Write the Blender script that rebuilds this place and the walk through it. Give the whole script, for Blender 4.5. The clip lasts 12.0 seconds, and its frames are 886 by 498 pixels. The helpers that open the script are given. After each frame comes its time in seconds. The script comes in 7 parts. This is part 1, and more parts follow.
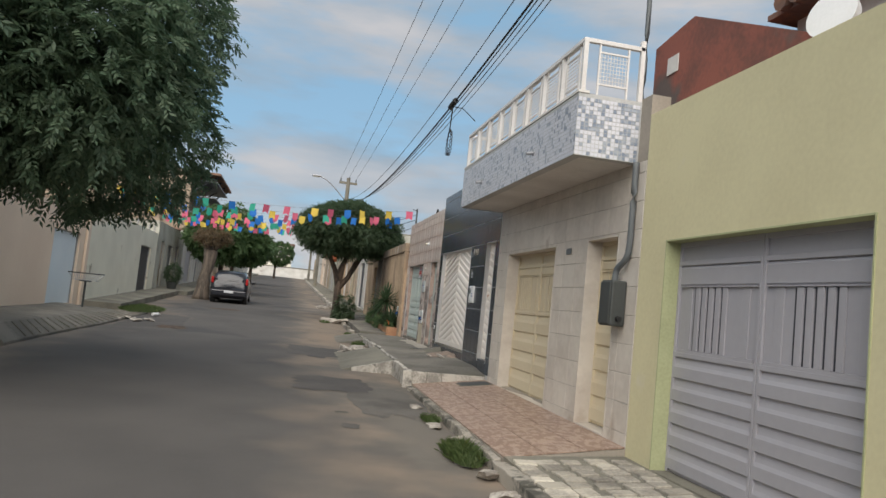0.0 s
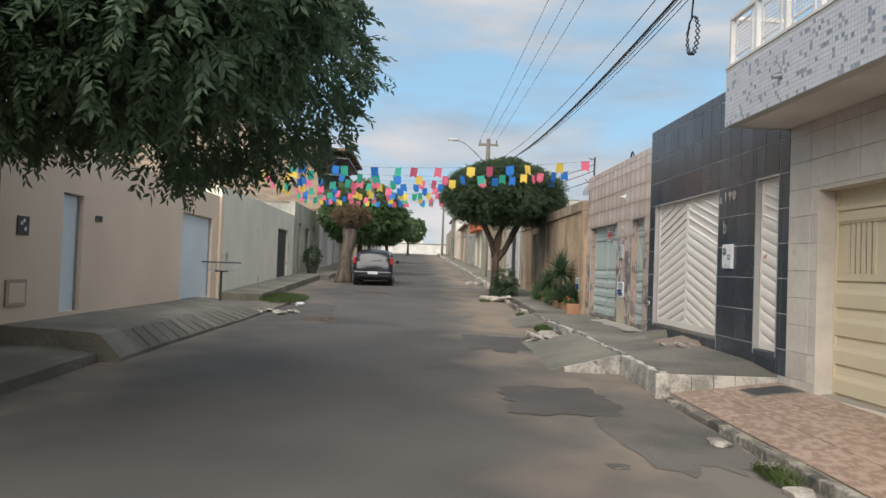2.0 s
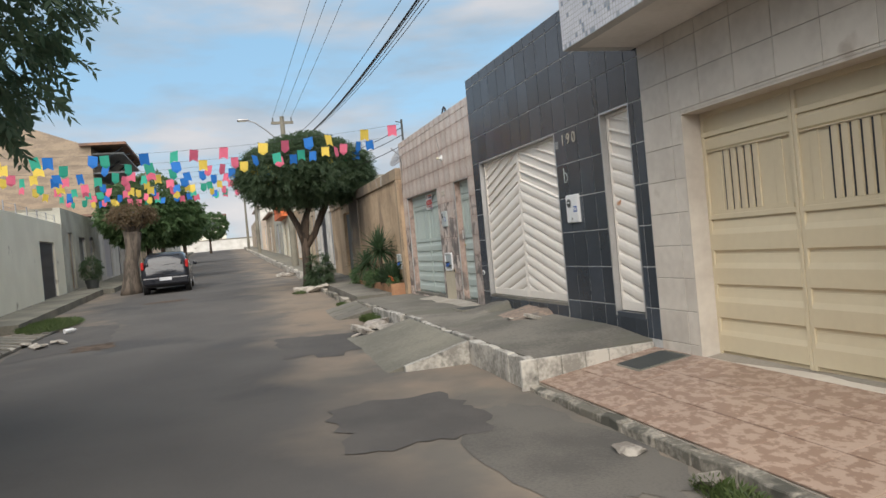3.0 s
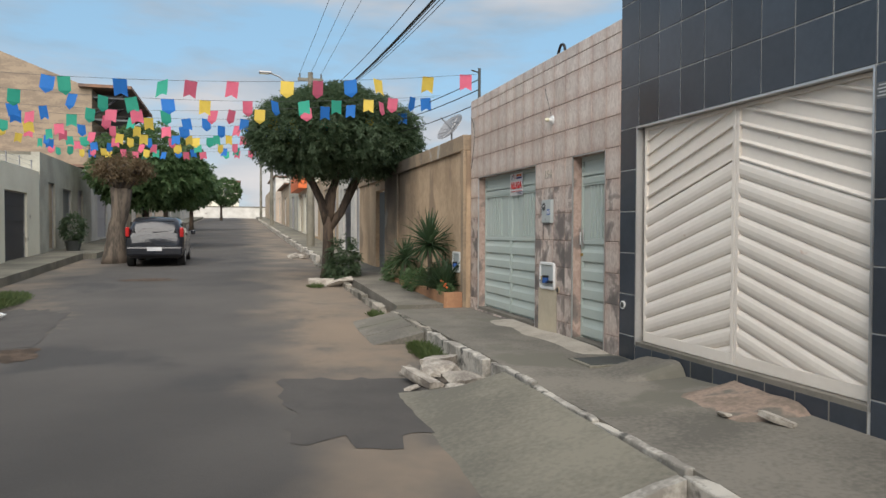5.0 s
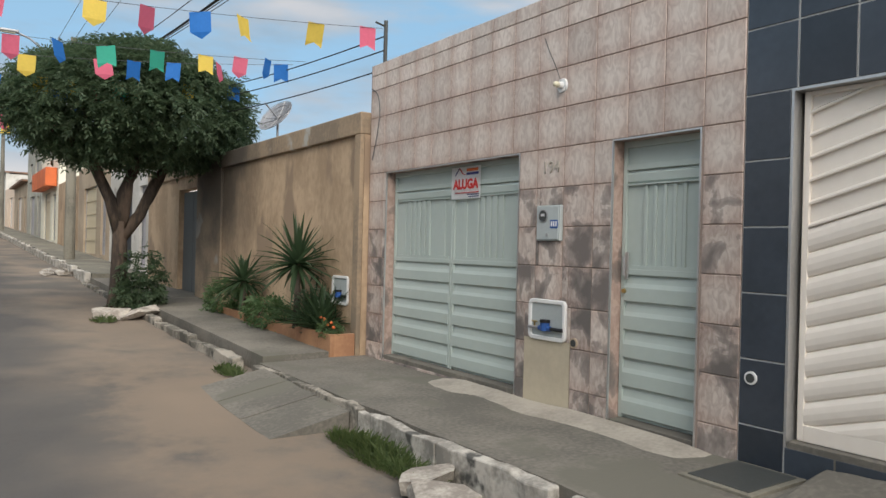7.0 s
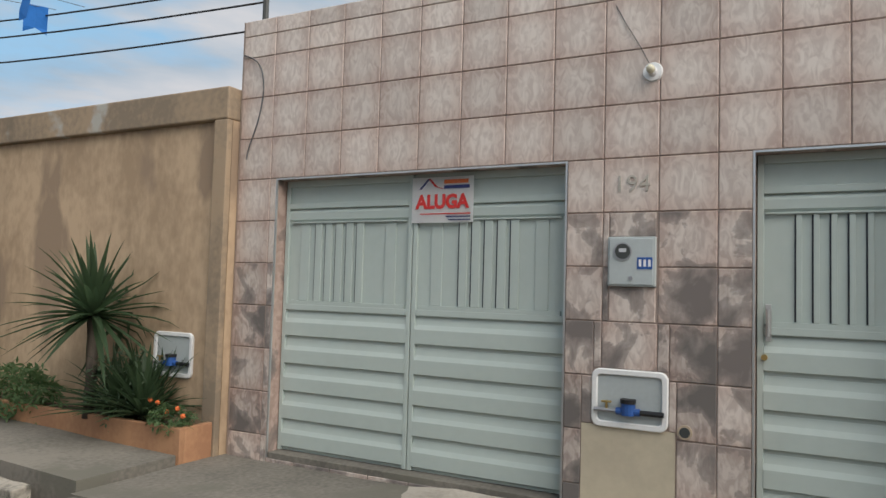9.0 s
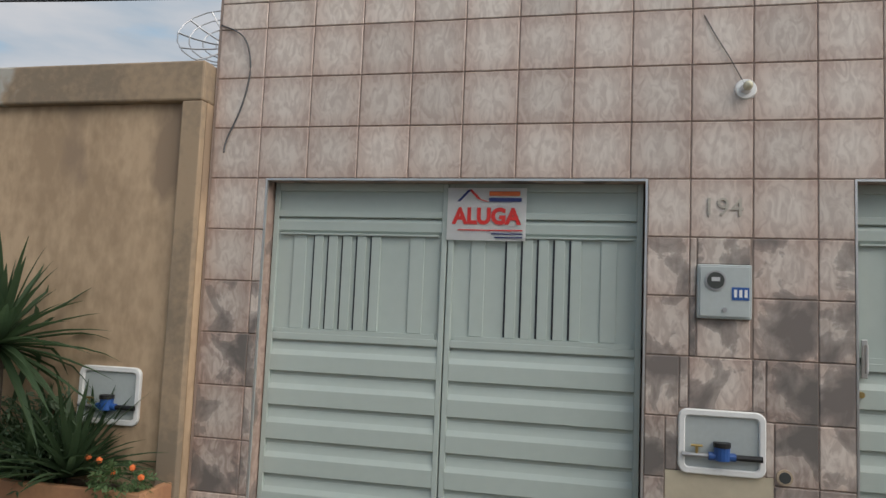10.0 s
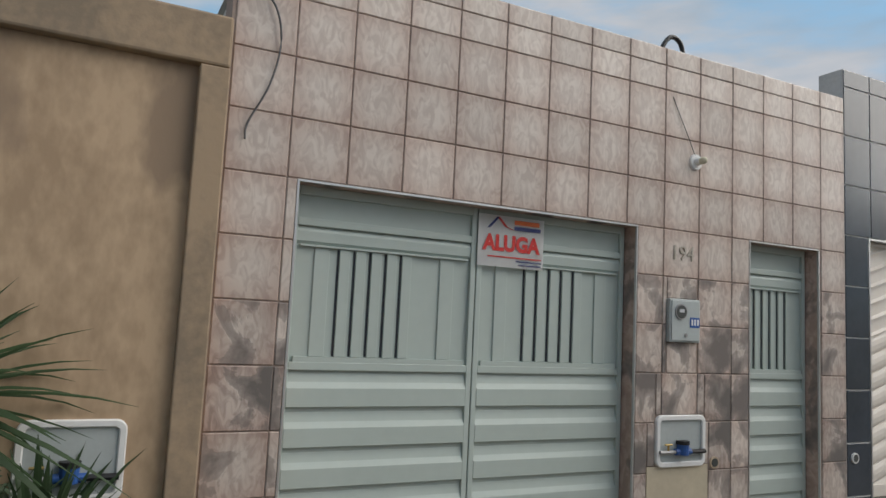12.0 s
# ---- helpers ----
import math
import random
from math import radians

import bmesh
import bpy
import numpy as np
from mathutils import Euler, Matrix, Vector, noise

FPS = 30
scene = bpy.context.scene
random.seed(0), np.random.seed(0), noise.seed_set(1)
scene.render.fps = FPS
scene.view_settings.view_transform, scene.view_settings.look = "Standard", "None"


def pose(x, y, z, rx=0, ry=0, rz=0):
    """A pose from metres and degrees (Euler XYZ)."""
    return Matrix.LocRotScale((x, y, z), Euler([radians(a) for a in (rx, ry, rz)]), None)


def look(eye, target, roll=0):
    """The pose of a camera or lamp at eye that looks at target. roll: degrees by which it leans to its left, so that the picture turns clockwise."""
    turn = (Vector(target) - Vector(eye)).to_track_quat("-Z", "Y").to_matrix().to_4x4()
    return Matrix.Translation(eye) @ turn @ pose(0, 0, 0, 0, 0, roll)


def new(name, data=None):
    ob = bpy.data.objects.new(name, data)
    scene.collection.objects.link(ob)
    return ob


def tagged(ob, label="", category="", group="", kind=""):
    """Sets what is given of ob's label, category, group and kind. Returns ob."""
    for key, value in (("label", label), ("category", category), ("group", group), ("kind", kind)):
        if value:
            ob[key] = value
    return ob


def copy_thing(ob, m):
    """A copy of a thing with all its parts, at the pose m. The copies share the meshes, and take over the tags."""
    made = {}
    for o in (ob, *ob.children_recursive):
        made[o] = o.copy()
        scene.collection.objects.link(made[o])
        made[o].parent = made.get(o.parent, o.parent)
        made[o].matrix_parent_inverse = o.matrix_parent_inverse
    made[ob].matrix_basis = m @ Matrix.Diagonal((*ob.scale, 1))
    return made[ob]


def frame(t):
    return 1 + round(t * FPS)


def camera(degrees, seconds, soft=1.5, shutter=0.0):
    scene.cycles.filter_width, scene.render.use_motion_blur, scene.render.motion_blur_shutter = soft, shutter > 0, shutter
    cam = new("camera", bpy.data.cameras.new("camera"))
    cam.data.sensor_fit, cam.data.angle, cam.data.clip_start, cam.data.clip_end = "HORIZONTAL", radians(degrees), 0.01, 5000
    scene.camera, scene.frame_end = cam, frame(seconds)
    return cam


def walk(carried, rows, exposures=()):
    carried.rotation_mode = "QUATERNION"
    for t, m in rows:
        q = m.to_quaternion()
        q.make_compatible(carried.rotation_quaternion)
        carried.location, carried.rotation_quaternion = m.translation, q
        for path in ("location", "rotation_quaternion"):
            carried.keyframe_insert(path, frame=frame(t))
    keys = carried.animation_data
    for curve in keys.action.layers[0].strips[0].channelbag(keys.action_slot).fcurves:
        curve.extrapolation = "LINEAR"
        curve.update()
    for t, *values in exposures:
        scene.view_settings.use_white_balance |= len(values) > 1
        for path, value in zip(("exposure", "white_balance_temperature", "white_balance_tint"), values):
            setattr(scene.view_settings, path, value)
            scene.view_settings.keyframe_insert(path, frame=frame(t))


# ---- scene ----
cam = camera(63.3, 12.0)
PATH = [
    (0, (0.133, -0.510, 1.653), (0.516, 1.324, 1.801), 5.7),
    (0.5, (-0.127, 0.499, 1.641), (0.017, 2.371, 1.752), 3.1),
    (1, (-0.372, 1.550, 1.667), (-0.287, 3.425, 1.765), 0.1),
    (1.5, (-0.557, 2.495, 1.684), (-0.493, 4.372, 1.768), 1.3),
    (2, (-0.627, 3.520, 1.632), (-0.560, 5.398, 1.682), 2.1),
    (2.5, (-0.544, 4.522, 1.686), (-0.147, 6.360, 1.720), 0.5),
    (3, (-0.353, 5.576, 1.664), (0.193, 7.375, 1.650), -5.3),
    (3.2, (-0.312, 6.036, 1.674), (0.230, 7.836, 1.652), -6),
    (4.8, (-0.179, 9.807, 1.877), (0.167, 11.654, 1.815), 0.8),
    (5, (-0.100, 10.212, 1.866), (0.418, 12.019, 1.821), 0.2),
    (5.5, (0.008, 11.324, 1.850), (0.896, 12.980, 1.808), -1),
    (6, (-0.127, 12.292, 1.872), (0.746, 13.958, 1.847), 0.6),
    (6.5, (-0.284, 13.253, 1.891), (0.676, 14.869, 1.884), 1),
    (6.7, (-0.375, 13.633, 1.897), (0.637, 15.217, 1.892), 1.2),
    (8.3, (-0.684, 16.493, 1.868), (0.811, 17.633, 1.897), 0.4),
    (8.5, (-0.645, 16.832, 1.883), (0.952, 17.822, 1.922), 0.4),
    (9, (-0.635, 17.687, 1.940), (1.027, 18.558, 2.042), 1.6),
    (9.5, (-0.572, 18.529, 1.935), (1.181, 19.196, 2.074), 2.8),
    (10, (-0.501, 19.366, 1.956), (1.329, 19.764, 2.119), 2.4),
    (10.5, (-0.416, 20.171, 1.963), (1.454, 20.196, 2.142), 1.3),
    (11, (-0.313, 20.939, 1.985), (1.514, 20.540, 2.167), 1.4),
    (11.5, (-0.174, 21.724, 2.003), (1.559, 21.020, 2.196), 3.2),
    (12, (-0.036, 22.455, 2.018), (1.638, 21.621, 2.216), 2.8),
]
walk(cam, [(t, look(eye, target, roll)) for t, eye, target, roll in PATH],
     exposures=[(0, -0.08), (1.5, 0.15), (3, 0.2), (5.5, 0.1), (8.5, 0.14), (10.5, -0.04), (12, -0.08)])


# ---- world, sun ----
def make_world():
    w = bpy.data.worlds.new("evening_sky")
    scene.world = w
    w.use_nodes = True
    nt = w.node_tree
    nt.nodes.clear()
    N, L = nt.nodes.new, nt.links.new
    out, bg = N("ShaderNodeOutputWorld"), N("ShaderNodeBackground")
    sky = N("ShaderNodeTexSky")
    sky.sky_type, sky.sun_disc = "NISHITA", False
    sky.sun_elevation, sky.sun_rotation = radians(42), radians(198)
    sky.air_density, sky.dust_density, sky.ozone_density = 1.0, 0.6, 1.5
    co, mp = N("ShaderNodeTexCoord"), N("ShaderNodeMapping")
    mp.inputs["Scale"].default_value = (1.0, 1.0, 3.6)
    mp.inputs["Location"].default_value = (0.4, 0.2, 0.1)
    n1, n2 = N("ShaderNodeTexNoise"), N("ShaderNodeTexNoise")
    n1.inputs["Scale"].default_value, n1.inputs["Detail"].default_value = 3.0, 10
    n1.inputs["Roughness"].default_value = 0.55
    n2.inputs["Scale"].default_value, n2.inputs["Detail"].default_value = 3.1, 6
    L(co.outputs["Generated"], mp.inputs["Vector"])
    L(mp.outputs["Vector"], n1.inputs["Vector"])
    L(mp.outputs["Vector"], n2.inputs["Vector"])
    ramp, tint = N("ShaderNodeValToRGB"), N("ShaderNodeValToRGB")
    ramp.color_ramp.elements[0].position, ramp.color_ramp.elements[1].position = 0.37, 0.53
    ramp.color_ramp.elements[0].color, ramp.color_ramp.elements[1].color = (0, 0, 0, 1), (0.9, 0.9, 0.9, 1)
    tint.color_ramp.elements[0].position, tint.color_ramp.elements[1].position = 0.38, 0.66
    tint.color_ramp.elements[0].color, tint.color_ramp.elements[1].color = (3.3, 4.2, 5.1, 1), (6.9, 6.5, 6.4, 1)
    L(n1.outputs["Fac"], ramp.inputs["Fac"])
    L(n2.outputs["Fac"], tint.inputs["Fac"])
    # a clear evening blue under the clouds
    blue = N("ShaderNodeMix")
    blue.data_type, blue.blend_type = "RGBA", "MIX"
    blue.inputs["Factor"].default_value = 0.62
    blue.inputs["B"].default_value = (3.6, 6.3, 8.6, 1)
    L(sky.outputs["Color"], blue.inputs["A"])
    mix = N("ShaderNodeMix")
    mix.data_type = "RGBA"
    L(ramp.outputs["Color"], mix.inputs["Factor"])
    L(blue.outputs["Result"], mix.inputs["A"])
    L(tint.outputs["Color"], mix.inputs["B"])
    L(mix.outputs["Result"], bg.inputs["Color"])
    bg.inputs["Strength"].default_value = 0.10
    L(bg.outputs["Background"], out.inputs["Surface"])


make_world()
sun = new("sun", bpy.data.lights.new("sun", "SUN"))
sun.data.energy, sun.data.angle, sun.data.color = 4.7, radians(72), (1.0, 0.935, 0.85)
sun.matrix_world = look((-9, -28, 28), (0, 0, 0))


# ---- materials ----
def mat(name, col, col2=None, rough=0.8, big=1.2, fine=40.0, amount=0.5, bump=0.15, metal=0.0, rand=0.0, stain=None,
        stain_at=0.6, stain_scale=2.0, spec=0.4, stretch=(1, 1, 1), coat=0.0):
    """A surface with a large and a fine variation, an optional stain with edges of its own, and fine relief."""
    m = bpy.data.materials.new(name)
    m.use_nodes = True
    nt = m.node_tree
    N, L = nt.nodes.new, nt.links.new
    b = nt.nodes["Principled BSDF"]
    b.inputs["Roughness"].default_value, b.inputs["Metallic"].default_value = rough, metal
    b.inputs["Specular IOR Level"].default_value = spec
    b.inputs["Coat Weight"].default_value = coat
    col2 = col2 or tuple(c * 0.72 for c in col)
    geo, mp = N("ShaderNodeNewGeometry"), N("ShaderNodeMapping")
    mp.inputs["Scale"].default_value = stretch
    L(geo.outputs["Position"], mp.inputs["Vector"])
    n1, n2 = N("ShaderNodeTexNoise"), N("ShaderNodeTexNoise")
    n1.inputs["Scale"].default_value, n1.inputs["Detail"].default_value = big, 6
    n2.inputs["Scale"].default_value, n2.inputs["Detail"].default_value = fine, 4
    for n in (n1, n2):
        L(mp.outputs["Vector"], n.inputs["Vector"])
    add = N("ShaderNodeMath")
    add.operation = "MULTIPLY_ADD"
    add.inputs[1].default_value = 0.45
    L(n2.outputs["Fac"], add.inputs[0])
    L(n1.outputs["Fac"], add.inputs[2])
    r = N("ShaderNodeValToRGB")
    r.color_ramp.elements[0].position, r.color_ramp.elements[1].position = 0.72 - 0.28 * (1.2 - amount), 0.74 + 0.25 * (1.2 - amount)
    r.color_ramp.elements[0].color, r.color_ramp.elements[1].color = (*col2, 1), (*col, 1)
    L(add.outputs[0], r.inputs["Fac"])
    last = r.outputs["Color"]
    if stain:
        n3, r3, mx = N("ShaderNodeTexNoise"), N("ShaderNodeValToRGB"), N("ShaderNodeMix")
        n3.inputs["Scale"].default_value, n3.inputs["Detail"].default_value = stain_scale, 7
        L(mp.outputs["Vector"], n3.inputs["Vector"])
        r3.color_ramp.elements[0].position, r3.color_ramp.elements[1].position = stain_at, stain_at + 0.06
        mx.data_type = "RGBA"
        mx.inputs["B"].default_value = (*stain, 1)
        L(n3.outputs["Fac"], r3.inputs["Fac"])
        L(r3.outputs["Color"], mx.inputs["Factor"])
        L(last, mx.inputs["A"])
        last = mx.outputs["Result"]
    if rand:
        oi, hs, mr = N("ShaderNodeObjectInfo"), N("ShaderNodeHueSaturation"), N("ShaderNodeMapRange")
        mr.inputs["To Min"].default_value, mr.inputs["To Max"].default_value = 1 - rand, 1 + rand
        L(oi.outputs["Random"], mr.inputs["Value"])
        L(mr.outputs["Result"], hs.inputs["Value"])
        L(last, hs.inputs["Color"])
        last = hs.outputs["Color"]
    L(last, b.inputs["Base Color"])
    if bump:
        bp = N("ShaderNodeBump")
        bp.inputs["Strength"].default_value, bp.inputs["Distance"].default_value = bump, 0.02
        L(add.outputs[0], bp.inputs["Height"])
        L(bp.outputs["Normal"], b.inputs["Normal"])
    return m


def leaf_mat(name, col, col2):
    m = bpy.data.materials.new(name)
    m.use_nodes = True
    nt = m.node_tree
    N, L = nt.nodes.new, nt.links.new
    b = nt.nodes["Principled BSDF"]
    geo, r = N("ShaderNodeNewGeometry"), N("ShaderNodeValToRGB")
    r.color_ramp.elements[0].color, r.color_ramp.elements[1].color = (*col, 1), (*col2, 1)
    L(geo.outputs["Random Per Island"], r.inputs["Fac"])
    L(r.outputs["Color"], b.inputs["Base Color"])
    b.inputs["Roughness"].default_value = 0.55
    tr, mx = N("ShaderNodeBsdfTranslucent"), N("ShaderNodeMixShader")
    mx.inputs["Fac"].default_value = 0.52
    L(r.outputs["Color"], tr.inputs["Color"])
    out = nt.nodes["Material Output"]
    L(b.outputs["BSDF"], mx.inputs[1])
    L(tr.outputs["BSDF"], mx.inputs[2])
    L(mx.outputs["Shader"], out.inputs["Surface"])
    return m


def road_mat():
    """Worn asphalt that turns to dust and sand towards its edges, with darker mended places."""
    m = mat("asphalt", (0.094, 0.086, 0.080), (0.067, 0.062, 0.059), 0.92, big=0.5, fine=90, amount=0.6, bump=0.35,
            stain=(0.059, 0.056, 0.055), stain_at=0.58, stain_scale=0.35)
    nt = m.node_tree
    N, L = nt.nodes.new, nt.links.new
    b = nt.nodes["Principled BSDF"]
    was = b.inputs["Base Color"].links[0].from_socket
    geo, sep = N("ShaderNodeNewGeometry"), N("ShaderNodeSeparateXYZ")
    L(geo.outputs["Position"], sep.inputs["Vector"])
    off, ab, mr = N("ShaderNodeMath"), N("ShaderNodeMath"), N("ShaderNodeMapRange")
    off.operation, ab.operation = "ADD", "ABSOLUTE"
    off.inputs[1].default_value = 1.8
    L(sep.outputs["X"], off.inputs[0])
    L(off.outputs[0], ab.inputs[0])
    n, ad = N("ShaderNodeTexNoise"), N("ShaderNodeMath")
    n.inputs["Scale"].default_value, n.inputs["Detail"].default_value = 0.55, 8
    L(geo.outputs["Position"], n.inputs["Vector"])
    ad.operation = "MULTIPLY_ADD"
    ad.inputs[1].default_value = 3.2
    L(n.outputs["Fac"], ad.inputs[0])
    L(ab.outputs[0], ad.inputs[2])
    mr.inputs["From Min"].default_value, mr.inputs["From Max"].default_value = 3.5, 4.8
    L(ad.outputs[0], mr.inputs["Value"])
    mx = N("ShaderNodeMix")
    mx.data_type = "RGBA"
    L(mr.outputs["Result"], mx.inputs["Factor"])
    L(was, mx.inputs["A"])
    n2, r2 = N("ShaderNodeTexNoise"), N("ShaderNodeValToRGB")
    n2.inputs["Scale"].default_value, n2.inputs["Detail"].default_value = 0.9, 8
    L(geo.outputs["Position"], n2.inputs["Vector"])
    r2.color_ramp.elements[0].position, r2.color_ramp.elements[1].position = 0.4, 0.62
    r2.color_ramp.elements[0].color, r2.color_ramp.elements[1].color = (0.125, 0.112, 0.097, 1), (0.225, 0.178, 0.136, 1)
    L(n2.outputs["Fac"], r2.inputs["Fac"])
    L(r2.outputs["Color"], mx.inputs["B"])
    last = mx.outputs["Result"]
    # washed-out sand along the gutter, thinning out at ragged edges
    for at, rx, ry, tint in (((1.45, 20.6), 0.95, 3.6, (0.215, 0.165, 0.122)), ((1.7, 26.0), 0.8, 3.4, (0.215, 0.17, 0.13)), ((1.9, 9.0), 0.55, 3.4, (0.15, 0.135, 0.115)), ((-3.6, 22.5), 1.0, 3.6, (0.15, 0.125, 0.10))):
        mp, ln, ns, sm, fr, bl = N("ShaderNodeMapping"), N("ShaderNodeVectorMath"), N("ShaderNodeTexNoise"), N("ShaderNodeMath"), N("ShaderNodeMapRange"), N("ShaderNodeMix")
        mp.inputs["Location"].default_value = (-at[0] / rx, -at[1] / ry, 0)
        mp.inputs["Scale"].default_value = (1 / rx, 1 / ry, 0)
        ln.operation, sm.operation, bl.data_type = "LENGTH", "MULTIPLY_ADD", "RGBA"
        ns.inputs["Scale"].default_value, ns.inputs["Detail"].default_value, ns.inputs["Roughness"].default_value = 2.1, 12, 0.7
        sm.inputs[1].default_value = 2.6
        fr.inputs["From Min"].default_value, fr.inputs["From Max"].default_value = 1.75, 2.3
        fr.inputs["To Min"].default_value, fr.inputs["To Max"].default_value = 0.75, 0.0
        bl.inputs["B"].default_value = (*tint, 1)
        L(geo.outputs["Position"], mp.inputs["Vector"])
        L(mp.outputs["Vector"], ln.inputs[0])
        L(geo.outputs["Position"], ns.inputs["Vector"])
        L(ns.outputs["Fac"], sm.inputs[0])
        L(ln.outputs["Value"], sm.inputs[2])
        L(sm.outputs[0], fr.inputs["Value"])
        L(fr.outputs["Result"], bl.inputs["Factor"])
        L(last, bl.inputs["A"])
        last = bl.outputs["Result"]
    L(last, b.inputs["Base Color"])
    return m


def sheet_metal(name, col, col2, rough=0.45):
    return mat(name, col, col2, rough, big=0.9, fine=14, amount=0.35, bump=0.02, spec=0.5)


M_ROAD = road_mat()
M_CONC = mat("concrete", (0.215, 0.20, 0.16), (0.135, 0.127, 0.104), 0.9, big=1.0, fine=24, amount=0.75, bump=0.25, stain=(0.25, 0.22, 0.18), stain_at=0.62, stain_scale=1.1)
M_CONC_DARK = mat("dark_concrete", (0.20, 0.183, 0.155), (0.115, 0.107, 0.092), 0.9, big=0.9, fine=28, amount=0.8, bump=0.25, stain=(0.135, 0.128, 0.105), stain_at=0.54, stain_scale=1.3)
M_KERB = mat("whitewashed_kerb", (0.50, 0.47, 0.42), (0.24, 0.225, 0.20), 0.9, big=3.0, fine=25, amount=0.8, bump=0.45, stain=(0.09, 0.088, 0.08), stain_at=0.60, stain_scale=4.0)
M_KERB_DIRTY = mat("dirty_kerb", (0.33, 0.30, 0.255), (0.13, 0.12, 0.10), 0.9, big=2.4, fine=25, amount=0.9, bump=0.45, stain=(0.075, 0.072, 0.06), stain_at=0.55, stain_scale=3.0)
M_PINK_RUBBLE = mat("crumbled_cement", (0.30, 0.225, 0.18), (0.19, 0.15, 0.12), 0.95, big=3, fine=26, amount=0.9, bump=0.6, stain=(0.15, 0.135, 0.115), stain_at=0.58, stain_scale=3.0)
M_KERB_PALE = mat("pale_cement", (0.38, 0.345, 0.295), (0.26, 0.235, 0.20), 0.9, big=2.0, fine=30, amount=0.7, bump=0.25)
M_PATCH = mat("mended_asphalt", (0.088, 0.080, 0.074), (0.066, 0.061, 0.058), 0.92, big=1.5, fine=80, amount=0.7, bump=0.35)
M_SKIM = mat("cement_skim", (0.122, 0.112, 0.099), (0.08, 0.074, 0.067), 0.92, big=1.3, fine=50, amount=0.8, bump=0.3)
M_RUBBLE = mat("broken_concrete", (0.43, 0.395, 0.345), (0.22, 0.195, 0.17), 0.95, big=4, fine=30, amount=0.8, bump=0.6, rand=0.2)
M_STONE = mat("paving_stone", (0.45, 0.41, 0.34), (0.24, 0.22, 0.19), 0.85, big=2.5, fine=30, amount=0.7, bump=0.35, rand=0.3)
M_TERRA = mat("mottled_terracotta_tile", (0.37, 0.272, 0.215), (0.25, 0.168, 0.127), 0.42, big=15, fine=40, amount=1.1, bump=0.04, rand=0.05, stretch=(1.0, 0.55, 1))
def glazed_tile(name, pale, mid, dark=None, amount=0.5):
    """A printed wall tile: pale diagonal brush marks, a deeper tint towards its rim, and glaze that has flaked off in places."""
    m = bpy.data.materials.new(name)
    m.use_nodes = True
    nt = m.node_tree
    N, L = nt.nodes.new, nt.links.new
    b = nt.nodes["Principled BSDF"]
    b.inputs["Roughness"].default_value = 0.36
    tc, oi, ad = N("ShaderNodeTexCoord"), N("ShaderNodeObjectInfo"), N("ShaderNodeVectorMath")
    mul = N("ShaderNodeMath")
    mul.operation = "MULTIPLY"
    mul.inputs[1].default_value = 37.0
    L(oi.outputs["Random"], mul.inputs[0])
    L(tc.outputs["Object"], ad.inputs[0])
    L(mul.outputs[0], ad.inputs[1])
    mp = N("ShaderNodeMapping")
    mp.inputs["Rotation"].default_value = (radians(42), 0, 0)
    mp.inputs["Scale"].default_value = (1, 1.6, 0.8)
    L(ad.outputs["Vector"], mp.inputs["Vector"])
    n1 = N("ShaderNodeTexNoise")
    n1.inputs["Scale"].default_value, n1.inputs["Detail"].default_value = 12.0, 9
    n1.inputs["Distortion"].default_value = 1.4
    L(mp.outputs["Vector"], n1.inputs["Vector"])
    r = N("ShaderNodeValToRGB")
    r.color_ramp.elements[0].position, r.color_ramp.elements[1].position = 0.39, 0.60
    r.color_ramp.elements[0].color, r.color_ramp.elements[1].color = (*mid, 1), (*pale, 1)
    L(n1.outputs["Fac"], r.inputs["Fac"])
    # the print deepens towards the rim
    ln, mr, mx = N("ShaderNodeVectorMath"), N("ShaderNodeMapRange"), N("ShaderNodeMix")
    ln.operation = "LENGTH"
    L(tc.outputs["Object"], ln.inputs[0])
    mr.inputs["From Min"].default_value, mr.inputs["From Max"].default_value = 0.07, 0.22
    mr.inputs["To Max"].default_value = 0.8
    L(ln.outputs["Value"], mr.inputs["Value"])
    mx.data_type, mx.blend_type = "RGBA", "MULTIPLY"
    mx.inputs["B"].default_value = (0.72, 0.575, 0.53, 1)
    L(mr.outputs["Result"], mx.inputs["Factor"])
    L(r.outputs["Color"], mx.inputs["A"])
    last = mx.outputs["Result"]
    hs, mr2 = N("ShaderNodeHueSaturation"), N("ShaderNodeMapRange")
    mr2.inputs["To Min"].default_value, mr2.inputs["To Max"].default_value = 0.88, 1.10
    L(oi.outputs["Random"], mr2.inputs["Value"])
    L(mr2.outputs["Result"], hs.inputs["Value"])
    L(last, hs.inputs["Color"])
    last = hs.outputs["Color"]
    if dark:
        n3, r3, m3 = N("ShaderNodeTexNoise"), N("ShaderNodeValToRGB"), N("ShaderNodeMix")
        n3.inputs["Scale"].default_value, n3.inputs["Detail"].default_value = 3.6, 10
        n3.inputs["Distortion"].default_value = 0.4
        L(ad.outputs["Vector"], n3.inputs["Vector"])
        r3.color_ramp.elements[0].position, r3.color_ramp.elements[1].position = amount, amount + 0.13
        e = r3.color_ramp.elements.new(amount + 0.018)
        e.color = (0.5, 0.5, 0.5, 1)
        m3.data_type = "RGBA"
        m3.inputs["B"].default_value = (*dark, 1)
        L(n3.outputs["Fac"], r3.inputs["Fac"])
        L(r3.outputs["Color"], m3.inputs["Factor"])
        L(last, m3.inputs["A"])
        last = m3.outputs["Result"]
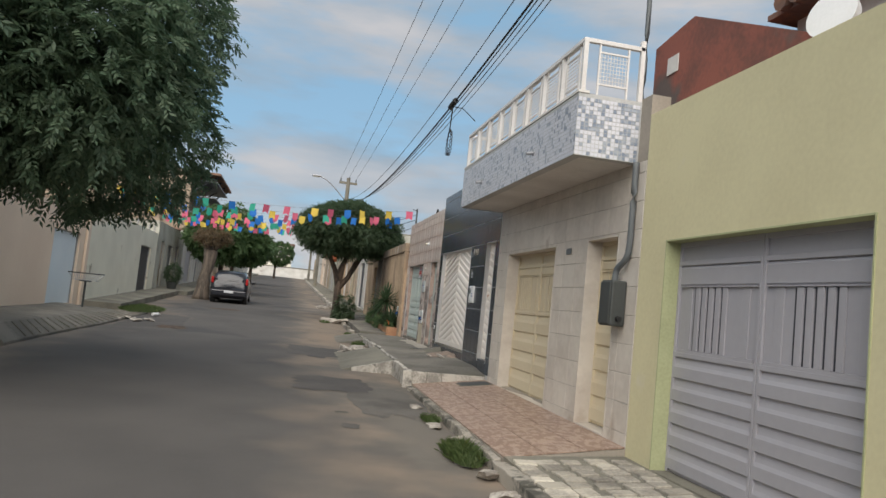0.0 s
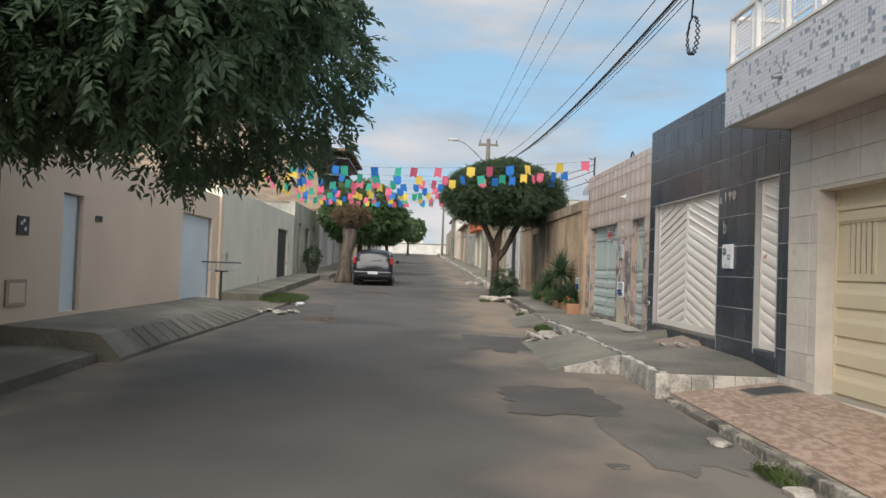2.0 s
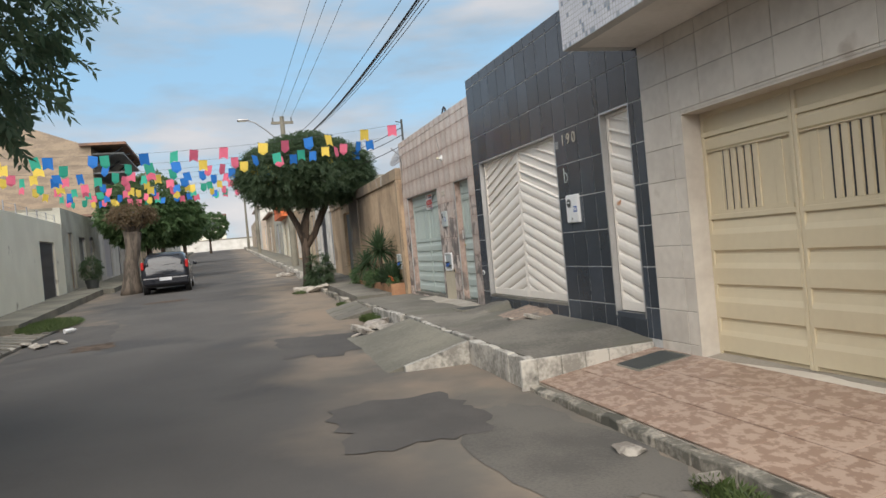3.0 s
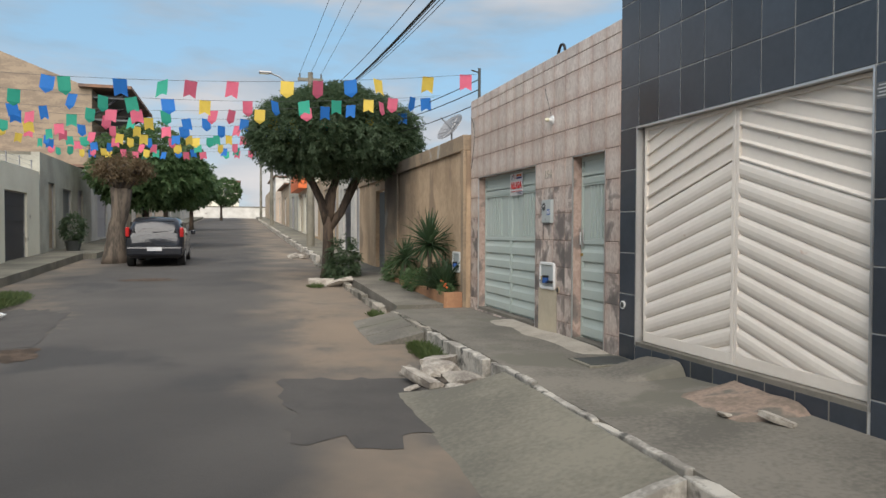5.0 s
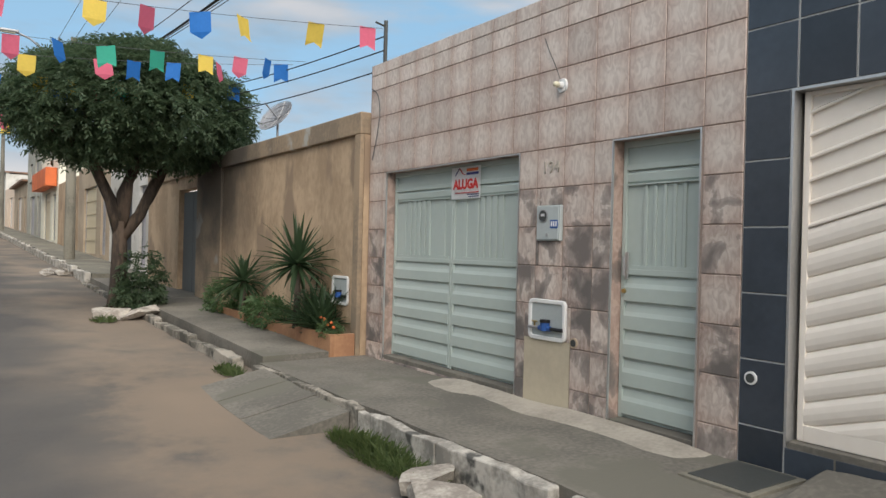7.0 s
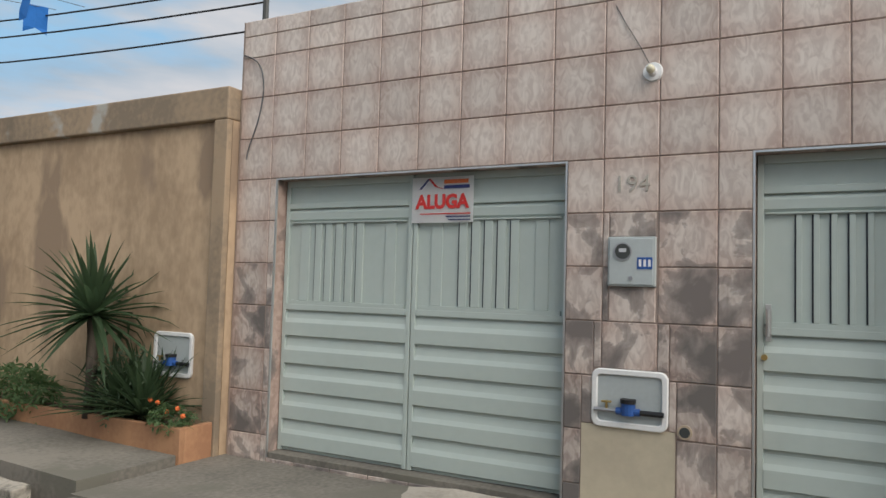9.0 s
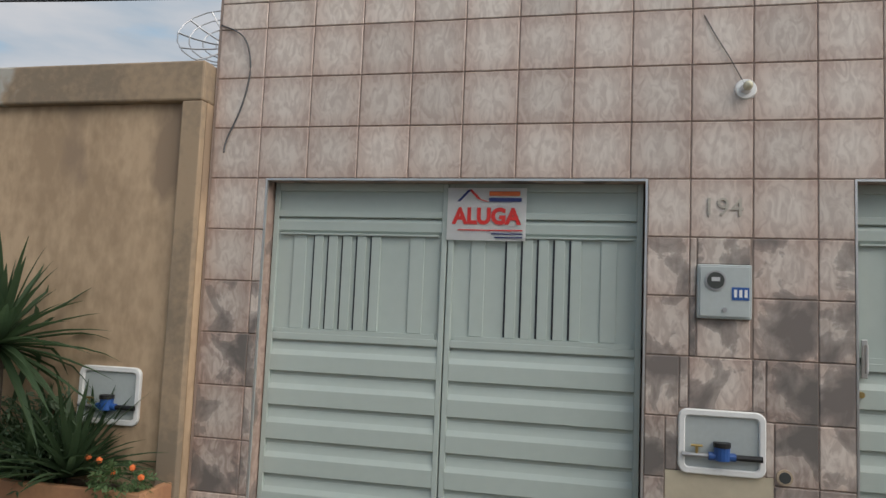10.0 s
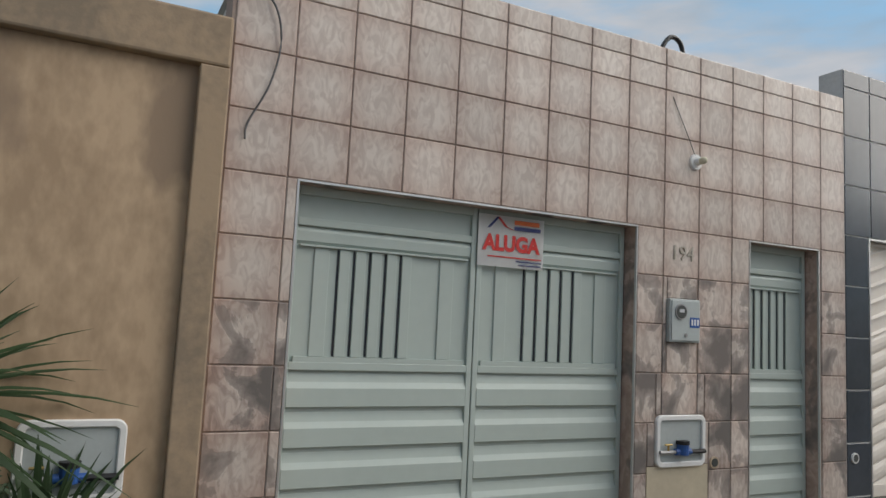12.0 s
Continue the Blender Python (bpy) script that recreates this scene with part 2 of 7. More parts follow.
        rr, br = N("ShaderNodeMapRange"), N("ShaderNodeBump")
        rr.inputs["To Min"].default_value, rr.inputs["To Max"].default_value = 0.4, 0.85
        L(r3.outputs["Color"], rr.inputs["Value"])
        L(rr.outputs["Result"], b.inputs["Roughness"])
        br.invert = True
        br.inputs["Strength"].default_value, br.inputs["Distance"].default_value = 0.4, 0.004
        L(r3.outputs["Color"], br.inputs["Height"])
        L(br.outputs["Normal"], b.inputs["Normal"])
    L(last, b.inputs["Base Color"])
    return m


M_PINK = glazed_tile("pink_printed_tile", (0.62, 0.55, 0.495), (0.49, 0.415, 0.37))
M_PINK_WORN = glazed_tile("flaking_printed_tile", (0.58, 0.51, 0.46), (0.43, 0.36, 0.32), (0.165, 0.142, 0.132), 0.53)
M_PINK_BARE = glazed_tile("badly_flaked_tile", (0.47, 0.405, 0.365), (0.30, 0.245, 0.22), (0.135, 0.12, 0.112), 0.475)
M_GROUT_PINK = mat("pink_grout", (0.37, 0.29, 0.25), None, 0.9, bump=0.1)
M_BLACK = mat("black_glazed_tile", (0.043, 0.053, 0.069), (0.032, 0.040, 0.052), 0.2, big=2, fine=20, amount=0.5, bump=0.01, rand=0.25, spec=0.5)
M_GROUT_WHITE = mat("white_grout", (0.52, 0.52, 0.51), None, 0.85, bump=0.1)
M_CREAMTILE = mat("cream_wall_tile", (0.60, 0.55, 0.485), (0.50, 0.45, 0.395), 0.4, big=1.6, fine=12, amount=0.7, bump=0.02, rand=0.06, stain=(0.43, 0.37, 0.31), stain_at=0.64, stain_scale=1.7)
M_GROUT_CREAM = mat("cream_grout", (0.36, 0.32, 0.27), None, 0.9, bump=0.1)
M_MOSAIC = mat("white_mosaic", (0.66, 0.66, 0.70), (0.56, 0.57, 0.62), 0.3, big=6, fine=30, amount=0.5, bump=0.03, rand=0.1)
M_MOSAIC_DARK = mat("grey_blue_mosaic", (0.22, 0.26, 0.33), (0.36, 0.39, 0.44), 0.3, big=14, fine=30, amount=0.9, bump=0.02)
M_SOFFIT = mat("white_soffit_paint", (0.68, 0.655, 0.62), (0.58, 0.555, 0.52), 0.8, big=1.5, fine=20, amount=0.6, bump=0.08)
M_YELLOW = mat("pale_yellow_render", (0.62, 0.57, 0.36), (0.55, 0.50, 0.315), 0.85, big=0.9, fine=22, amount=0.6, bump=0.12, stain=(0.60, 0.55, 0.43), stain_at=0.66, stain_scale=1.4)
M_GREEN = mat("pale_green_reveal_paint", (0.45, 0.47, 0.27), None, 0.8, big=1.5, bump=0.1)
M_OCHRE = mat("ochre_render", (0.485, 0.355, 0.235), (0.35, 0.25, 0.162), 0.9, big=1.1, fine=16, amount=0.85, bump=0.18, stain=(0.29, 0.21, 0.145), stain_at=0.57, stain_scale=1.3, stretch=(1, 1, 0.55))
M_OCHRE_DARK = mat("weathered_brown_render", (0.35, 0.26, 0.175), (0.23, 0.18, 0.13), 0.9, big=1.6, fine=18, amount=0.8, bump=0.2, stain=(0.40, 0.38, 0.34), stain_at=0.62, stain_scale=1.8)
M_PEACH = mat("peach_paint", (0.74, 0.60, 0.47), (0.68, 0.54, 0.42), 0.85, big=0.7, fine=20, amount=0.5, bump=0.08)
M_CREAM = mat("cream_paint", (0.76, 0.73, 0.61), (0.66, 0.63, 0.52), 0.88, big=0.7, fine=20, amount=0.6, bump=0.1, stain=(0.36, 0.32, 0.25), stain_at=0.68, stain_scale=1.5)
M_GREYGREEN = mat("faded_grey_render", (0.42, 0.41, 0.35), (0.30, 0.29, 0.25), 0.9, big=1.1, fine=20, amount=0.7, bump=0.15)
M_TAN = mat("tan_render", (0.46, 0.37, 0.27), (0.34, 0.27, 0.20), 0.9, big=1.0, fine=20, amount=0.7, bump=0.15)
M_PATCHWALL = mat("bare_beige_render", (0.50, 0.44, 0.33), (0.43, 0.375, 0.285), 0.9, big=2, fine=20, amount=0.6, bump=0.1)
M_BARETAN = mat("bare_tan_brickwork", (0.33, 0.26, 0.19), (0.24, 0.19, 0.145), 0.95, big=1.2, fine=9, amount=0.9, bump=0.3, stretch=(1, 1, 3))
M_WHITEWALL = mat("white_render", (0.62, 0.60, 0.56), (0.48, 0.46, 0.42), 0.9, big=1.0, fine=20, amount=0.7, bump=0.12, stain=(0.33, 0.30, 0.27), stain_at=0.66, stain_scale=1.2)
M_BRICK = mat("bare_red_brick", (0.27, 0.095, 0.07), (0.17, 0.075, 0.06), 0.92, big=1.6, fine=20, amount=0.8, bump=0.3, stain=(0.13, 0.10, 0.09), stain_at=0.6, stain_scale=0.9)
M_ROOF = mat("clay_roof_tile", (0.25, 0.14, 0.09), (0.14, 0.10, 0.085), 0.9, big=2, fine=15, amount=0.8, bump=0.2, rand=0.15)


def add_dark_smear(m, at, radius):
    """A dark smear with ragged edges round one place."""
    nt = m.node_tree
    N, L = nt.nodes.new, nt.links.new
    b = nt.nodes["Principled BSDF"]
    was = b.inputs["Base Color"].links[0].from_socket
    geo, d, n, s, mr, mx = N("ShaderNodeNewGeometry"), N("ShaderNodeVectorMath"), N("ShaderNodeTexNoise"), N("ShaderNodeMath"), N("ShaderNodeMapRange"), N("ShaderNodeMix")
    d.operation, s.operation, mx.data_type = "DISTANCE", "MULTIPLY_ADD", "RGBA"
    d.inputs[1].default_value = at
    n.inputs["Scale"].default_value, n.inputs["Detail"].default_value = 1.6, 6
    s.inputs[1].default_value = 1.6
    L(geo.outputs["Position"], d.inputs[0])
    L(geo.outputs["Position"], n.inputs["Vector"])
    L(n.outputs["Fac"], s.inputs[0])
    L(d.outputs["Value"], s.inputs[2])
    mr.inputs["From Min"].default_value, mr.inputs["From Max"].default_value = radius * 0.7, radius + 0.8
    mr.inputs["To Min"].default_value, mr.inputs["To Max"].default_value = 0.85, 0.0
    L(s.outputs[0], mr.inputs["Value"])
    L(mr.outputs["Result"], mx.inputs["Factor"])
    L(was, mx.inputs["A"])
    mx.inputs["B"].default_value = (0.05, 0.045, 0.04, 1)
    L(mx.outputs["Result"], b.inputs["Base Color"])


add_dark_smear(M_OCHRE, (3.66, 27.3, 3.2), 2.3)
add_dark_smear(M_OCHRE_DARK, (3.6, 27.3, 3.4), 2.6)
M_GATE_GREEN = sheet_metal("pale_grey_green_paint", (0.43, 0.49, 0.46), (0.39, 0.447, 0.42))
M_GATE_GREY = sheet_metal("grey_gate_paint", (0.37, 0.36, 0.385), (0.33, 0.32, 0.345))
M_GATE_CREAM = sheet_metal("cream_gate_paint", (0.62, 0.535, 0.375), (0.56, 0.48, 0.335))
M_GATE_WHITE = mat("white_gate_paint", (0.78, 0.725, 0.66), (0.71, 0.65, 0.585), 0.5, big=1, fine=14, amount=0.4, bump=0.02, stain=(0.40, 0.17, 0.06), stain_at=0.71, stain_scale=5)
M_BLUEDOOR = sheet_metal("pale_blue_door_paint", (0.68, 0.76, 0.80), (0.62, 0.70, 0.75))
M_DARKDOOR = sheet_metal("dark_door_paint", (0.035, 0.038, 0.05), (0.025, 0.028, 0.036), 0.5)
M_SLATE = sheet_metal("grey_metal_door", (0.12, 0.13, 0.135), (0.09, 0.10, 0.105), 0.5)
M_ALU = mat("aluminium_trim", (0.62, 0.62, 0.62), (0.5, 0.5, 0.5), 0.35, metal=0.8, bump=0.02)
M_STEEL = mat("galvanised_steel", (0.4, 0.4, 0.41), (0.3, 0.3, 0.31), 0.45, metal=0.7, bump=0.03)
M_RAIL = mat("white_rail_paint", (0.72, 0.70, 0.68), (0.6, 0.57, 0.54), 0.5, bump=0.03, stain=(0.4, 0.27, 0.18), stain_at=0.68, stain_scale=8)
M_WIREGLASS = mat("frosted_panel", (0.55, 0.58, 0.60), (0.48, 0.51, 0.54), 0.35, bump=0.03)
M_BOXWHITE = mat("white_plastic", (0.74, 0.74, 0.74), (0.66, 0.66, 0.65), 0.45, bump=0.02)
M_BOXGREY = mat("grey_meter_box_paint", (0.42, 0.46, 0.46), (0.37, 0.40, 0.40), 0.45, bump=0.02)
M_DARKBOX = mat("dark_grey_plastic", (0.055, 0.06, 0.058), (0.04, 0.043, 0.042), 0.55, bump=0.03)
M_BLUE = mat("blue_plastic", (0.03, 0.10, 0.33), None, 0.4, bump=0.02)
M_BRASS = mat("brass", (0.55, 0.40, 0.16), None, 0.35, metal=0.9, bump=0.02)
M_BLACKPL = mat("black_plastic", (0.015, 0.015, 0.017), None, 0.5, bump=0.02)
M_BARK = mat("bark", (0.105, 0.075, 0.055), (0.045, 0.035, 0.028), 0.95, big=5, fine=26, amount=0.9, bump=0.8, stretch=(1, 1, 0.25))
M_BARK_LIGHT = mat("grey_bark", (0.15, 0.12, 0.095), (0.07, 0.058, 0.048), 0.95, big=5, fine=26, amount=0.9, bump=0.8, stretch=(1, 1, 0.25))
M_LEAF = leaf_mat("neem_leaf", (0.09, 0.15, 0.09), (0.145, 0.20, 0.12))
M_LEAF2 = leaf_mat("ficus_leaf", (0.065, 0.11, 0.06), (0.115, 0.16, 0.085))
M_LEAF3 = leaf_mat("bright_leaf", (0.08, 0.15, 0.06), (0.14, 0.21, 0.09))
M_YUCCA = leaf_mat("yucca_leaf", (0.04, 0.08, 0.04), (0.095, 0.14, 0.065))
M_GRASS = leaf_mat("grass_blade", (0.06, 0.10, 0.03), (0.13, 0.17, 0.06))
M_DRY = leaf_mat("dry_twig", (0.12, 0.085, 0.05), (0.22, 0.16, 0.09))
M_SOIL = mat("soil", (0.10, 0.07, 0.05), (0.05, 0.035, 0.025), 0.95, big=6, fine=40, amount=0.9, bump=0.7)
M_PLANTER = mat("terracotta_planter_tile", (0.44, 0.24, 0.13), (0.33, 0.17, 0.095), 0.55, big=3, fine=25, amount=0.7, bump=0.05, rand=0.1)
M_CARPAINT = mat("black_car_paint", (0.014, 0.016, 0.022), (0.012, 0.013, 0.018), 0.22, bump=0.0, coat=0.6)
M_GLASS_DARK = mat("tinted_glass", (0.012, 0.014, 0.016), None, 0.3, bump=0.0, spec=0.1)
M_TYRE = mat("tyre_rubber", (0.02, 0.02, 0.02), None, 0.85, bump=0.1)
M_RED = mat("red_lamp_lens", (0.42, 0.02, 0.02), None, 0.2, bump=0.0)
M_PLATE = mat("number_plate", (0.55, 0.56, 0.58), None, 0.4, bump=0.0)
M_PAPER = mat("white_banner", (0.88, 0.875, 0.875), (0.83, 0.825, 0.825), 0.5, bump=0.01)
M_REDINK = mat("red_ink", (0.62, 0.035, 0.03), None, 0.5, bump=0.0)
M_NAVY = mat("navy_ink", (0.03, 0.04, 0.16), None, 0.5, bump=0.0)
M_ORANGE = mat("orange_paint", (0.70, 0.16, 0.045), None, 0.6, bump=0.02)
M_NUMBER = mat("pale_metal_numeral", (0.55, 0.50, 0.43), None, 0.4, metal=0.3, bump=0.02)
M_CABLE = mat("black_cable", (0.012, 0.012, 0.013), None, 0.6, bump=0.0)
M_THINCABLE = mat("grey_cable", (0.10, 0.10, 0.105), None, 0.6, bump=0.0)
M_BULB = mat("white_glass_bulb", (0.70, 0.66, 0.50), None, 0.2, bump=0.0)
# distance haze is mixed into the hills' blue-grey colour
M_HILL = mat("hazed_hillside", (0.20, 0.25, 0.27), (0.15, 0.19, 0.2), 1.0, big=0.02, fine=0.2, bump=0.0)
def thin_paper(m):
    """Lets light through a sheet of paper."""
    nt = m.node_tree
    b = nt.nodes["Principled BSDF"]
    tr, mx = nt.nodes.new("ShaderNodeBsdfTranslucent"), nt.nodes.new("ShaderNodeMixShader")
    mx.inputs["Fac"].default_value = 0.4
    nt.links.new(b.inputs["Base Color"].links[0].from_socket, tr.inputs["Color"])
    nt.links.new(b.outputs["BSDF"], mx.inputs[1])
    nt.links.new(tr.outputs["BSDF"], mx.inputs[2])
    nt.links.new(mx.outputs["Shader"], nt.nodes["Material Output"].inputs["Surface"])
    return m


FLAGS = [thin_paper(mat("flag_" + n, c, tuple(v * 0.85 for v in c), 0.7, bump=0.02, rand=0.08)) for n, c in
         (("blue", (0.03, 0.20, 0.62)), ("yellow", (0.80, 0.58, 0.10)), ("green", (0.05, 0.42, 0.29)), ("pink", (0.78, 0.16, 0.25)))]


# ---- helpers of this scene ----
def mesh_of(bm, name, material, smooth=False):
    me = bpy.data.meshes.new(name)
    bm.to_mesh(me)
    bm.free()
    for m in material if isinstance(material, (list, tuple)) else [material]:
        me.materials.append(m)
    if smooth:
        me.shade_smooth()
    return me


def part(name, bm, material, parent=None, label="", smooth=False, kind=""):
    ob = new(name, mesh_of(bm, name, material, smooth))
    ob.parent = parent
    if label or kind:
        tagged(ob, label, kind=kind)
    return ob


def thing(name, label, category, group="", kind=""):
    return tagged(new(name), label, category, group, kind)


def box(bm, x0, x1, y0, y1, z0, z1, bevel=0.0):
    r = bmesh.ops.create_cube(bm, size=1)
    vs = r["verts"]
    bmesh.ops.transform(bm, verts=vs, matrix=Matrix.LocRotScale(((x0 + x1) / 2, (y0 + y1) / 2, (z0 + z1) / 2), None, (abs(x1 - x0), abs(y1 - y0), abs(z1 - z0))))
    if bevel:
        es = list({e for v in vs for e in v.link_edges})
        bmesh.ops.bevel(bm, geom=es, offset=bevel, segments=2, affect="EDGES", profile=0.5)
    return bm


def boxes(*rows, bevel=0.0):
    bm = bmesh.new()
    for r in rows:
        box(bm, *r, bevel=bevel)
    return bm


def rod(bm, a, b, r0, r1=None, seg=8, cap=True):
    a, b = Vector(a), Vector(b)
    d = b - a
    m = Matrix.Translation((a + b) / 2) @ d.to_track_quat("Z", "Y").to_matrix().to_4x4()
    bmesh.ops.create_cone(bm, cap_ends=cap, segments=seg, radius1=r0, radius2=r0 if r1 is None else r1, depth=d.length, matrix=m)
    return bm


def tube(bm, pts, radii, seg=8):
    """A bent tube through the points, its rings joined."""
    pts = [Vector(p) for p in pts]
    rings = []
    for i, p in enumerate(pts):
        d = (pts[min(i + 1, len(pts) - 1)] - pts[max(i - 1, 0)]).normalized()
        q = d.to_track_quat("Z", "Y")
        rings.append([bm.verts.new(p + q @ Vector((math.cos(a) * radii[i], math.sin(a) * radii[i], 0))) for a in (2 * math.pi * k / seg for k in range(seg))])
    for a, b in zip(rings, rings[1:]):
        for k in range(seg):
            bm.faces.new((a[k], a[(k + 1) % seg], b[(k + 1) % seg], b[k]))
    bm.faces.new(rings[0][::-1])
    bm.faces.new(rings[-1])
    return bm


def gz(y):
    """The height of the street along its length."""
    if y < 19:
        return 0.022 * y - 0.047
    return 0.371 + 0.034 * (min(y, 118) - 19) + 0.004 * max(0, y - 118)


def grid_sheet(bm, xs, ys, zf):
    vs = [[bm.verts.new((x, y, zf(x, y))) for x in xs] for y in ys]
    for a, b in zip(vs, vs[1:]):
        for i in range(len(xs) - 1):
            bm.faces.new((a[i], a[i + 1], b[i + 1], b[i]))
    return bm


def slab(name, label, xs, ys, top, material, depth=0.5):
    """A raised pavement with an uneven top, real edges and a closed underside."""
    bm = bmesh.new()
    nx, ny = max(2, int((xs[1] - xs[0]) / 0.16)), max(2, int((ys[1] - ys[0]) / 0.22))
    X = [xs[0] + (xs[1] - xs[0]) * i / nx for i in range(nx + 1)]
    Y = [ys[0] + (ys[1] - ys[0]) * i / ny for i in range(ny + 1)]

    def tz(x, y):
        return top(x, y) + 0.010 * noise.noise((x * 1.7, y * 1.7, 3)) + 0.004 * noise.noise((x * 7, y * 7, 1))
    grid_sheet(bm, X, Y, tz)
    r = bmesh.ops.extrude_face_region(bm, geom=bm.faces[:])
    vs = [v for v in r["geom"] if isinstance(v, bmesh.types.BMVert)]
    for v in vs:
        v.co.z -= depth
    bmesh.ops.recalc_face_normals(bm, faces=bm.faces[:])
    return tagged(part(name, bm, material), label, "pavement", kind="structure")


TILE_MESH = {}


def tile_piece(name, sx, sy, sz, material, parent, at, chamfer=0.003):
    """One tile, of a mesh shared by all of its size."""
    key = (round(sx, 3), round(sy, 3), round(sz, 3), material.name)
    if key not in TILE_MESH:
        bm = bmesh.new()
        box(bm, -sx / 2, sx / 2, -sy / 2, sy / 2, -sz / 2, sz / 2)
        bmesh.ops.bevel(bm, geom=bm.edges[:], offset=chamfer, segments=1, affect="EDGES")
        TILE_MESH[key] = mesh_of(bm, name, material)
    ob = new(name, TILE_MESH[key])
    ob.parent = parent
    ob.location = at
    return ob


def wall_boxes(x0, x1, y0, y1, z0, z1, holes):
    """A wall in the plane x, with holes (ya, yb, za, zb) through it."""
    bm = bmesh.new()
    ys = sorted({y0, y1, *[v for h in holes for v in h[:2]]})
    zs = sorted({z0, z1, *[v for h in holes for v in h[2:]]})
    xs = (x0, x1)

    def solid(i, j):
        if not (0 <= i < len(ys) - 1 and 0 <= j < len(zs) - 1):
            return False
        cy, cz = (ys[i] + ys[i + 1]) / 2, (zs[j] + zs[j + 1]) / 2
        return not any(h[0] < cy < h[1] and h[2] < cz < h[3] for h in holes)
    V = {}

    def v(x, y, z):
        if (x, y, z) not in V:
            V[(x, y, z)] = bm.verts.new((x, y, z))
        return V[(x, y, z)]
    for i in range(len(ys) - 1):
        for j in range(len(zs) - 1):
            if not solid(i, j):
                continue
            a, b, c, d = ys[i], ys[i + 1], zs[j], zs[j + 1]
            for x in xs:
                bm.faces.new((v(x, a, c), v(x, b, c), v(x, b, d), v(x, a, d)))
            for ni, nj, p, q in ((i - 1, j, (a, c), (a, d)), (i + 1, j, (b, c), (b, d)), (i, j - 1, (a, c), (b, c)), (i, j + 1, (a, d), (b, d))):
                if not solid(ni, nj):
                    bm.faces.new((v(x0, *p), v(x0, *q), v(x1, *q), v(x1, *p)))
    bmesh.ops.recalc_face_normals(bm, faces=bm.faces[:])
    return bm


def tiling(wall, x, y_from, dy, y_to, z_from, dz, z_to, holes, pick, gap=0.006, thick=0.008, chamfer=0.003):
    """Tiles on a wall, from y_from by dy and z_from by dz, cut at the holes and ends. Faces -x."""
    cy = [y_from]
    while abs(y_to - cy[-1]) > 1e-6:
        n = cy[-1] + dy
        cy.append(y_to if (n - y_to) * dy > 0 else n)
    cz = [z_from]
    while abs(z_to - cz[-1]) > 1e-6:
        n = cz[-1] + dz
        cz.append(z_to if (n - z_to) * dz > 0 else n)
    for a, b in zip(cy, cy[1:]):
        for c, d in zip(cz, cz[1:]):
            rects = [(min(a, b), max(a, b), min(c, d), max(c, d))]
            for h in holes:
                nxt = []
                for r in rects:
                    if r[1] <= h[0] or r[0] >= h[1] or r[3] <= h[2] or r[2] >= h[3]:
                        nxt.append(r)
                        continue
                    if r[0] < h[0]:
                        nxt.append((r[0], h[0], r[2], r[3]))
                    if r[1] > h[1]:
                        nxt.append((h[1], r[1], r[2], r[3]))
                    m0, m1 = max(r[0], h[0]), min(r[1], h[1])
                    if r[2] < h[2]:
                        nxt.append((m0, m1, r[2], h[2]))
                    if r[3] > h[3]:
                        nxt.append((m0, m1, h[3], r[3]))
                rects = nxt
            for r in rects:
                sy, sz = r[1] - r[0] - gap, r[3] - r[2] - gap
                if sy > 0.015 and sz > 0.015:
                    tile_piece("tile", thick, sy, sz, pick(r), wall, (x - thick / 2 + 0.002, (r[0] + r[1]) / 2, (r[2] + r[3]) / 2), chamfer)


def lettering(name, text, size, material, parent, m, depth=0.004, width=None, bold=0.0):
    """Raised letters as a mesh, lying in the plane of m, centred."""
    cu = bpy.data.curves.new(name, "FONT")
    cu.body, cu.size, cu.extrude, cu.align_x, cu.align_y = text, size, depth, "CENTER", "CENTER"
    cu.resolution_u, cu.offset = 3, bold
    tmp = bpy.data.objects.new(name, cu)
    me = bpy.data.meshes.new_from_object(tmp)
    bpy.data.objects.remove(tmp)
    me.materials.clear()
    me.materials.append(material)
    if width:
        xs = [v.co.x for v in me.vertices]
        k = width / (max(xs) - min(xs))
        for v in me.vertices:
            v.co.x *= k
    ob = new(name, me)
    ob.parent = parent
    ob.matrix_local = m
    return ob


FACE_W = Matrix(((0, 0, -1, 0), (-1, 0, 0, 0), (0, 1, 0, 0), (0, 0, 0, 1)))   # text that is read from the street, on a wall facing -x


# ---- the ground ----
def street_z(x, y):
    crown = -0.012 * min(abs(x + 1.1), 4) ** 2 / 4 if -7 < x < 4 else -0.05
    return gz(max(y, -40)) + crown + (0.012 * noise.noise((x * 0.9, y * 0.9, 0)) if -7 < x < 5 and y < 44 else 0)


def build_ground():
    bm = bmesh.new()
    xs = [-400, -150, -60, -25, -12] + [-7 + 0.25 * i for i in range(45)] + [8, 15, 40, 120, 400]
    ys = [-300, -100, -40, -15] + [-6 + 0.25 * i for i in range(200)] + [46 + 4 * i for i in range(22)] + [150, 200, 320, 600]

    grid_sheet(bm, xs, ys, street_z)
    ob = part("ground", bm, M_ROAD)
    tagged(ob, "worn grey asphalt street with sandy patched edges", "street", kind="structure")


def side_z(y):
    """Top of the raised pavement beside the street, past the tiled houses."""
    return gz(y) + 0.16


build_ground()

# pavements beside the houses with gates
def pave3_z(x, y):
    """Top of the cracked pavement: it climbs to the wall before the white gate."""
    k = max(0.0, min(1.0, (16.3 - y) / 1.2, (y - 11.9) / 0.8))
    return 0.478 + 0.018 * min(y - 12, 5.2) + 0.085 * k * max(0.0, (x - 2.6) / 1.1)


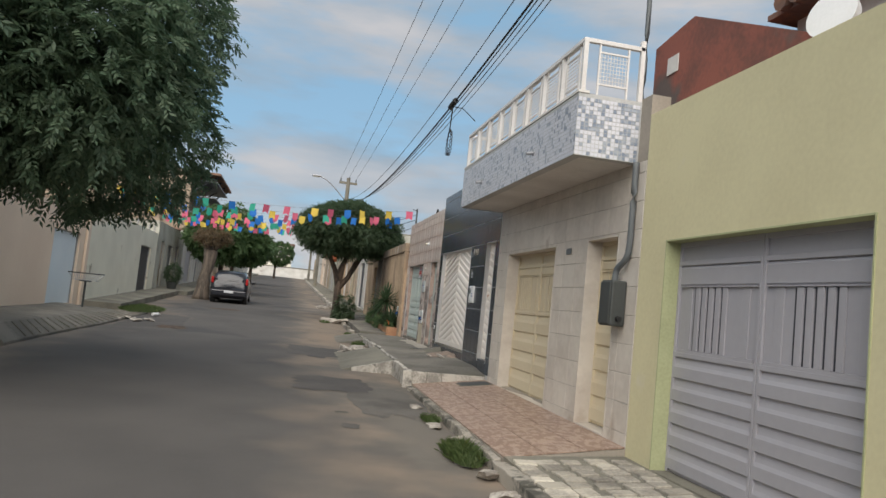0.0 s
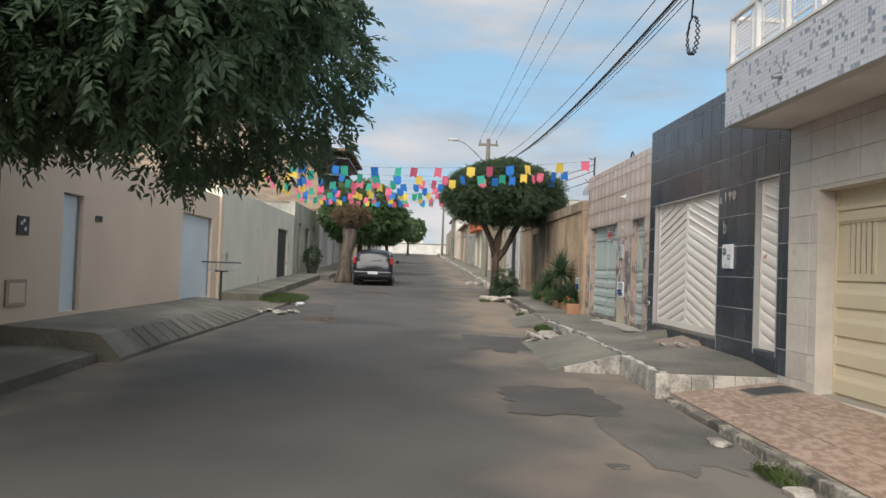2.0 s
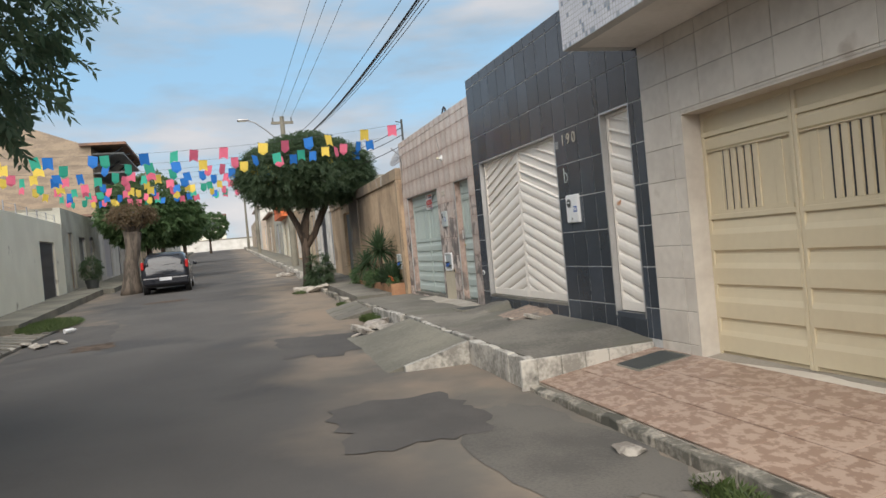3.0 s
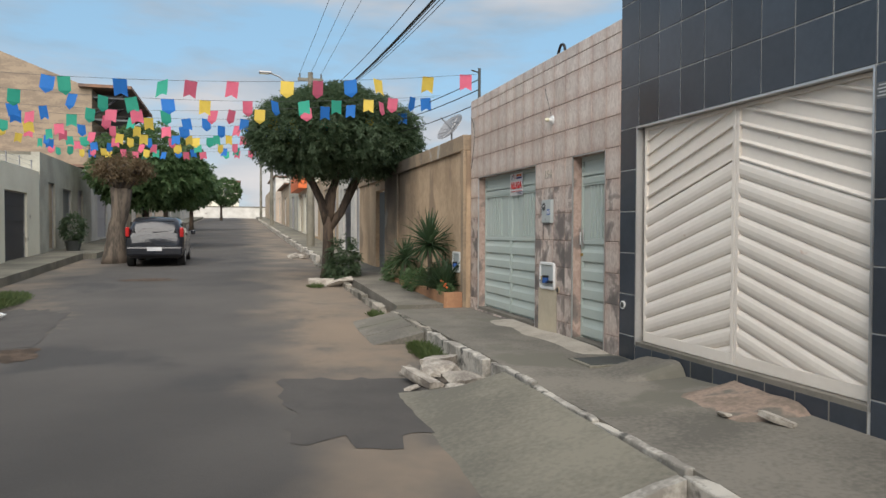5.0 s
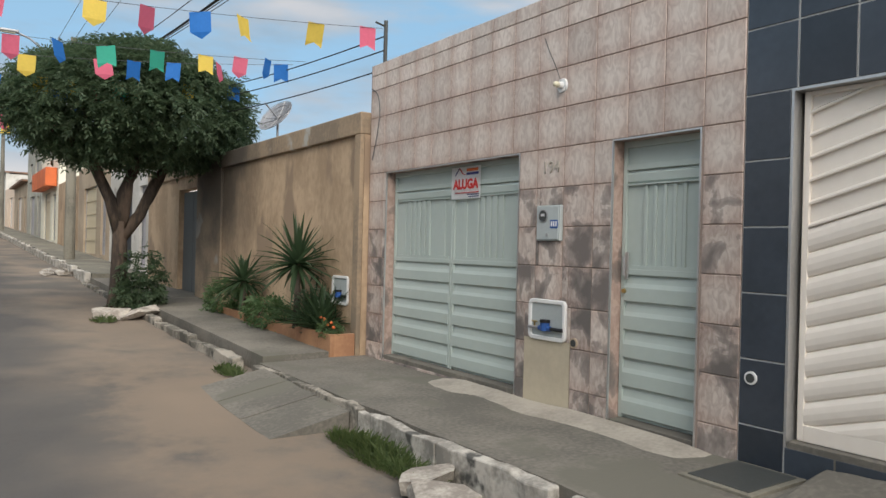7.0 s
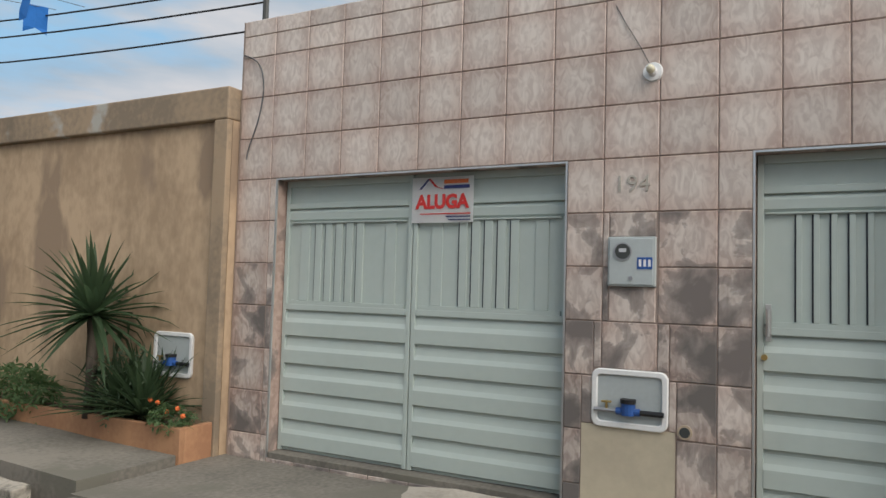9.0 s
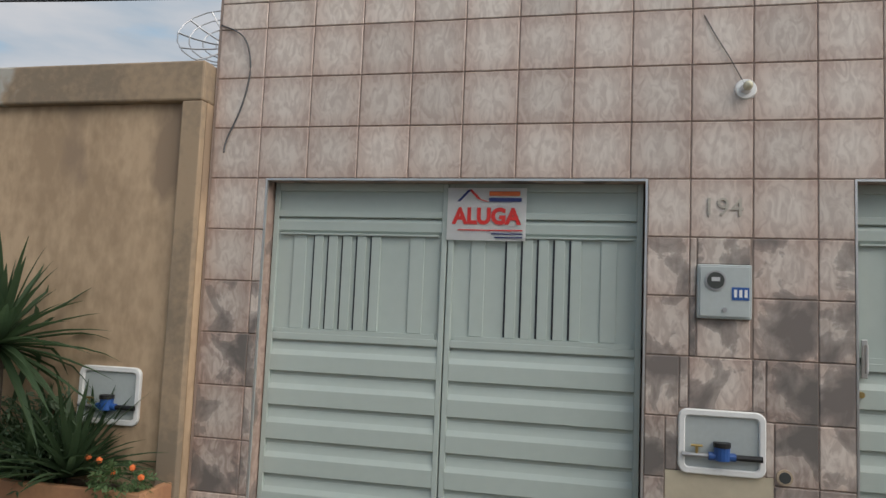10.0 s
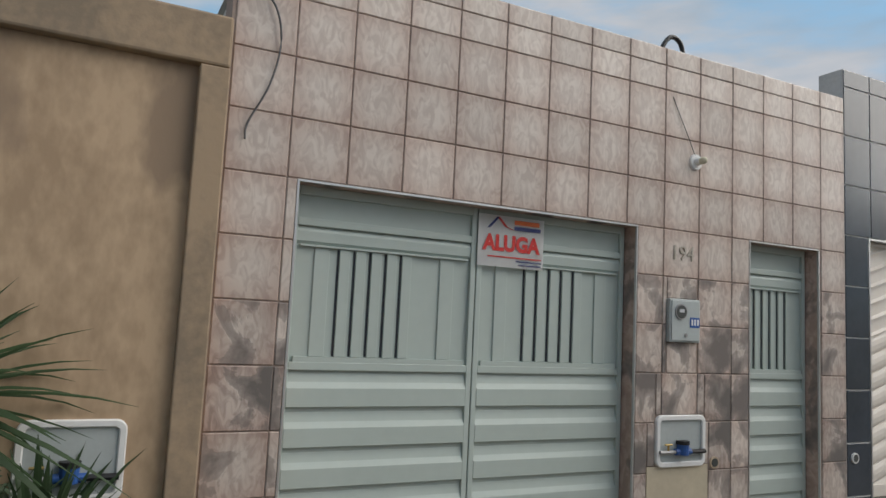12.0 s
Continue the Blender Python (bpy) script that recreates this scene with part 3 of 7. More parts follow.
slab("pavement_1", "worn pale stone pavement in front of a gate", (2.42, 3.74), (-9, 6.48), lambda x, y: gz(y) + 0.13 + 0.05 * (x - 2.42), M_CONC, 0.6)
slab("pavement_2", "tiled porch bed of terracotta colour", (2.42, 4.1), (6.5, 11.98), lambda x, y: gz(y) * 0.35 + 0.165 + 0.125 * (x - 2.42), M_GROUT_CREAM, 0.6)
slab("pavement_3", "grey cracked concrete pavement with a whitewashed edge", (2.40, 3.98), (12.0, 21.9), pave3_z, M_CONC_DARK, 0.7)
slab("pavement_4", "grey concrete slab pavement beside a planter", (2.46, 4.3), (21.93, 33.5), lambda x, y: 0.635 + 0.028 * (y - 21.9), M_CONC_DARK, 0.7)
slab("pavement_5", "rough concrete pavement along far houses", (2.5, 4.3), (33.5, 116), lambda x, y: gz(y) + 0.2, M_CONC, 0.7)


def kerb_run(name, label, x, y0, y1, top, material, n, w=0.13, group="kerb stones"):
    """Kerb stones end to end, each a little out of line and worn."""
    d = (y1 - y0) / n
    base = tagged(new(name), label, "kerb", kind="structure")
    for i in range(n):
        bm = bmesh.new()
        a = y0 + i * d
        t = top((a + d / 2))
        box(bm, x - w / 2, x + w / 2, a + 0.004, a + d - 0.004, t - 0.5, t, bevel=0.012)
        for k in range(1, int(d / 0.09)):
            bmesh.ops.bisect_plane(bm, geom=bm.verts[:] + bm.edges[:] + bm.faces[:], plane_co=(0, a + d * k / int(d / 0.09), 0), plane_no=(0, 1, 0))
        for v in bm.verts:
            v.co += Vector([0.030 * noise.noise((v.co.x * 5 + k * 9, v.co.y * 2.6, v.co.z * 6)) + 0.014 * noise.noise((v.co.x * 9 + k * 5, v.co.y * 11, v.co.z * 9)) for k in range(3)])
        part("kerb_stone", bm, material, base)


kerb_run("kerb_1", "mossy tile-faced edge of the terracotta porch", 2.37, 6.5, 11.98, lambda y: gz(y) * 0.35 + 0.158, M_KERB_DIRTY, 13, 0.10)
kerb_run("kerb_2", "peeling whitewashed concrete kerb", 2.36, 12.0, 13.72, lambda y: 0.476 + 0.018 * min(y - 12, 5.2), M_KERB, 4, 0.10)
kerb_run("kerb_6", "chipped pavement edge behind the driveway ramp", 2.375, 13.73, 17.0, lambda y: 0.486 + 0.018 * (y - 12), M_KERB, 3, 0.07)
kerb_run("kerb_8", "broken whitewashed kerb above the rubble", 2.35, 17.12, 19.4, lambda y: 0.56, M_KERB, 2, 0.09)
kerb_run("kerb_7", "peeling dirty concrete kerb", 2.365, 19.41, 21.9, lambda y: 0.566, M_KERB_DIRTY, 3, 0.09)
kerb_run("kerb_3", "chipped pale concrete kerb", 2.29, 22.2, 33.4, lambda y: 0.555 + 0.028 * (y - 21.9), M_KERB_DIRTY, 6, 0.13)
kerb_run("kerb_4", "low broken stone kerb", 2.36, -9, 6.4, lambda y: gz(y) + 0.125, M_KERB_DIRTY, 17, 0.16)
kerb_run("kerb_5", "pale far kerb", 2.42, 33.6, 100, lambda y: gz(y) + 0.19, M_KERB, 30, 0.16)
# end of the raised pavement above the porch, faced with whitewashed tiles
step = tagged(new("step_edge"), "whitewashed tile-faced end of the raised pavement", "step", kind="structure")
for i in range(5):
    part("tile", boxes((2.42 + 0.262 * i, 2.42 + 0.262 * i + 0.255, 11.955, 11.998, 0.20, 0.474), bevel=0.006), M_KERB, step)
part("step_corner", boxes((2.25, 2.418, 11.95, 12.0, 0.1, 0.478), bevel=0.012), M_KERB, step)

# left-hand pavement: high, with a slanting edge
bm = bmesh.new()
Y = [13.35 + 0.34 * i for i in range(31)]
prof = ((-6.3, 0.66), (-4.92, 0.60), (-4.84, 0.575), (-4.55, 0.0), (-4.5, -0.4), (-6.3, -0.4))
rings = []
for y in Y:
    k = min(1.0, (23.6 - y) / 1.2)
    rings.append([bm.verts.new((x + (0.50 if x > -4.6 else 0.05) * max(0, (y - 15) / 8.5) * (x > -5.2),
                                y, (gz(y) + 0.02 if z == 0.0 else z) + 0.012 * noise.noise((x * 3, y * 3, 0)) - (0.12 * (1 - k) if z > 0.5 else 0))) for x, z in prof])
for a, b in zip(rings, rings[1:]):
    for i in range(len(prof)):
        bm.faces.new((a[i], a[(i + 1) % len(prof)], b[(i + 1) % len(prof)], b[i]))
bm.faces.new(rings[0])
bm.faces.new(rings[-1][::-1])
bmesh.ops.recalc_face_normals(bm, faces=bm.faces[:])
tagged(part("pavement_6", bm, M_CONC_DARK), "high grey concrete pavement with a slanting ribbed edge", "pavement", kind="structure")
ribs = tagged(new("pavement_ribs"), "dark grooved ribs on the slanting pavement edge", "pavement edge", kind="structure")
for i in range(22):
    y = 14.4 + 0.4 * i
    k = max(0, (y - 15) / 8.5)
    part("rib", rod(bmesh.new(), (-4.83 + 0.05 * k, y, 0.565), (-4.56 + 0.5 * k, y + 0.05, gz(y) + 0.04), 0.022, seg=6), M_CONC_DARK, ribs)
slab("pavement_7", "low broken pavement of mossy stone", (-6.3, -4.85), (6, 13.33), lambda x, y: 0.33 + 0.02 * (y - 10) - 0.12 * max(0, x + 5.4), M_CONC_DARK, 0.6)
slab("pavement_8", "rough grey pavement along the cream wall", (-6.3, -5.0), (24.2, 36.3), lambda x, y: gz(y) + 0.16, M_CONC, 0.7)
slab("pavement_9", "far pavement in dusty concrete", (-6.3, -4.6), (36.4, 116), lambda x, y: gz(y) + 0.15, M_CONC, 0.7)

# driveway ramp before the white gate
bm = bmesh.new()
X = [1.3 + 0.1025 * i for i in range(11)]
Y = [13.75 + 0.2 * i for i in range(17)]


def ramp_z(x, y):
    t = (x - 1.35) / 0.9
    side = min(1, (17.05 - y) / 0.5)
    return gz(y) - 0.02 + 0.228 * t * max(0.1, side) + 0.004 + 0.008 * noise.noise((x * 4, y * 4, 0))


grid_sheet(bm, X, Y, ramp_z)
r = bmesh.ops.extrude_face_region(bm, geom=bm.faces[:])
for v in r["geom"]:
    if isinstance(v, bmesh.types.BMVert):
        v.co.z -= 0.35
bmesh.ops.recalc_face_normals(bm, faces=bm.faces[:])
tagged(part("driveway_ramp", bm, M_CONC), "sloping pale concrete ramp up to the kerb", "ramp", kind="structure")
# low ramp before the pink house's gate, of slabs laid side by side
low_ramp = tagged(new("driveway_ramp"), "low grey concrete slab ramp before the pink house", "ramp", kind="structure")
for k in range(3):
    bm = bmesh.new()
    y0 = 19.55 + 0.66 * k
    Y = [y0 + 0.01 + 0.128 * i for i in range(6)]
    grid_sheet(bm, [1.62 + 0.1 * i for i in range(8)], Y, lambda x, y: gz(y) - 0.025 + 0.145 * (x - 1.62) / 0.7 + 0.006 * noise.noise((x * 4, y * 4, k)))
    r = bmesh.ops.extrude_face_region(bm, geom=bm.faces[:])
    for v in r["geom"]:
        if isinstance(v, bmesh.types.BMVert):
            v.co.z -= 0.3
    bmesh.ops.recalc_face_normals(bm, faces=bm.faces[:])
    part("slab", bm, M_CONC_DARK, low_ramp)
# whitewashed end of the ramp
bm = bmesh.new()
A = [(1.52, 0.0), (2.31, 0.0)] + [(2.31 - 0.079 * i, ramp_z(2.31 - 0.079 * i, 13.75) + 0.006 + 0.010 * noise.noise((i * 0.9, 2, 0))) for i in range(11)]
A, B = [[bm.verts.new((x, y + 0.02 * noise.noise((x * 4, z * 5, y)), z)) for x, z in A] for y in (13.66, 13.748)]
bm.faces.new(A)
bm.faces.new(B[::-1])
for i in range(len(A)):
    bm.faces.new((A[i], A[(i + 1) % len(A)], B[(i + 1) % len(A)], B[i]))
bmesh.ops.recalc_face_normals(bm, faces=bm.faces[:])
tagged(part("ramp_end", bm, M_KERB), "peeling whitewashed end of the concrete ramp", "ramp", kind="structure")
# broken cement mounds at the foot of the white gate, and a pale strip along the pink front
def mound(label, x0, x1, y0, y1, h, material, seed):
    bm = bmesh.new()
    nx, ny = 9, 14

    def z(x, y):
        u, v = (x - x0) / (x1 - x0), (y - y0) / (y1 - y0)
        e = min(1, 9 * v, 9 * (1 - v)) * u
        return pave3_z(x, y) - 0.012 + h * e + 0.02 * e * noise.noise((x * 5, y * 5, seed))
    grid_sheet(bm, [x0 + (x1 - x0) * i / nx for i in range(nx + 1)], [y0 + (y1 - y0) * i / ny for i in range(ny + 1)], z)
    r = bmesh.ops.extrude_face_region(bm, geom=bm.faces[:])
    for v in r["geom"]:
        if isinstance(v, bmesh.types.BMVert):
            v.co.z -= 0.25
    bmesh.ops.recalc_face_normals(bm, faces=bm.faces[:])
    tagged(part("cement_mound", bm, material), label, "ramp", kind="structure")


mound("worn cement mound before the white gate", 3.05, 3.72, 15.7, 16.42, 0.13, M_CONC_DARK, 1)
mound("crumbling reddish cement mound before the white gate", 3.1, 3.72, 14.25, 15.2, 0.075, M_PINK_RUBBLE, 2)
mound("pale new cement strip along the pink house", 3.3, 3.72, 16.95, 20.3, 0.045, M_KERB_PALE, 3)


def patch_sheet(name, label, c, rx, ry, material, seed, lift=0.005):
    """An irregular mended place or sheet of dust, lying on the street."""
    bm = bmesh.new()
    n = 48
    mid = [bm.verts.new((c[0], c[1], 0))]
    rings = []
    for k in (0.35, 0.7, 1.0):
        ring = []
        for i in range(n):
            a = 2 * math.pi * i / n
            q = 1 + 0.30 * noise.noise((math.cos(a) * 1.5 + seed, math.sin(a) * 1.5, 0)) + 0.26 * noise.noise((math.cos(a) * 6 + seed, math.sin(a) * 6, 4))
            sq = 1 / max(abs(math.cos(a)), abs(math.sin(a))) ** 0.6
            ring.append(bm.verts.new((c[0] + rx * k * q * sq * math.cos(a), c[1] + ry * k * q * sq * math.sin(a), 0)))
        rings.append(ring)
    for i in range(n):
        bm.faces.new((mid[0], rings[0][i], rings[0][(i + 1) % n]))
        for p, q in zip(rings, rings[1:]):
            bm.faces.new((p[i], q[i], q[(i + 1) % n], p[(i + 1) % n]))
    for v in bm.verts:
        v.co.z = street_z(v.co.x, v.co.y) + lift
    bmesh.ops.recalc_face_normals(bm, faces=bm.faces[:])
    tagged(part(name, bm, material), label, "street patch", kind="structure")


patch_sheet("road_patch", "darker mended asphalt patch", (0.95, 16.6), 0.75, 1.1, M_PATCH, 1)
patch_sheet("road_patch", "pale cement skim on the asphalt", (1.75, 10.3), 0.5, 1.3, M_SKIM, 2)
patch_sheet("road_patch", "darker mended asphalt patch", (1.0, 11.6), 0.7, 0.8, M_PATCH, 3, 0.008)
patch_sheet("road_patch", "small pale paint splash on asphalt", (1.05, 8.2), 0.10, 0.14, M_SKIM, 5)
patch_sheet("road_patch", "small pale paint splash on asphalt", (1.0, 9.1), 0.09, 0.08, M_KERB_DIRTY, 6)
patch_sheet("road_patch", "dark wet hole in the asphalt", (-2.75, 19.7), 0.35, 0.4, M_SOIL, 7)
patch_sheet("road_patch", "dark wet hole in the asphalt", (-2.15, 28.6), 0.6, 0.3, M_SOIL, 8)
patch_sheet("road_patch", "dirt washed along the street's edge", (-3.4, 21.5), 0.8, 2.2, M_PATCH, 9)


# ---- right-hand houses ----
WX = 3.735          # plane of the house fronts
PINK_HOLES = [(19.098, 21.471, 0.60, 2.764), (17.218, 18.015, 0.56, 2.764)]
BLACK_HOLES = [(13.80, 16.588, 0.74, 2.918), (12.06, 12.66, 0.70, 2.93)]
CREAM_HOLES = [(8.98, 11.215, 0.34, 2.652), (7.03, 7.905, 0.34, 2.66)]
YELLOW_HOLES = [(3.36, 5.97, 0.2, 2.52)]


def house(label, wall_mat, y0, y1, z1, holes, name="house", x0=WX, back=0.22):
    h = thing(name, label, "house")
    w = part("wall", wall_boxes(x0, x0 + back, y0, y1, -0.3, z1, holes), wall_mat, h)
    return h, w


pink, pink_wall = house("single-storey house front clad in pink marbled tiles", M_GROUT_PINK, 16.9, 21.88, 4.075, PINK_HOLES)
black, black_wall = house("house front clad in black glazed tiles with white joints", M_GROUT_WHITE, 11.82, 16.897, 4.33, BLACK_HOLES)
cream, cream_wall = house("two-storey house front in cream tiles under a mosaic balcony", M_GROUT_CREAM, 6.5, 11.815, 4.15, CREAM_HOLES)
yellow, yellow_wall = house("pale yellow rendered house wall with a garage opening", M_YELLOW, -9, 6.497, 3.92, YELLOW_HOLES)
# body and flat roof behind each front, so that the place is closed
for h, y0, y1, z, m in ((pink, 16.9, 21.88, 3.7, M_WHITEWALL), (black, 11.82, 16.897, 4.0, M_WHITEWALL), (cream, 6.5, 11.815, 3.43, M_CREAM), (yellow, -9, 6.497, 3.6, M_TAN)):
    for r in ((WX + 0.22, 14, y0, y0 + 0.15), (WX + 0.22, 14, y1 - 0.15, y1), (13.8, 14, y0 + 0.15, y1 - 0.15)):
        part("side_wall", boxes((*r, -0.3, z)), m, h)
    part("roof", boxes((WX + 0.22, 14, y0, y1, z, z + 0.1)), M_CONC, h)


def reveal(parent, hole, x0, depth, t, material):
    """Lining of an opening: two sides and a head."""
    a, b, c, d = hole
    for r in ((a, a + t, c, d - t), (b - t, b, c, d - t), (a, b, d - t, d)):
        part("reveal", boxes((x0 + 0.004, x0 + depth, *r)), material, parent)


def prism_y(bm, profile, y0, y1):
    """A strip along y with the profile given in (x, z)."""
    a = [bm.verts.new((x, y0, z)) for x, z in profile]
    b = [bm.verts.new((x, y1, z)) for x, z in profile]
    n = len(profile)
    for i in range(n):
        bm.faces.new((a[i], a[(i + 1) % n], b[(i + 1) % n], b[i]))
    bm.faces.new(a[::-1])
    bm.faces.new(b)


def panel_gate(name, label, x, y0, y1, z0, z1, leaves, material, bars=5, bar_top=0.16, bar_low=0.447, ribs=5, category="gate", gap_shade=0.012):
    """A sheet-metal gate: a plain head, a field of upright bars, and pressed ribs below."""
    g = thing(name, label, category)
    H, w = z1 - z0, (y1 - y0) / leaves
    for i in range(leaves):
        a, b = y0 + i * w + 0.004, y0 + (i + 1) * w - 0.004
        bm = bmesh.new()
        box(bm, x + 0.02, x + 0.045, a, b, z0, z1)
        st = 0.035
        zb, zt = z1 - bar_low * H, z1 - bar_top * H
        for r in ((a, a + st, z0, z1), (b - st, b, z0, z1)):
            box(bm, x - 0.004, x + 0.02, *r, bevel=0.004)
        for r in ((a + st, b - st, z1 - 0.05, z1), (a + st, b - st, z1 - 0.105 * H, z1 - 0.085 * H), (a + st, b - st, zb - 0.075, zb - 0.03)):
            box(bm, x - 0.004, x + 0.02, *r, bevel=0.004)
        prism_y(bm, [(x + 0.02, z1 - 0.105 * H), (x + 0.004, z1 - 0.12 * H), (x + 0.004, zt + 0.03), (x + 0.02, zt + 0.012)], a + st, b - st)
        bmesh.ops.recalc_face_normals(bm, faces=bm.faces[:])
        leaf = part("leaf", bm, material, g)
        lo, hi = z0 + 0.01, zb - 0.078
        d = (hi - lo) / ribs
        for k in range(ribs):
            bm = bmesh.new()
            c = lo + k * d
            prism_y(bm, [(x + 0.022, c + d - 0.002), (x + 0.018, c + d - 0.014), (x + 0.008, c + d * 0.72), (x - 0.006, c + d * 0.56), (x - 0.006, c + d * 0.10), (x + 0.018, c + 0.012), (x + 0.022, c)], a + st, b - st)
            bmesh.ops.recalc_face_normals(bm, faces=bm.faces[:])
            part("rib", bm, material, leaf)
        u0, u1 = a + st, b - st
        W = u1 - u0
        cols = []
        if leaves > 1:
            cols = [(0.10, 0.185)] + [(0.29 + 0.07 * i + 0.088 * k, 0.345 + 0.07 * i + 0.088 * k) for k in range(bars)] + [(0.82, 0.9)]
        else:
            cols = [(0.22 + 0.125 * k, 0.262 + 0.125 * k) for k in range(bars)]
        for p, q in cols:
            bm = bmesh.new()
            box(bm, x + (0.004 if q - p < 0.06 else 0.010), x + 0.02, u0 + p * W, u0 + q * W, zb, zt, bevel=0.003)
            part("bar", bm, material, leaf)
            # flat dark strip beside each narrow bar: the gap's shade, set as colour
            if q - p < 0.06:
                part("gap_shade", boxes((x + 0.016, x + 0.021, u0 + q * W, u0 + q * W + gap_shade, zb + 0.004, zt - 0.004)), M_DARKDOOR, leaf)
        part("bar_head", boxes((x - 0.006, x + 0.02, u0 + 0.02 * W, u0 + 0.98 * W, zt + 0.001, zt + 0.012)), material, leaf)
        part("bar_foot", boxes((x - 0.002, x + 0.02, u0 + 0.02 * W, u0 + 0.98 * W, zb - 0.03, zb - 0.001)), material, leaf)
    return g


def chevron_gate(name, label, x, y0, y1, z0, z1, leaves, slope, pitch, split, material, category="gate"):
    """A steel gate of slanting slats: flat ones above the split, round ones below."""
    g = thing(name, label, category)
    w = (y1 - y0) / leaves
    for i in range(leaves):
        a, b = y0 + i * w + 0.003, y0 + (i + 1) * w - 0.003
        s = slope if i == 0 else -slope      # the slats climb to the gate's middle
        fr = 0.04
        bm = bmesh.new()
        for r in ((a, a + fr, z0, z1), (b - fr, b, z0, z1), (a + fr, b - fr, z0, z0 + 0.10), (a + fr, b - fr, z1 - 0.03, z1)):
            box(bm, x - 0.012, x + 0.03, *r, bevel=0.005)
        box(bm, x + 0.03, x + 0.04, a, b, z0, z1)
        leaf = part("leaf", bm, material, g)
        ya, yb, za, zb = a + fr, b - fr, z0 + 0.10, z1 - 0.03
        u = Vector((0, math.cos(math.atan(s)), math.sin(math.atan(s))))
        v = Vector((0, -u.z, u.y))
        zm = split - abs(s) * w / 2
        heights = [(zm - k * pitch / u.y, False) for k in range(1, 18)] + [(zm + k * 0.91 * pitch / u.y, True) for k in range(12)]
        for zc, flat in heights:
            base = Vector((x, (a + b) / 2, zc))
            h = pitch * (0.91 if flat else 1.0)
            prof = [(0.03, 0.0), (-0.012, 0.0), (-0.014, 0.012), (0.012, 0.03), (0.012, h)] if flat else \
                [(0.03, 0.0)] + [(0.014 - 0.028 * math.sin(math.pi * k / 6), h * (0.5 - 0.5 * math.cos(math.pi * k / 6))) for k in range(7)] + [(0.03, h)]
            bm = bmesh.new()
            A = [bm.verts.new(base + Vector((p, 0, 0)) + v * q - u * 3) for p, q in prof]
            B = [bm.verts.new(base + Vector((p, 0, 0)) + v * q + u * 3) for p, q in prof]
            n = len(prof)
            for k in range(n):
                bm.faces.new((A[k], A[(k + 1) % n], B[(k + 1) % n], B[k]))
            for co, no in (((0, ya, 0), (0, -1, 0)), ((0, yb, 0), (0, 1, 0)), ((0, 0, za), (0, 0, -1)), ((0, 0, zb), (0, 0, 1))):
                bmesh.ops.bisect_plane(bm, geom=bm.verts[:] + bm.edges[:] + bm.faces[:], plane_co=co, plane_no=no, clear_outer=True)
            if bm.faces and max(v.co.z for v in bm.verts) - min(v.co.z for v in bm.verts) > 0.05:
                bmesh.ops.holes_fill(bm, edges=bm.edges[:])
                bmesh.ops.recalc_face_normals(bm, faces=bm.faces[:])
                ob = part("slat", bm, material, leaf, smooth=False)
            else:
                bm.free()
    return g


panel_gate("garage_gate", "pale grey-green sheet-metal garage gate with two ribbed leaves", WX + 0.115, 19.11, 21.46, 0.645, 2.755, 2, M_GATE_GREEN)
panel_gate("entrance_door", "pale grey-green ribbed metal entrance door with bars", WX + 0.115, 17.23, 18.005, 0.62, 2.755, 1, M_GATE_GREEN, ribs=5, category="door", gap_shade=0.009)
panel_gate("garage_gate", "cream sheet-metal garage gate with two panelled leaves", WX + 0.19, 8.99, 11.2, 0.415, 2.64, 2, M_GATE_CREAM, ribs=4, bar_top=0.17, bar_low=0.41, gap_shade=0.026)
panel_gate("entrance_door", "cream panelled metal entrance door with bars", WX + 0.19, 7.04, 7.895, 0.415, 2.65, 1, M_GATE_CREAM, ribs=4, bar_top=0.17, bar_low=0.41, category="door", gap_shade=0.02)
panel_gate("garage_gate", "grey sheet-metal garage gate with ribbed leaves and bars", WX + 0.15, 3.37, 5.96, 0.29, 2.51, 2, M_GATE_GREY, ribs=5, bar_top=0.2, bar_low=0.47, gap_shade=0.03)
chevron_gate("garage_gate", "white steel garage gate of slanting slats with rust spots", WX + 0.075, 13.83, 16.55, 0.778, 2.90, 2, 0.305, 0.145, 2.475, M_GATE_WHITE)
chevron_gate("entrance_door", "narrow white steel door of slanting slats", WX + 0.075, 12.08, 12.64, 0.75, 2.91, 1, 0.305, 0.145, 2.475, M_GATE_WHITE, "door")
for parent, hole, dep, t, m in ((pink_wall, PINK_HOLES[0], 0.02, 0.012, M_ALU), (pink_wall, PINK_HOLES[1], 0.02, 0.012, M_ALU), (black_wall, BLACK_HOLES[0], 0.2, 0.016, M_ALU),
                                (black_wall, BLACK_HOLES[1], 0.2, 0.016, M_ALU), (yellow_wall, YELLOW_HOLES[0], 0.21, 0.015, M_GREEN),
                                (cream_wall, CREAM_HOLES[0], 0.21, 0.02, M_CREAMTILE), (cream_wall, CREAM_HOLES[1], 0.21, 0.02, M_CREAMTILE)):
    reveal(parent, hole, WX - 0.012, dep, t, m)
for hole in PINK_HOLES:
    reveal(pink_wall, hole, WX + 0.006, 0.19, 0.008, M_PINK_WORN)
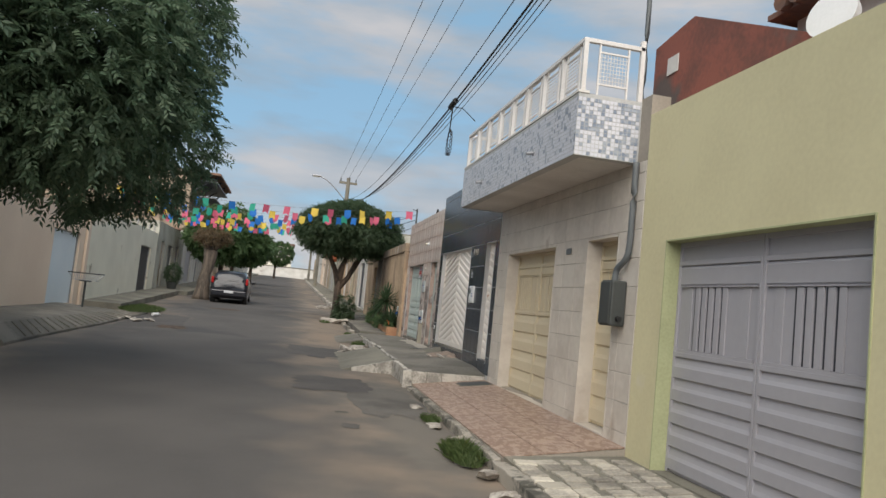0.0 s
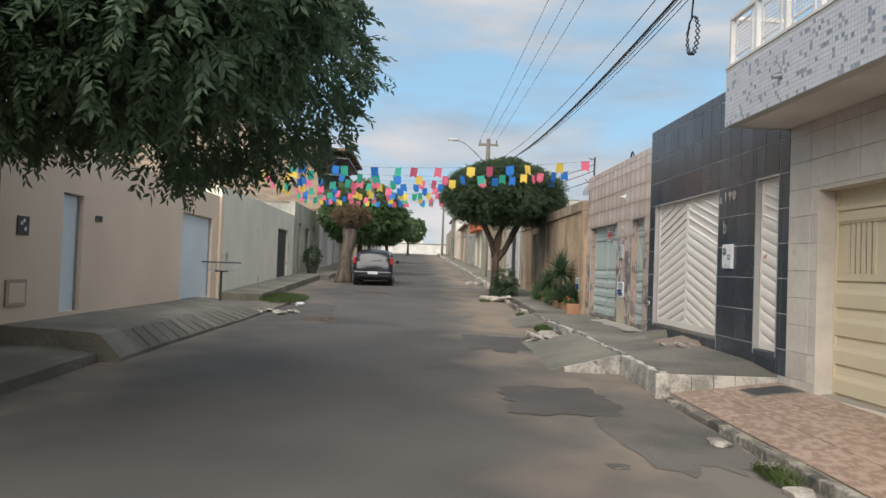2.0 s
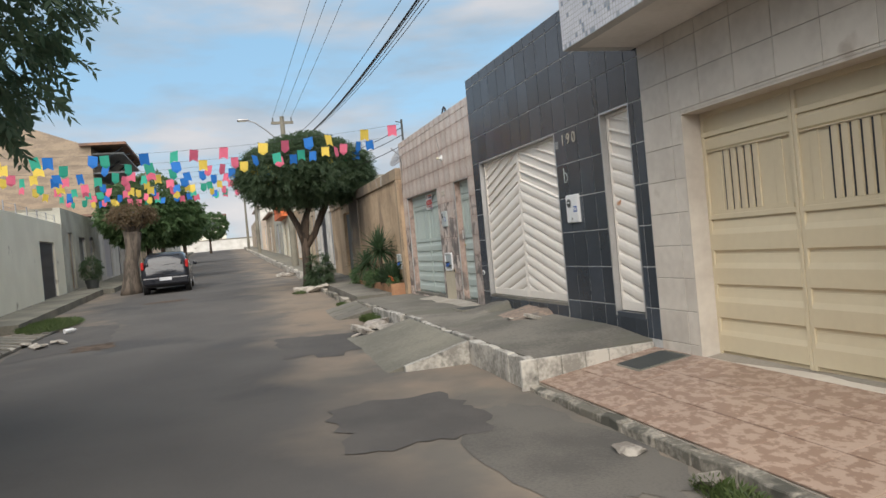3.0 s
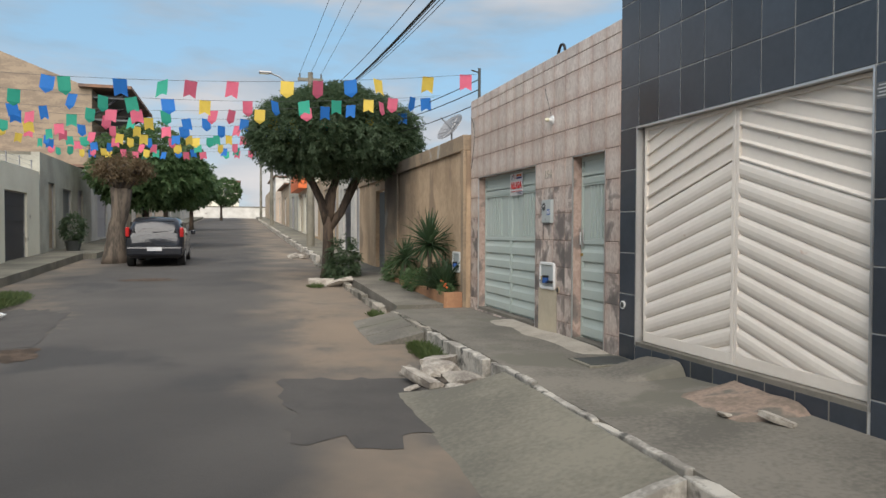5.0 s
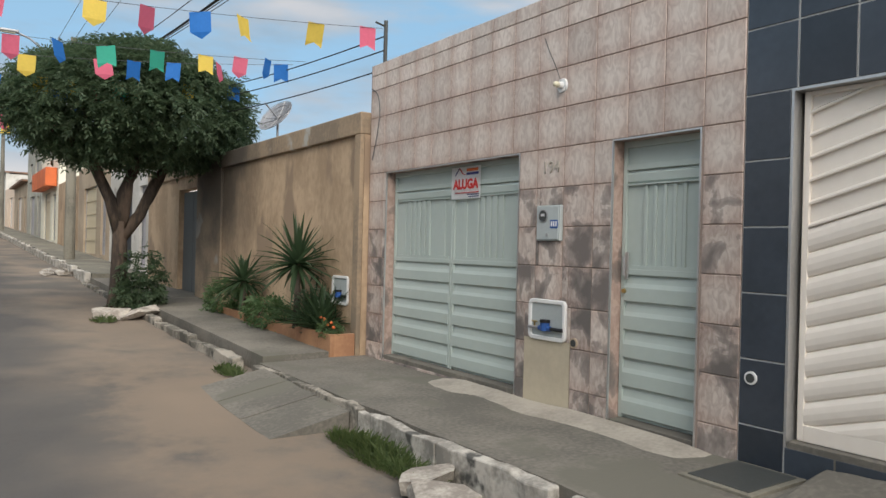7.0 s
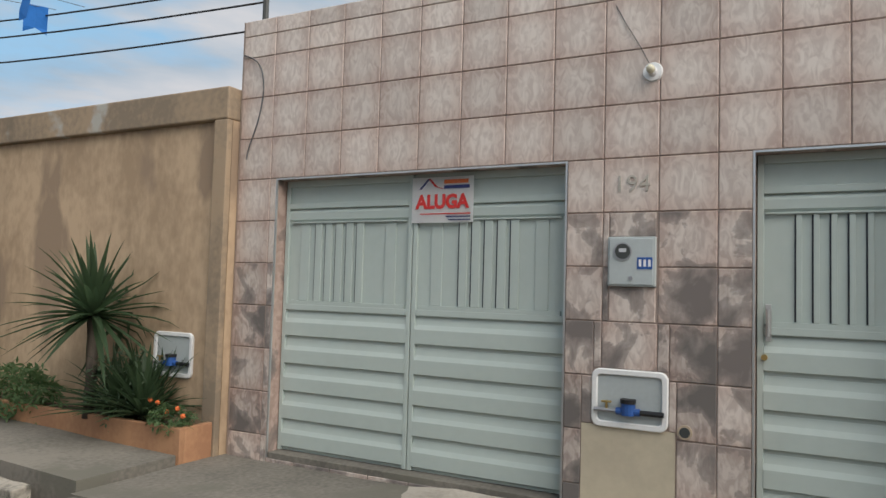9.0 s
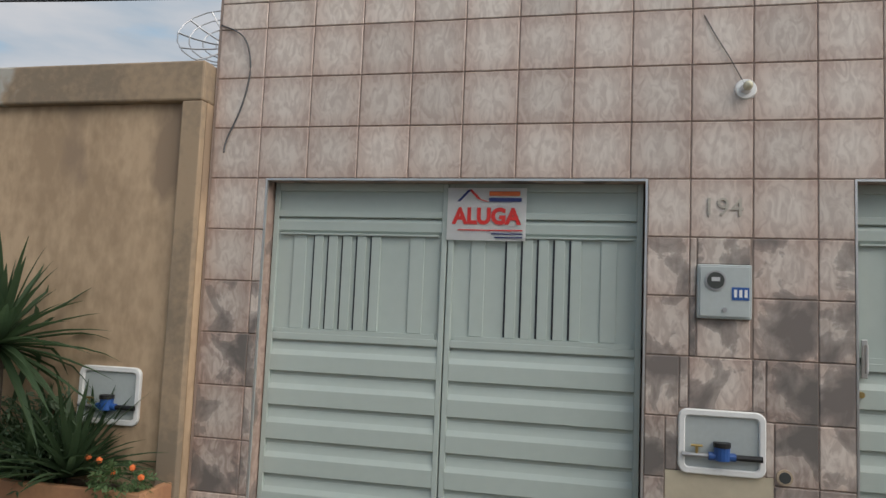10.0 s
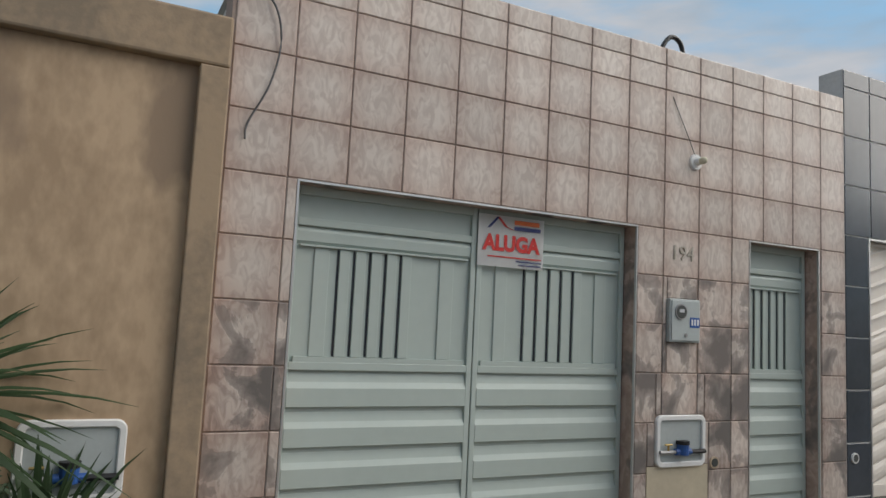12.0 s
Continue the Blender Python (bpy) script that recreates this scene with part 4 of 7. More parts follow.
for parent, (a, b, c, d), z, m in ((pink, PINK_HOLES[0], 0.642, M_CONC_DARK), (pink, PINK_HOLES[1], 0.617, M_CONC_DARK), (black, BLACK_HOLES[0], 0.775, M_CONC_DARK),
                                   (black, BLACK_HOLES[1], 0.745, M_BLACK), (cream, CREAM_HOLES[0], 0.405, M_CREAMTILE), (cream, CREAM_HOLES[1], 0.405, M_CREAMTILE), (yellow, YELLOW_HOLES[0], 0.285, M_CONC)):
    part("threshold", boxes((WX - 0.004, WX + 0.24, a + 0.02, b - 0.02, z - 0.35, z), bevel=0.004), m, parent)

# balcony of the cream house
balcony = thing("balcony", "overhanging balcony faced in grey and white mosaic", "balcony")
BX, BY0, BY1, BZ0, BZ1 = 2.97, 6.72, 11.93, 3.43, 4.12
part("slab", boxes((BX + 0.03, WX + 0.22, BY0 + 0.03, BY1 - 0.03, BZ0, BZ0 + 0.14)), M_SOFFIT, balcony)
part("parapet", boxes((BX + 0.01, BX + 0.12, BY0 + 0.01, BY1 - 0.01, BZ0 - 0.004, BZ1), (BX + 0.12, WX + 0.2, BY0 + 0.01, BY0 + 0.12, BZ0 - 0.004, BZ1), (BX + 0.12, WX + 0.2, BY1 - 0.12, BY1 - 0.01, BZ0 - 0.004, BZ1)), M_GROUT_WHITE, balcony)
part("coping", boxes((BX, BX + 0.13, BY0, BY1, BZ1, BZ1 + 0.03)), M_SOFFIT, balcony)


def mosaic(name, n_u, n_v, place, material_pick, thick=0.006):
    """Small tesserae, joined into one mesh."""
    vs, fs, mi = [], [], []
    for i in range(n_u):
        for j in range(n_v):
            q = place(i, j)
            k = len(vs)
            vs.extend(q)
            fs.append((k, k + 1, k + 2, k + 3))
            mi.append(material_pick())
    me = bpy.data.meshes.new(name)
    me.from_pydata(vs, [], fs)
    me.materials.append(M_MOSAIC)
    me.materials.append(M_MOSAIC_DARK)
    me.polygons.foreach_set("material_index", mi)
    ob = new(name, me)
    ob.parent = balcony
    tagged(ob, "grey and white mosaic facing", kind="stuff")


rng = random.Random(4)
T = 0.046
NV = int((BZ1 - BZ0) / T)
g = 0.003
mosaic("mosaic_facing", int((BY1 - BY0) / T), NV, lambda i, j: [(BX + 0.006, BY0 + i * T + a, BZ0 + j * T + b) for a, b in ((g, g), (g, T - g), (T - g, T - g), (T - g, g))], lambda: int(rng.random() < 0.16))
mosaic("mosaic_facing", int((WX - BX) / T), NV, lambda i, j: [(BX + 0.01 + i * T + a, BY0 + 0.006, BZ0 + j * T + b) for a, b in ((g, g), (T - g, g), (T - g, T - g), (g, T - g))], lambda: int(rng.random() < 0.42))
mosaic("mosaic_facing", int((WX - BX) / T), NV, lambda i, j: [(BX + 0.01 + i * T + a, BY1 - 0.006, BZ0 + j * T + b) for a, b in ((g, g), (g, T - g), (T - g, T - g), (T - g, g))], lambda: int(rng.random() < 0.42))
rail = thing("balcony_railing", "white metal balcony railing with mesh-filled panels", "railing")
RZ = 4.70
part("top_rail", boxes((BX + 0.03, BX + 0.09, BY0 + 0.02, BY1 - 0.02, RZ, RZ + 0.05), (BX + 0.09, WX, BY0 + 0.02, BY0 + 0.07, RZ, RZ + 0.05), (BX + 0.09, WX, BY1 - 0.07, BY1 - 0.02, RZ, RZ + 0.05), bevel=0.006), M_RAIL, rail)
NP = 8
for i in range(NP + 1):
    y = BY0 + 0.045 + (BY1 - BY0 - 0.09) * i / NP
    part("post", boxes((BX + 0.035, BX + 0.085, y - 0.025, y + 0.025, BZ1 + 0.03, RZ)), M_RAIL, rail)
    if i < NP:
        a, b = y + 0.12, y + (BY1 - BY0 - 0.09) / NP - 0.12
        pn = part("panel_frame", boxes((BX + 0.05, BX + 0.07, a, a + 0.02, BZ1 + 0.03, RZ), (BX + 0.05, BX + 0.07, b - 0.02, b, BZ1 + 0.03, RZ), (BX + 0.05, BX + 0.07, a + 0.02, b - 0.02, BZ1 + 0.12, BZ1 + 0.14), (BX + 0.05, BX + 0.07, a + 0.02, b - 0.02, RZ - 0.1, RZ - 0.08)), M_RAIL, rail)
        bm = bmesh.new()
        for k in range(1, 7):
            yy = a + 0.02 + (b - a - 0.04) * k / 7
            box(bm, BX + 0.057, BX + 0.063, yy - 0.003, yy + 0.003, BZ1 + 0.14, RZ - 0.1)
        for k in range(1, 8):
            zz = BZ1 + 0.14 + (RZ - BZ1 - 0.24) * k / 8
            box(bm, BX + 0.056, BX + 0.064, a + 0.02, b - 0.02, zz - 0.003, zz + 0.003)
        part("mesh_panel", bm, M_RAIL, pn)
for i in range(1, 2):
    a, b = BX + 0.22, WX - 0.18
    pn = part("panel_frame", boxes((a, a + 0.02, BY0 + 0.03, BY0 + 0.05, BZ1, RZ), (b - 0.02, b, BY0 + 0.03, BY0 + 0.05, BZ1, RZ), (a + 0.02, b - 0.02, BY0 + 0.03, BY0 + 0.05, BZ1 + 0.12, BZ1 + 0.14), (a + 0.02, b - 0.02, BY0 + 0.03, BY0 + 0.05, RZ - 0.1, RZ - 0.08)), M_RAIL, rail)
    bm = bmesh.new()
    for k in range(1, 10):
        xx = a + (b - a) * k / 10
        box(bm, xx - 0.003, xx + 0.003, BY0 + 0.037, BY0 + 0.043, BZ1 + 0.14, RZ - 0.1)
    for k in range(1, 8):
        zz = BZ1 + 0.14 + (RZ - BZ1 - 0.24) * k / 8
        box(bm, a + 0.02, b - 0.02, BY0 + 0.036, BY0 + 0.044, zz - 0.003, zz + 0.003)
    part("mesh_panel", bm, M_RAIL, pn)
part("post", boxes((WX - 0.05, WX, BY0 + 0.02, BY0 + 0.07, BZ1, RZ + 0.12)), M_RAIL, rail)
for y in (8.1, 10.6):
    sp = thing("drain_spout", "short dark metal drain spout on the balcony face", "spout", "balcony drain spouts")
    part("pipe", rod(bmesh.new(), (BX + 0.02, y, 3.70), (BX - 0.09, y, 3.68), 0.022), M_STEEL, sp)
    part("flange", rod(bmesh.new(), (BX + 0.008, y, 3.70), (BX - 0.006, y, 3.70), 0.04), M_STEEL, sp)

# red brick upper wall behind the yellow house, with a tiled roof beyond
upper = thing("brick_house", "unplastered red brick upper storey with a stained end", "house")
bm = bmesh.new()
for x0, x1 in ((WX + 0.4, WX + 0.6),):
    A = [bm.verts.new((x0, y, z)) for y, z in ((7.28, 3.4), (7.28, 4.98), (6.45, 5.08), (4.0, 3.95), (4.0, 3.4))]
    B = [bm.verts.new((x1 + 4, y, z)) for y, z in ((7.28, 3.4), (7.28, 4.98), (6.45, 5.08), (4.0, 3.95), (4.0, 3.4))]
    bm.faces.new(A)
    bm.faces.new(B[::-1])
    for i in range(5):
        bm.faces.new((A[i], A[(i + 1) % 5], B[(i + 1) % 5], B[i]))
bmesh.ops.recalc_face_normals(bm, faces=bm.faces[:])
part("wall", bm, M_BRICK, upper)
part("pale_patch", boxes((WX + 0.385, WX + 0.396, 6.72, 6.95, 4.55, 4.75)), M_SOFFIT, upper)
tiled = thing("tiled_roof_house", "white wall under a clay tile roof edge", "house")
part("wall", boxes((WX + 1.3, WX + 1.5, -6, 5.95, 3.6, 5.0)), M_WHITEWALL, tiled)
rf = part("roof", boxes((WX + 1.05, WX + 3.6, -6.2, 6.1, 5.0, 5.06)), M_ROOF, tiled)
for i in range(55):
    bm = bmesh.new()
    y = -6.1 + 0.22 * i
    rod(bm, (WX + 0.95, y, 5.08), (WX + 2.6, y, 5.2), 0.10, 0.08, seg=8)
    part("roof_tile", bm, M_ROOF, rf)

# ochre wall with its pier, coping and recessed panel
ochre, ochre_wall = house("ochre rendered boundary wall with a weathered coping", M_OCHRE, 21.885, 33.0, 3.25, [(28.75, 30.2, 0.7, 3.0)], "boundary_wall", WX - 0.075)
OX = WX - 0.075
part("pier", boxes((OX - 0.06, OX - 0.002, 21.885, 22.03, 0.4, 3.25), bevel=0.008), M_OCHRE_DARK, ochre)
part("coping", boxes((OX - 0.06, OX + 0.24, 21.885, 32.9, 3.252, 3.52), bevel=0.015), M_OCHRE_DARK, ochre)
part("pier", boxes((OX - 0.05, OX - 0.002, 27.2, 28.7, 0.5, 3.25), bevel=0.008), M_OCHRE_DARK, ochre)
part("door", boxes((OX + 0.1, OX + 0.14, 28.77, 29.45, 0.85, 2.95), (OX + 0.1, OX + 0.14, 29.47, 30.18, 0.85, 2.95), bevel=0.006), M_SLATE, ochre)
part("back_wall", boxes((9, 9.2, 21.9, 33, 0, 3.4)), M_WHITEWALL, ochre)


# ---- houses farther along the street ----
def far_house(label, side, y0, y1, h, material, openings, roof=None, x=None, sill=0.2):
    """A house front on one side of the street. openings: (y, width, bottom, top, material, kind) above its pavement."""
    x = x if x is not None else (WX if side > 0 else -6.2)
    base = gz((y0 + y1) / 2)
    holes = [(y, y + w, base + lo, base + hi) for y, w, lo, hi, m, k in openings]
    hs = thing("house", label, "house")
    a, b = (x, x + 0.25) if side > 0 else (x - 0.25, x)
    part("wall", wall_boxes(a, b, y0, y1, base - 1.5, base + h, holes), material, hs)
    d = 8 * side
    for ya in (y0, y1 - 0.15):
        part("side_wall", boxes((x + 0.25 * side, x + d, ya, ya + 0.15, base - 1.5, base + h - 0.1)), material, hs)
    part("roof", boxes((x + 0.25 * side, x + d, y0, y1, base + h - 0.1, base + h)) if not roof else
         boxes((x - 0.35 * side, x + d, y0 - 0.1, y1 + 0.1, base + h, base + h + 0.12)), roof or M_CONC, hs)
    for y, w, lo, hi, m, k in openings:
        xi = x + 0.12 * side
        dr = part(k, boxes((xi - 0.02, xi + 0.02, y + 0.03, y + w - 0.03, base + lo, base + hi - 0.03), bevel=0.004), m, hs)
        part("frame", boxes((xi - 0.05, xi + 0.05, y, y + 0.03, base + lo, base + hi), (xi - 0.05, xi + 0.05, y + w - 0.03, y + w, base + lo, base + hi), (xi - 0.05, xi + 0.05, y + 0.03, y + w - 0.03, base + hi - 0.03, base + hi)), M_STEEL, dr)
        if k != "window" and m is not M_BLUEDOOR:
            for j in range(1, 5):
                zz = base + lo + (hi - lo) * j / 5
                part("rib", boxes((xi - 0.035 * side - 0.012, xi - 0.035 * side + 0.012, y + 0.05, y + w - 0.05, zz - 0.02, zz + 0.02)), m, dr)
        elif k == "window":
            part("sill", boxes((x - 0.06 * side, x + 0.04 * side, y - 0.05, y + w + 0.05, base + lo - 0.05, base + lo)), M_CONC, dr)
    return hs


D, W_, G, SL, CG = M_DARKDOOR, M_GATE_WHITE, M_GATE_GREY, M_SLATE, M_GATE_CREAM
far_house("white rendered house front with dark doors", 1, 33.05, 38.5, 3.1, M_WHITEWALL, [(33.6, 0.8, 0.25, 2.4, G, "door"), (35.3, 1.9, 0.25, 2.5, D, "gate")])
far_house("tan rendered house with a plain gate", 1, 38.6, 45, 3.4, M_TAN, [(39.2, 0.9, 0.25, 2.4, G, "door"), (41, 2.6, 0.25, 2.6, CG, "gate")])
far_house("ochre house with a wide gate", 1, 45.1, 51, 3.0, M_OCHRE, [(46, 2.5, 0.25, 2.5, W_, "gate")])
shop = far_house("cream house under an orange shop fascia", 1, 51.1, 58, 4.2, M_CREAM, [(52, 1.0, 0.25, 2.4, SL, "door"), (54, 2.6, 0.25, 2.6, CG, "gate")])
part("fascia", boxes((WX - 0.5, WX - 0.02, 51.5, 57.5, gz(54) + 2.75, gz(54) + 3.6), bevel=0.02), M_ORANGE, shop, "orange painted fascia")
far_house("grey two-storey house with dark windows", 1, 58.1, 66, 5.4, M_GREYGREEN, [(59, 1, 0.25, 2.4, D, "door"), (61.5, 2.4, 0.25, 2.5, G, "gate"), (60, 1.4, 3.4, 4.5, SL, "window"), (63, 1.4, 3.4, 4.5, SL, "window")])
far_house("tan house with a clay roof", 1, 66.1, 76, 3.3, M_TAN, [(67, 1, 0.25, 2.4, SL, "door"), (70, 2.6, 0.25, 2.5, W_, "gate")], M_ROOF)
far_house("peach house with a pale gate", 1, 76.1, 86, 3.4, M_PEACH, [(78, 2.5, 0.25, 2.5, W_, "gate"), (82, 1, 0.25, 2.4, D, "door")])
far_house("white house near the street's end", 1, 86.1, 98, 4.6, M_WHITEWALL, [(88, 2.5, 0.25, 2.5, G, "gate"), (93, 1, 0.25, 2.4, D, "door")], M_ROOF)
far_house("tan house at the street's end", 1, 98.1, 114, 3.4, M_TAN, [(101, 2.5, 0.25, 2.5, G, "gate")])

# left side
LX = -6.2
peach = far_house("peach painted house front with pale doors", -1, 13.2, 24.0, 3.05, M_PEACH, [(15.0, 0.68, 0.35, 2.25, M_BLUEDOOR, "door"), (20.73, 2.5, 0.27, 2.38, M_BLUEDOOR, "gate")])
part("corner_strip", boxes((LX - 0.02, LX + 0.05, 13.0, 13.19, 0.2, 3.4), bevel=0.01), M_OCHRE_DARK, peach)
far_house("yellow-ochre rendered wall beside a peach house", -1, 2.0, 13.0, 3.3, M_YELLOW, [(5, 2.4, 0.3, 2.5, G, "gate")])
far_house("plain rendered house behind the walker", -1, -12, 1.9, 3.3, M_WHITEWALL, [(-6, 2.4, 0.3, 2.5, G, "gate")])
cw = far_house("cream plastered wall with a dark door and stains", -1, 24.05, 36.0, 3.0, M_CREAM, [(32.4, 2.2, 0.15, 2.25, D, "gate")])
part("jamb", boxes((LX + 0.004, LX + 0.08, 23.75, 24.04, 0.5, 3.4), bevel=0.01), M_PEACH, cw)
for i in range(8):
    y = 26.5 + 1.3 * i
    part("fence_spike", rod(bmesh.new(), (LX - 0.12, y, 3.55), (LX - 0.12, y, 4.1), 0.02, seg=6), M_STEEL, cw)
bm = bmesh.new()
for k in range(4):
    rod(bm, (LX - 0.12, 26.4, 3.66 + 0.13 * k), (LX - 0.12, 35.9, 3.66 + 0.13 * k), 0.004, seg=4)
part("fence_wire", bm, M_STEEL, cw)
far_house("faded grey house with three openings", -1, 36.1, 44.5, 3.3, M_GREYGREEN, [(37.2, 0.9, 0.15, 2.4, M_TAN, "door"), (39.3, 1.4, 1.0, 2.3, SL, "window"), (41.8, 1.0, 0.15, 2.4, G, "door")])
far_house("white far house with a gate", -1, 44.6, 55, 3.2, M_WHITEWALL, [(46, 2.5, 0.15, 2.4, G, "gate"), (51, 1, 0.15, 2.3, D, "door")], M_ROOF)
far_house("tan far house with a pale gate", -1, 55.1, 66, 3.4, M_TAN, [(57, 2.5, 0.15, 2.4, W_, "gate"), (62, 1, 0.15, 2.3, D, "door")])
far_house("peach far house with a clay roof", -1, 66.1, 80, 3.4, M_PEACH, [(68, 2.5, 0.15, 2.4, W_, "gate")], M_ROOF)
far_house("grey two-storey far house", -1, 80.1, 96, 5.6, M_GREYGREEN, [(83, 2.5, 0.15, 2.4, W_, "gate"), (84, 1.5, 3.5, 4.6, SL, "window"), (90, 1.5, 3.5, 4.6, SL, "window")])
far_house("white far wall with a grey gate", -1, 96.1, 114, 3.2, M_WHITEWALL, [(100, 2.5, 0.15, 2.4, G, "gate")])

# two-storey building with a bare side wall behind the grey house
tall = thing("two_storey_building", "two-storey building with a bare tan side wall and awning", "building")
bm = bmesh.new()
b0 = gz(46)
A = [bm.verts.new((x, 46.0, z)) for x, z in ((-20, b0), (-20, b0 + 8.2), (-13, b0 + 9.6), (-6.4, b0 + 7.0), (-6.4, b0))]
B = [bm.verts.new((v.co.x, 54.0, v.co.z)) for v in A]
bm.faces.new(A)
bm.faces.new(B[::-1])
for i in range(5):
    bm.faces.new((A[i], A[(i + 1) % 5], B[(i + 1) % 5], B[i]))
bmesh.ops.recalc_face_normals(bm, faces=bm.faces[:])
part("wall", bm, M_BARETAN, tall)
bm = bmesh.new()
for i in range(3):
    z = b0 + 4.6 + 1.0 * i
    box(bm, -6.4, -4.9, 46.2, 53.8, z, z + 0.08)
part("awning", bm, M_SLATE, tall)
part("roof", boxes((-6.9, -4.7, 45.7, 54.2, b0 + 7.02, b0 + 7.15)), M_ROOF, tall)
for i in range(4):
    part("brace", rod(bmesh.new(), (-6.35, 46.4 + 2.4 * i, b0 + 5.9), (-4.9, 46.4 + 2.4 * i, b0 + 7.0), 0.05), M_DARKDOOR, tall)

# street's end: a pale wall, and hills
end_wall = thing("end_wall", "white wall that closes the far end of the street", "wall")
part("wall", boxes((-25, 30, 124, 124.3, gz(124) - 1, gz(124) + 1.7)), M_WHITEWALL, end_wall)
part("coping", boxes((-25, 30, 123.95, 124.35, gz(124) + 1.704, gz(124) + 1.85)), M_CONC, end_wall)
far = thing("house", "cream two-storey house facing down the street's end", "house")
part("wall", boxes((-7, 0.2, 126, 134, gz(126) - 1, gz(126) + 5.6)), M_CREAM, far)
part("roof", boxes((-7.3, 0.5, 125.7, 134.3, gz(126) + 5.604, gz(126) + 5.9), bevel=0.05), M_ROOF, far)
for xx in (-5.6, -3.4, -1.4):
    wn = part("window", boxes((xx - 0.55, xx + 0.55, 125.96, 125.998, gz(126) + 3.5, gz(126) + 4.7)), M_SLATE, far)
    part("sill", boxes((xx - 0.65, xx + 0.65, 125.88, 125.998, gz(126) + 3.4, gz(126) + 3.498)), M_CONC, wn)
# far hills; their haze is only the material's colour
bm = bmesh.new()
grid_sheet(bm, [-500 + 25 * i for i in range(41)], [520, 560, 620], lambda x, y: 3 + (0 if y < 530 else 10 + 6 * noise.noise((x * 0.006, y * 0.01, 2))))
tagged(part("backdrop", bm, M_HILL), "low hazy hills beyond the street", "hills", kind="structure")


# ---- trees ----
def foliage(name, blobs, n, length, leaflets, leaf, material, parent, seed, droop=0.5, fill=0.55, hollow=()):
    """Drooping sprigs of leaflets over uneven crowns; blobs: (centre, radii)."""
    rg = np.random.default_rng(seed)
    vol = np.array([b[1][0] * b[1][1] + b[1][0] * b[1][2] for b in blobs])
    pick = rg.choice(len(blobs), n, p=vol / vol.sum())
    d = rg.normal(size=(n, 3))
    d /= np.linalg.norm(d, axis=1)[:, None]
    C = np.array([b[0] for b in blobs])[pick]
    R = np.array([b[1] for b in blobs])[pick]
    rr = np.where(rg.random(n) < fill, rg.uniform(0.86, 1.02, n), rg.uniform(0.45, 0.95, n))
    lump = np.array([noise.noise((v[0] * 2.2 + seed, v[1] * 2.2, v[2] * 2.2)) for v in d])
    P = C + d * R * (rr * (1 + 0.16 * lump))[:, None]
    axis = d * np.array([1, 1, 0.5]) + rg.normal(size=(n, 3)) * 0.35
    axis[:, 2] -= droop
    axis /= np.linalg.norm(axis, axis=1)[:, None]
    side = np.cross(axis, rg.normal(size=(n, 3)) * 0.5 + np.array([0, 0, 1]))
    side /= np.linalg.norm(side, axis=1)[:, None] + 1e-9
    L = length * rg.uniform(0.6, 1.3, n)
    vs = []
    for k in range(leaflets):
        t = (k // 2 + 0.6) / (leaflets / 2 + 0.6)
        sg = 1 if k % 2 else -1
        base = P + axis * (L * t)[:, None] + np.array([0, 0, -1]) * (L * t * t * 0.35)[:, None]
        out = sg * side * 0.8 + axis * 0.6 + rg.normal(size=(n, 3)) * 0.22
        out[:, 2] -= 0.25
        out /= np.linalg.norm(out, axis=1)[:, None]
        wd = np.cross(out, np.cross(axis, side)) * 1.0
        wd /= np.linalg.norm(wd, axis=1)[:, None] + 1e-9
        s = (leaf * rg.uniform(0.7, 1.25, n))[:, None]
        up = np.cross(out, wd)
        vs.append(np.stack([base, base + out * s * 0.45 + wd * s * 0.17, base + out * s + np.array([0, 0, -0.1]) * s, base + out * s * 0.45 - wd * s * 0.17], 1))
    V = np.concatenate(vs, 0).reshape(-1, 3)
    nq = len(V) // 4
    me = bpy.data.meshes.new(name)
    me.from_pydata(V.tolist(), [], np.arange(nq * 4).reshape(-1, 4).tolist())
    me.materials.append(material)
    ob = new(name, me)
    ob.parent = parent
    return ob


def limbs(bm, start, ends, r):
    for e, mid in ends:
        s, e, m = Vector(start), Vector(e), Vector(mid)
        pts = [s * (1 - t) ** 2 + m * 2 * t * (1 - t) + e * t * t for t in (0, 0.2, 0.4, 0.6, 0.8, 1)]
        tube(bm, pts, [r * (1 - 0.14 * i) for i in range(6)], 8)
    return bm


# the near neem
neem = thing("neem_tree", "large street tree with drooping feathery dark green leaves", "tree")
bx, by, bz = -4.8, 10.1, gz(10.1) - 0.1
bm = tube(bmesh.new(), [(bx, by, bz), (bx + 0.02, by, bz + 0.25), (bx + 0.04, by + 0.02, bz + 1.0), (bx + 0.0, by, bz + 1.7), (bx + 0.03, by, bz + 2.5)], [0.24, 0.185, 0.165, 0.16, 0.17], 14)
for v in bm.verts:
    v.co += 0.02 * noise.noise_vector(v.co * 4)
part("trunk", bm, M_BARK, neem, smooth=True)
for e, m in (((-2.4, 11.0, 4.6), (-4.1, 10.4, 3.2)), ((-5.9, 9.2, 4.9), (-5.0, 9.8, 3.4)), ((-4.4, 12.0, 5.4), (-4.6, 10.6, 3.6)), ((-4.2, 8.4, 5.1), (-4.5, 9.6, 3.5)), ((-5.4, 11.2, 5.6), (-4.8, 10.4, 3.8))):
    part("limb", limbs(bmesh.new(), (bx + 0.03, by, bz + 2.4), [(e, m)], 0.11), M_BARK, neem, smooth=True)
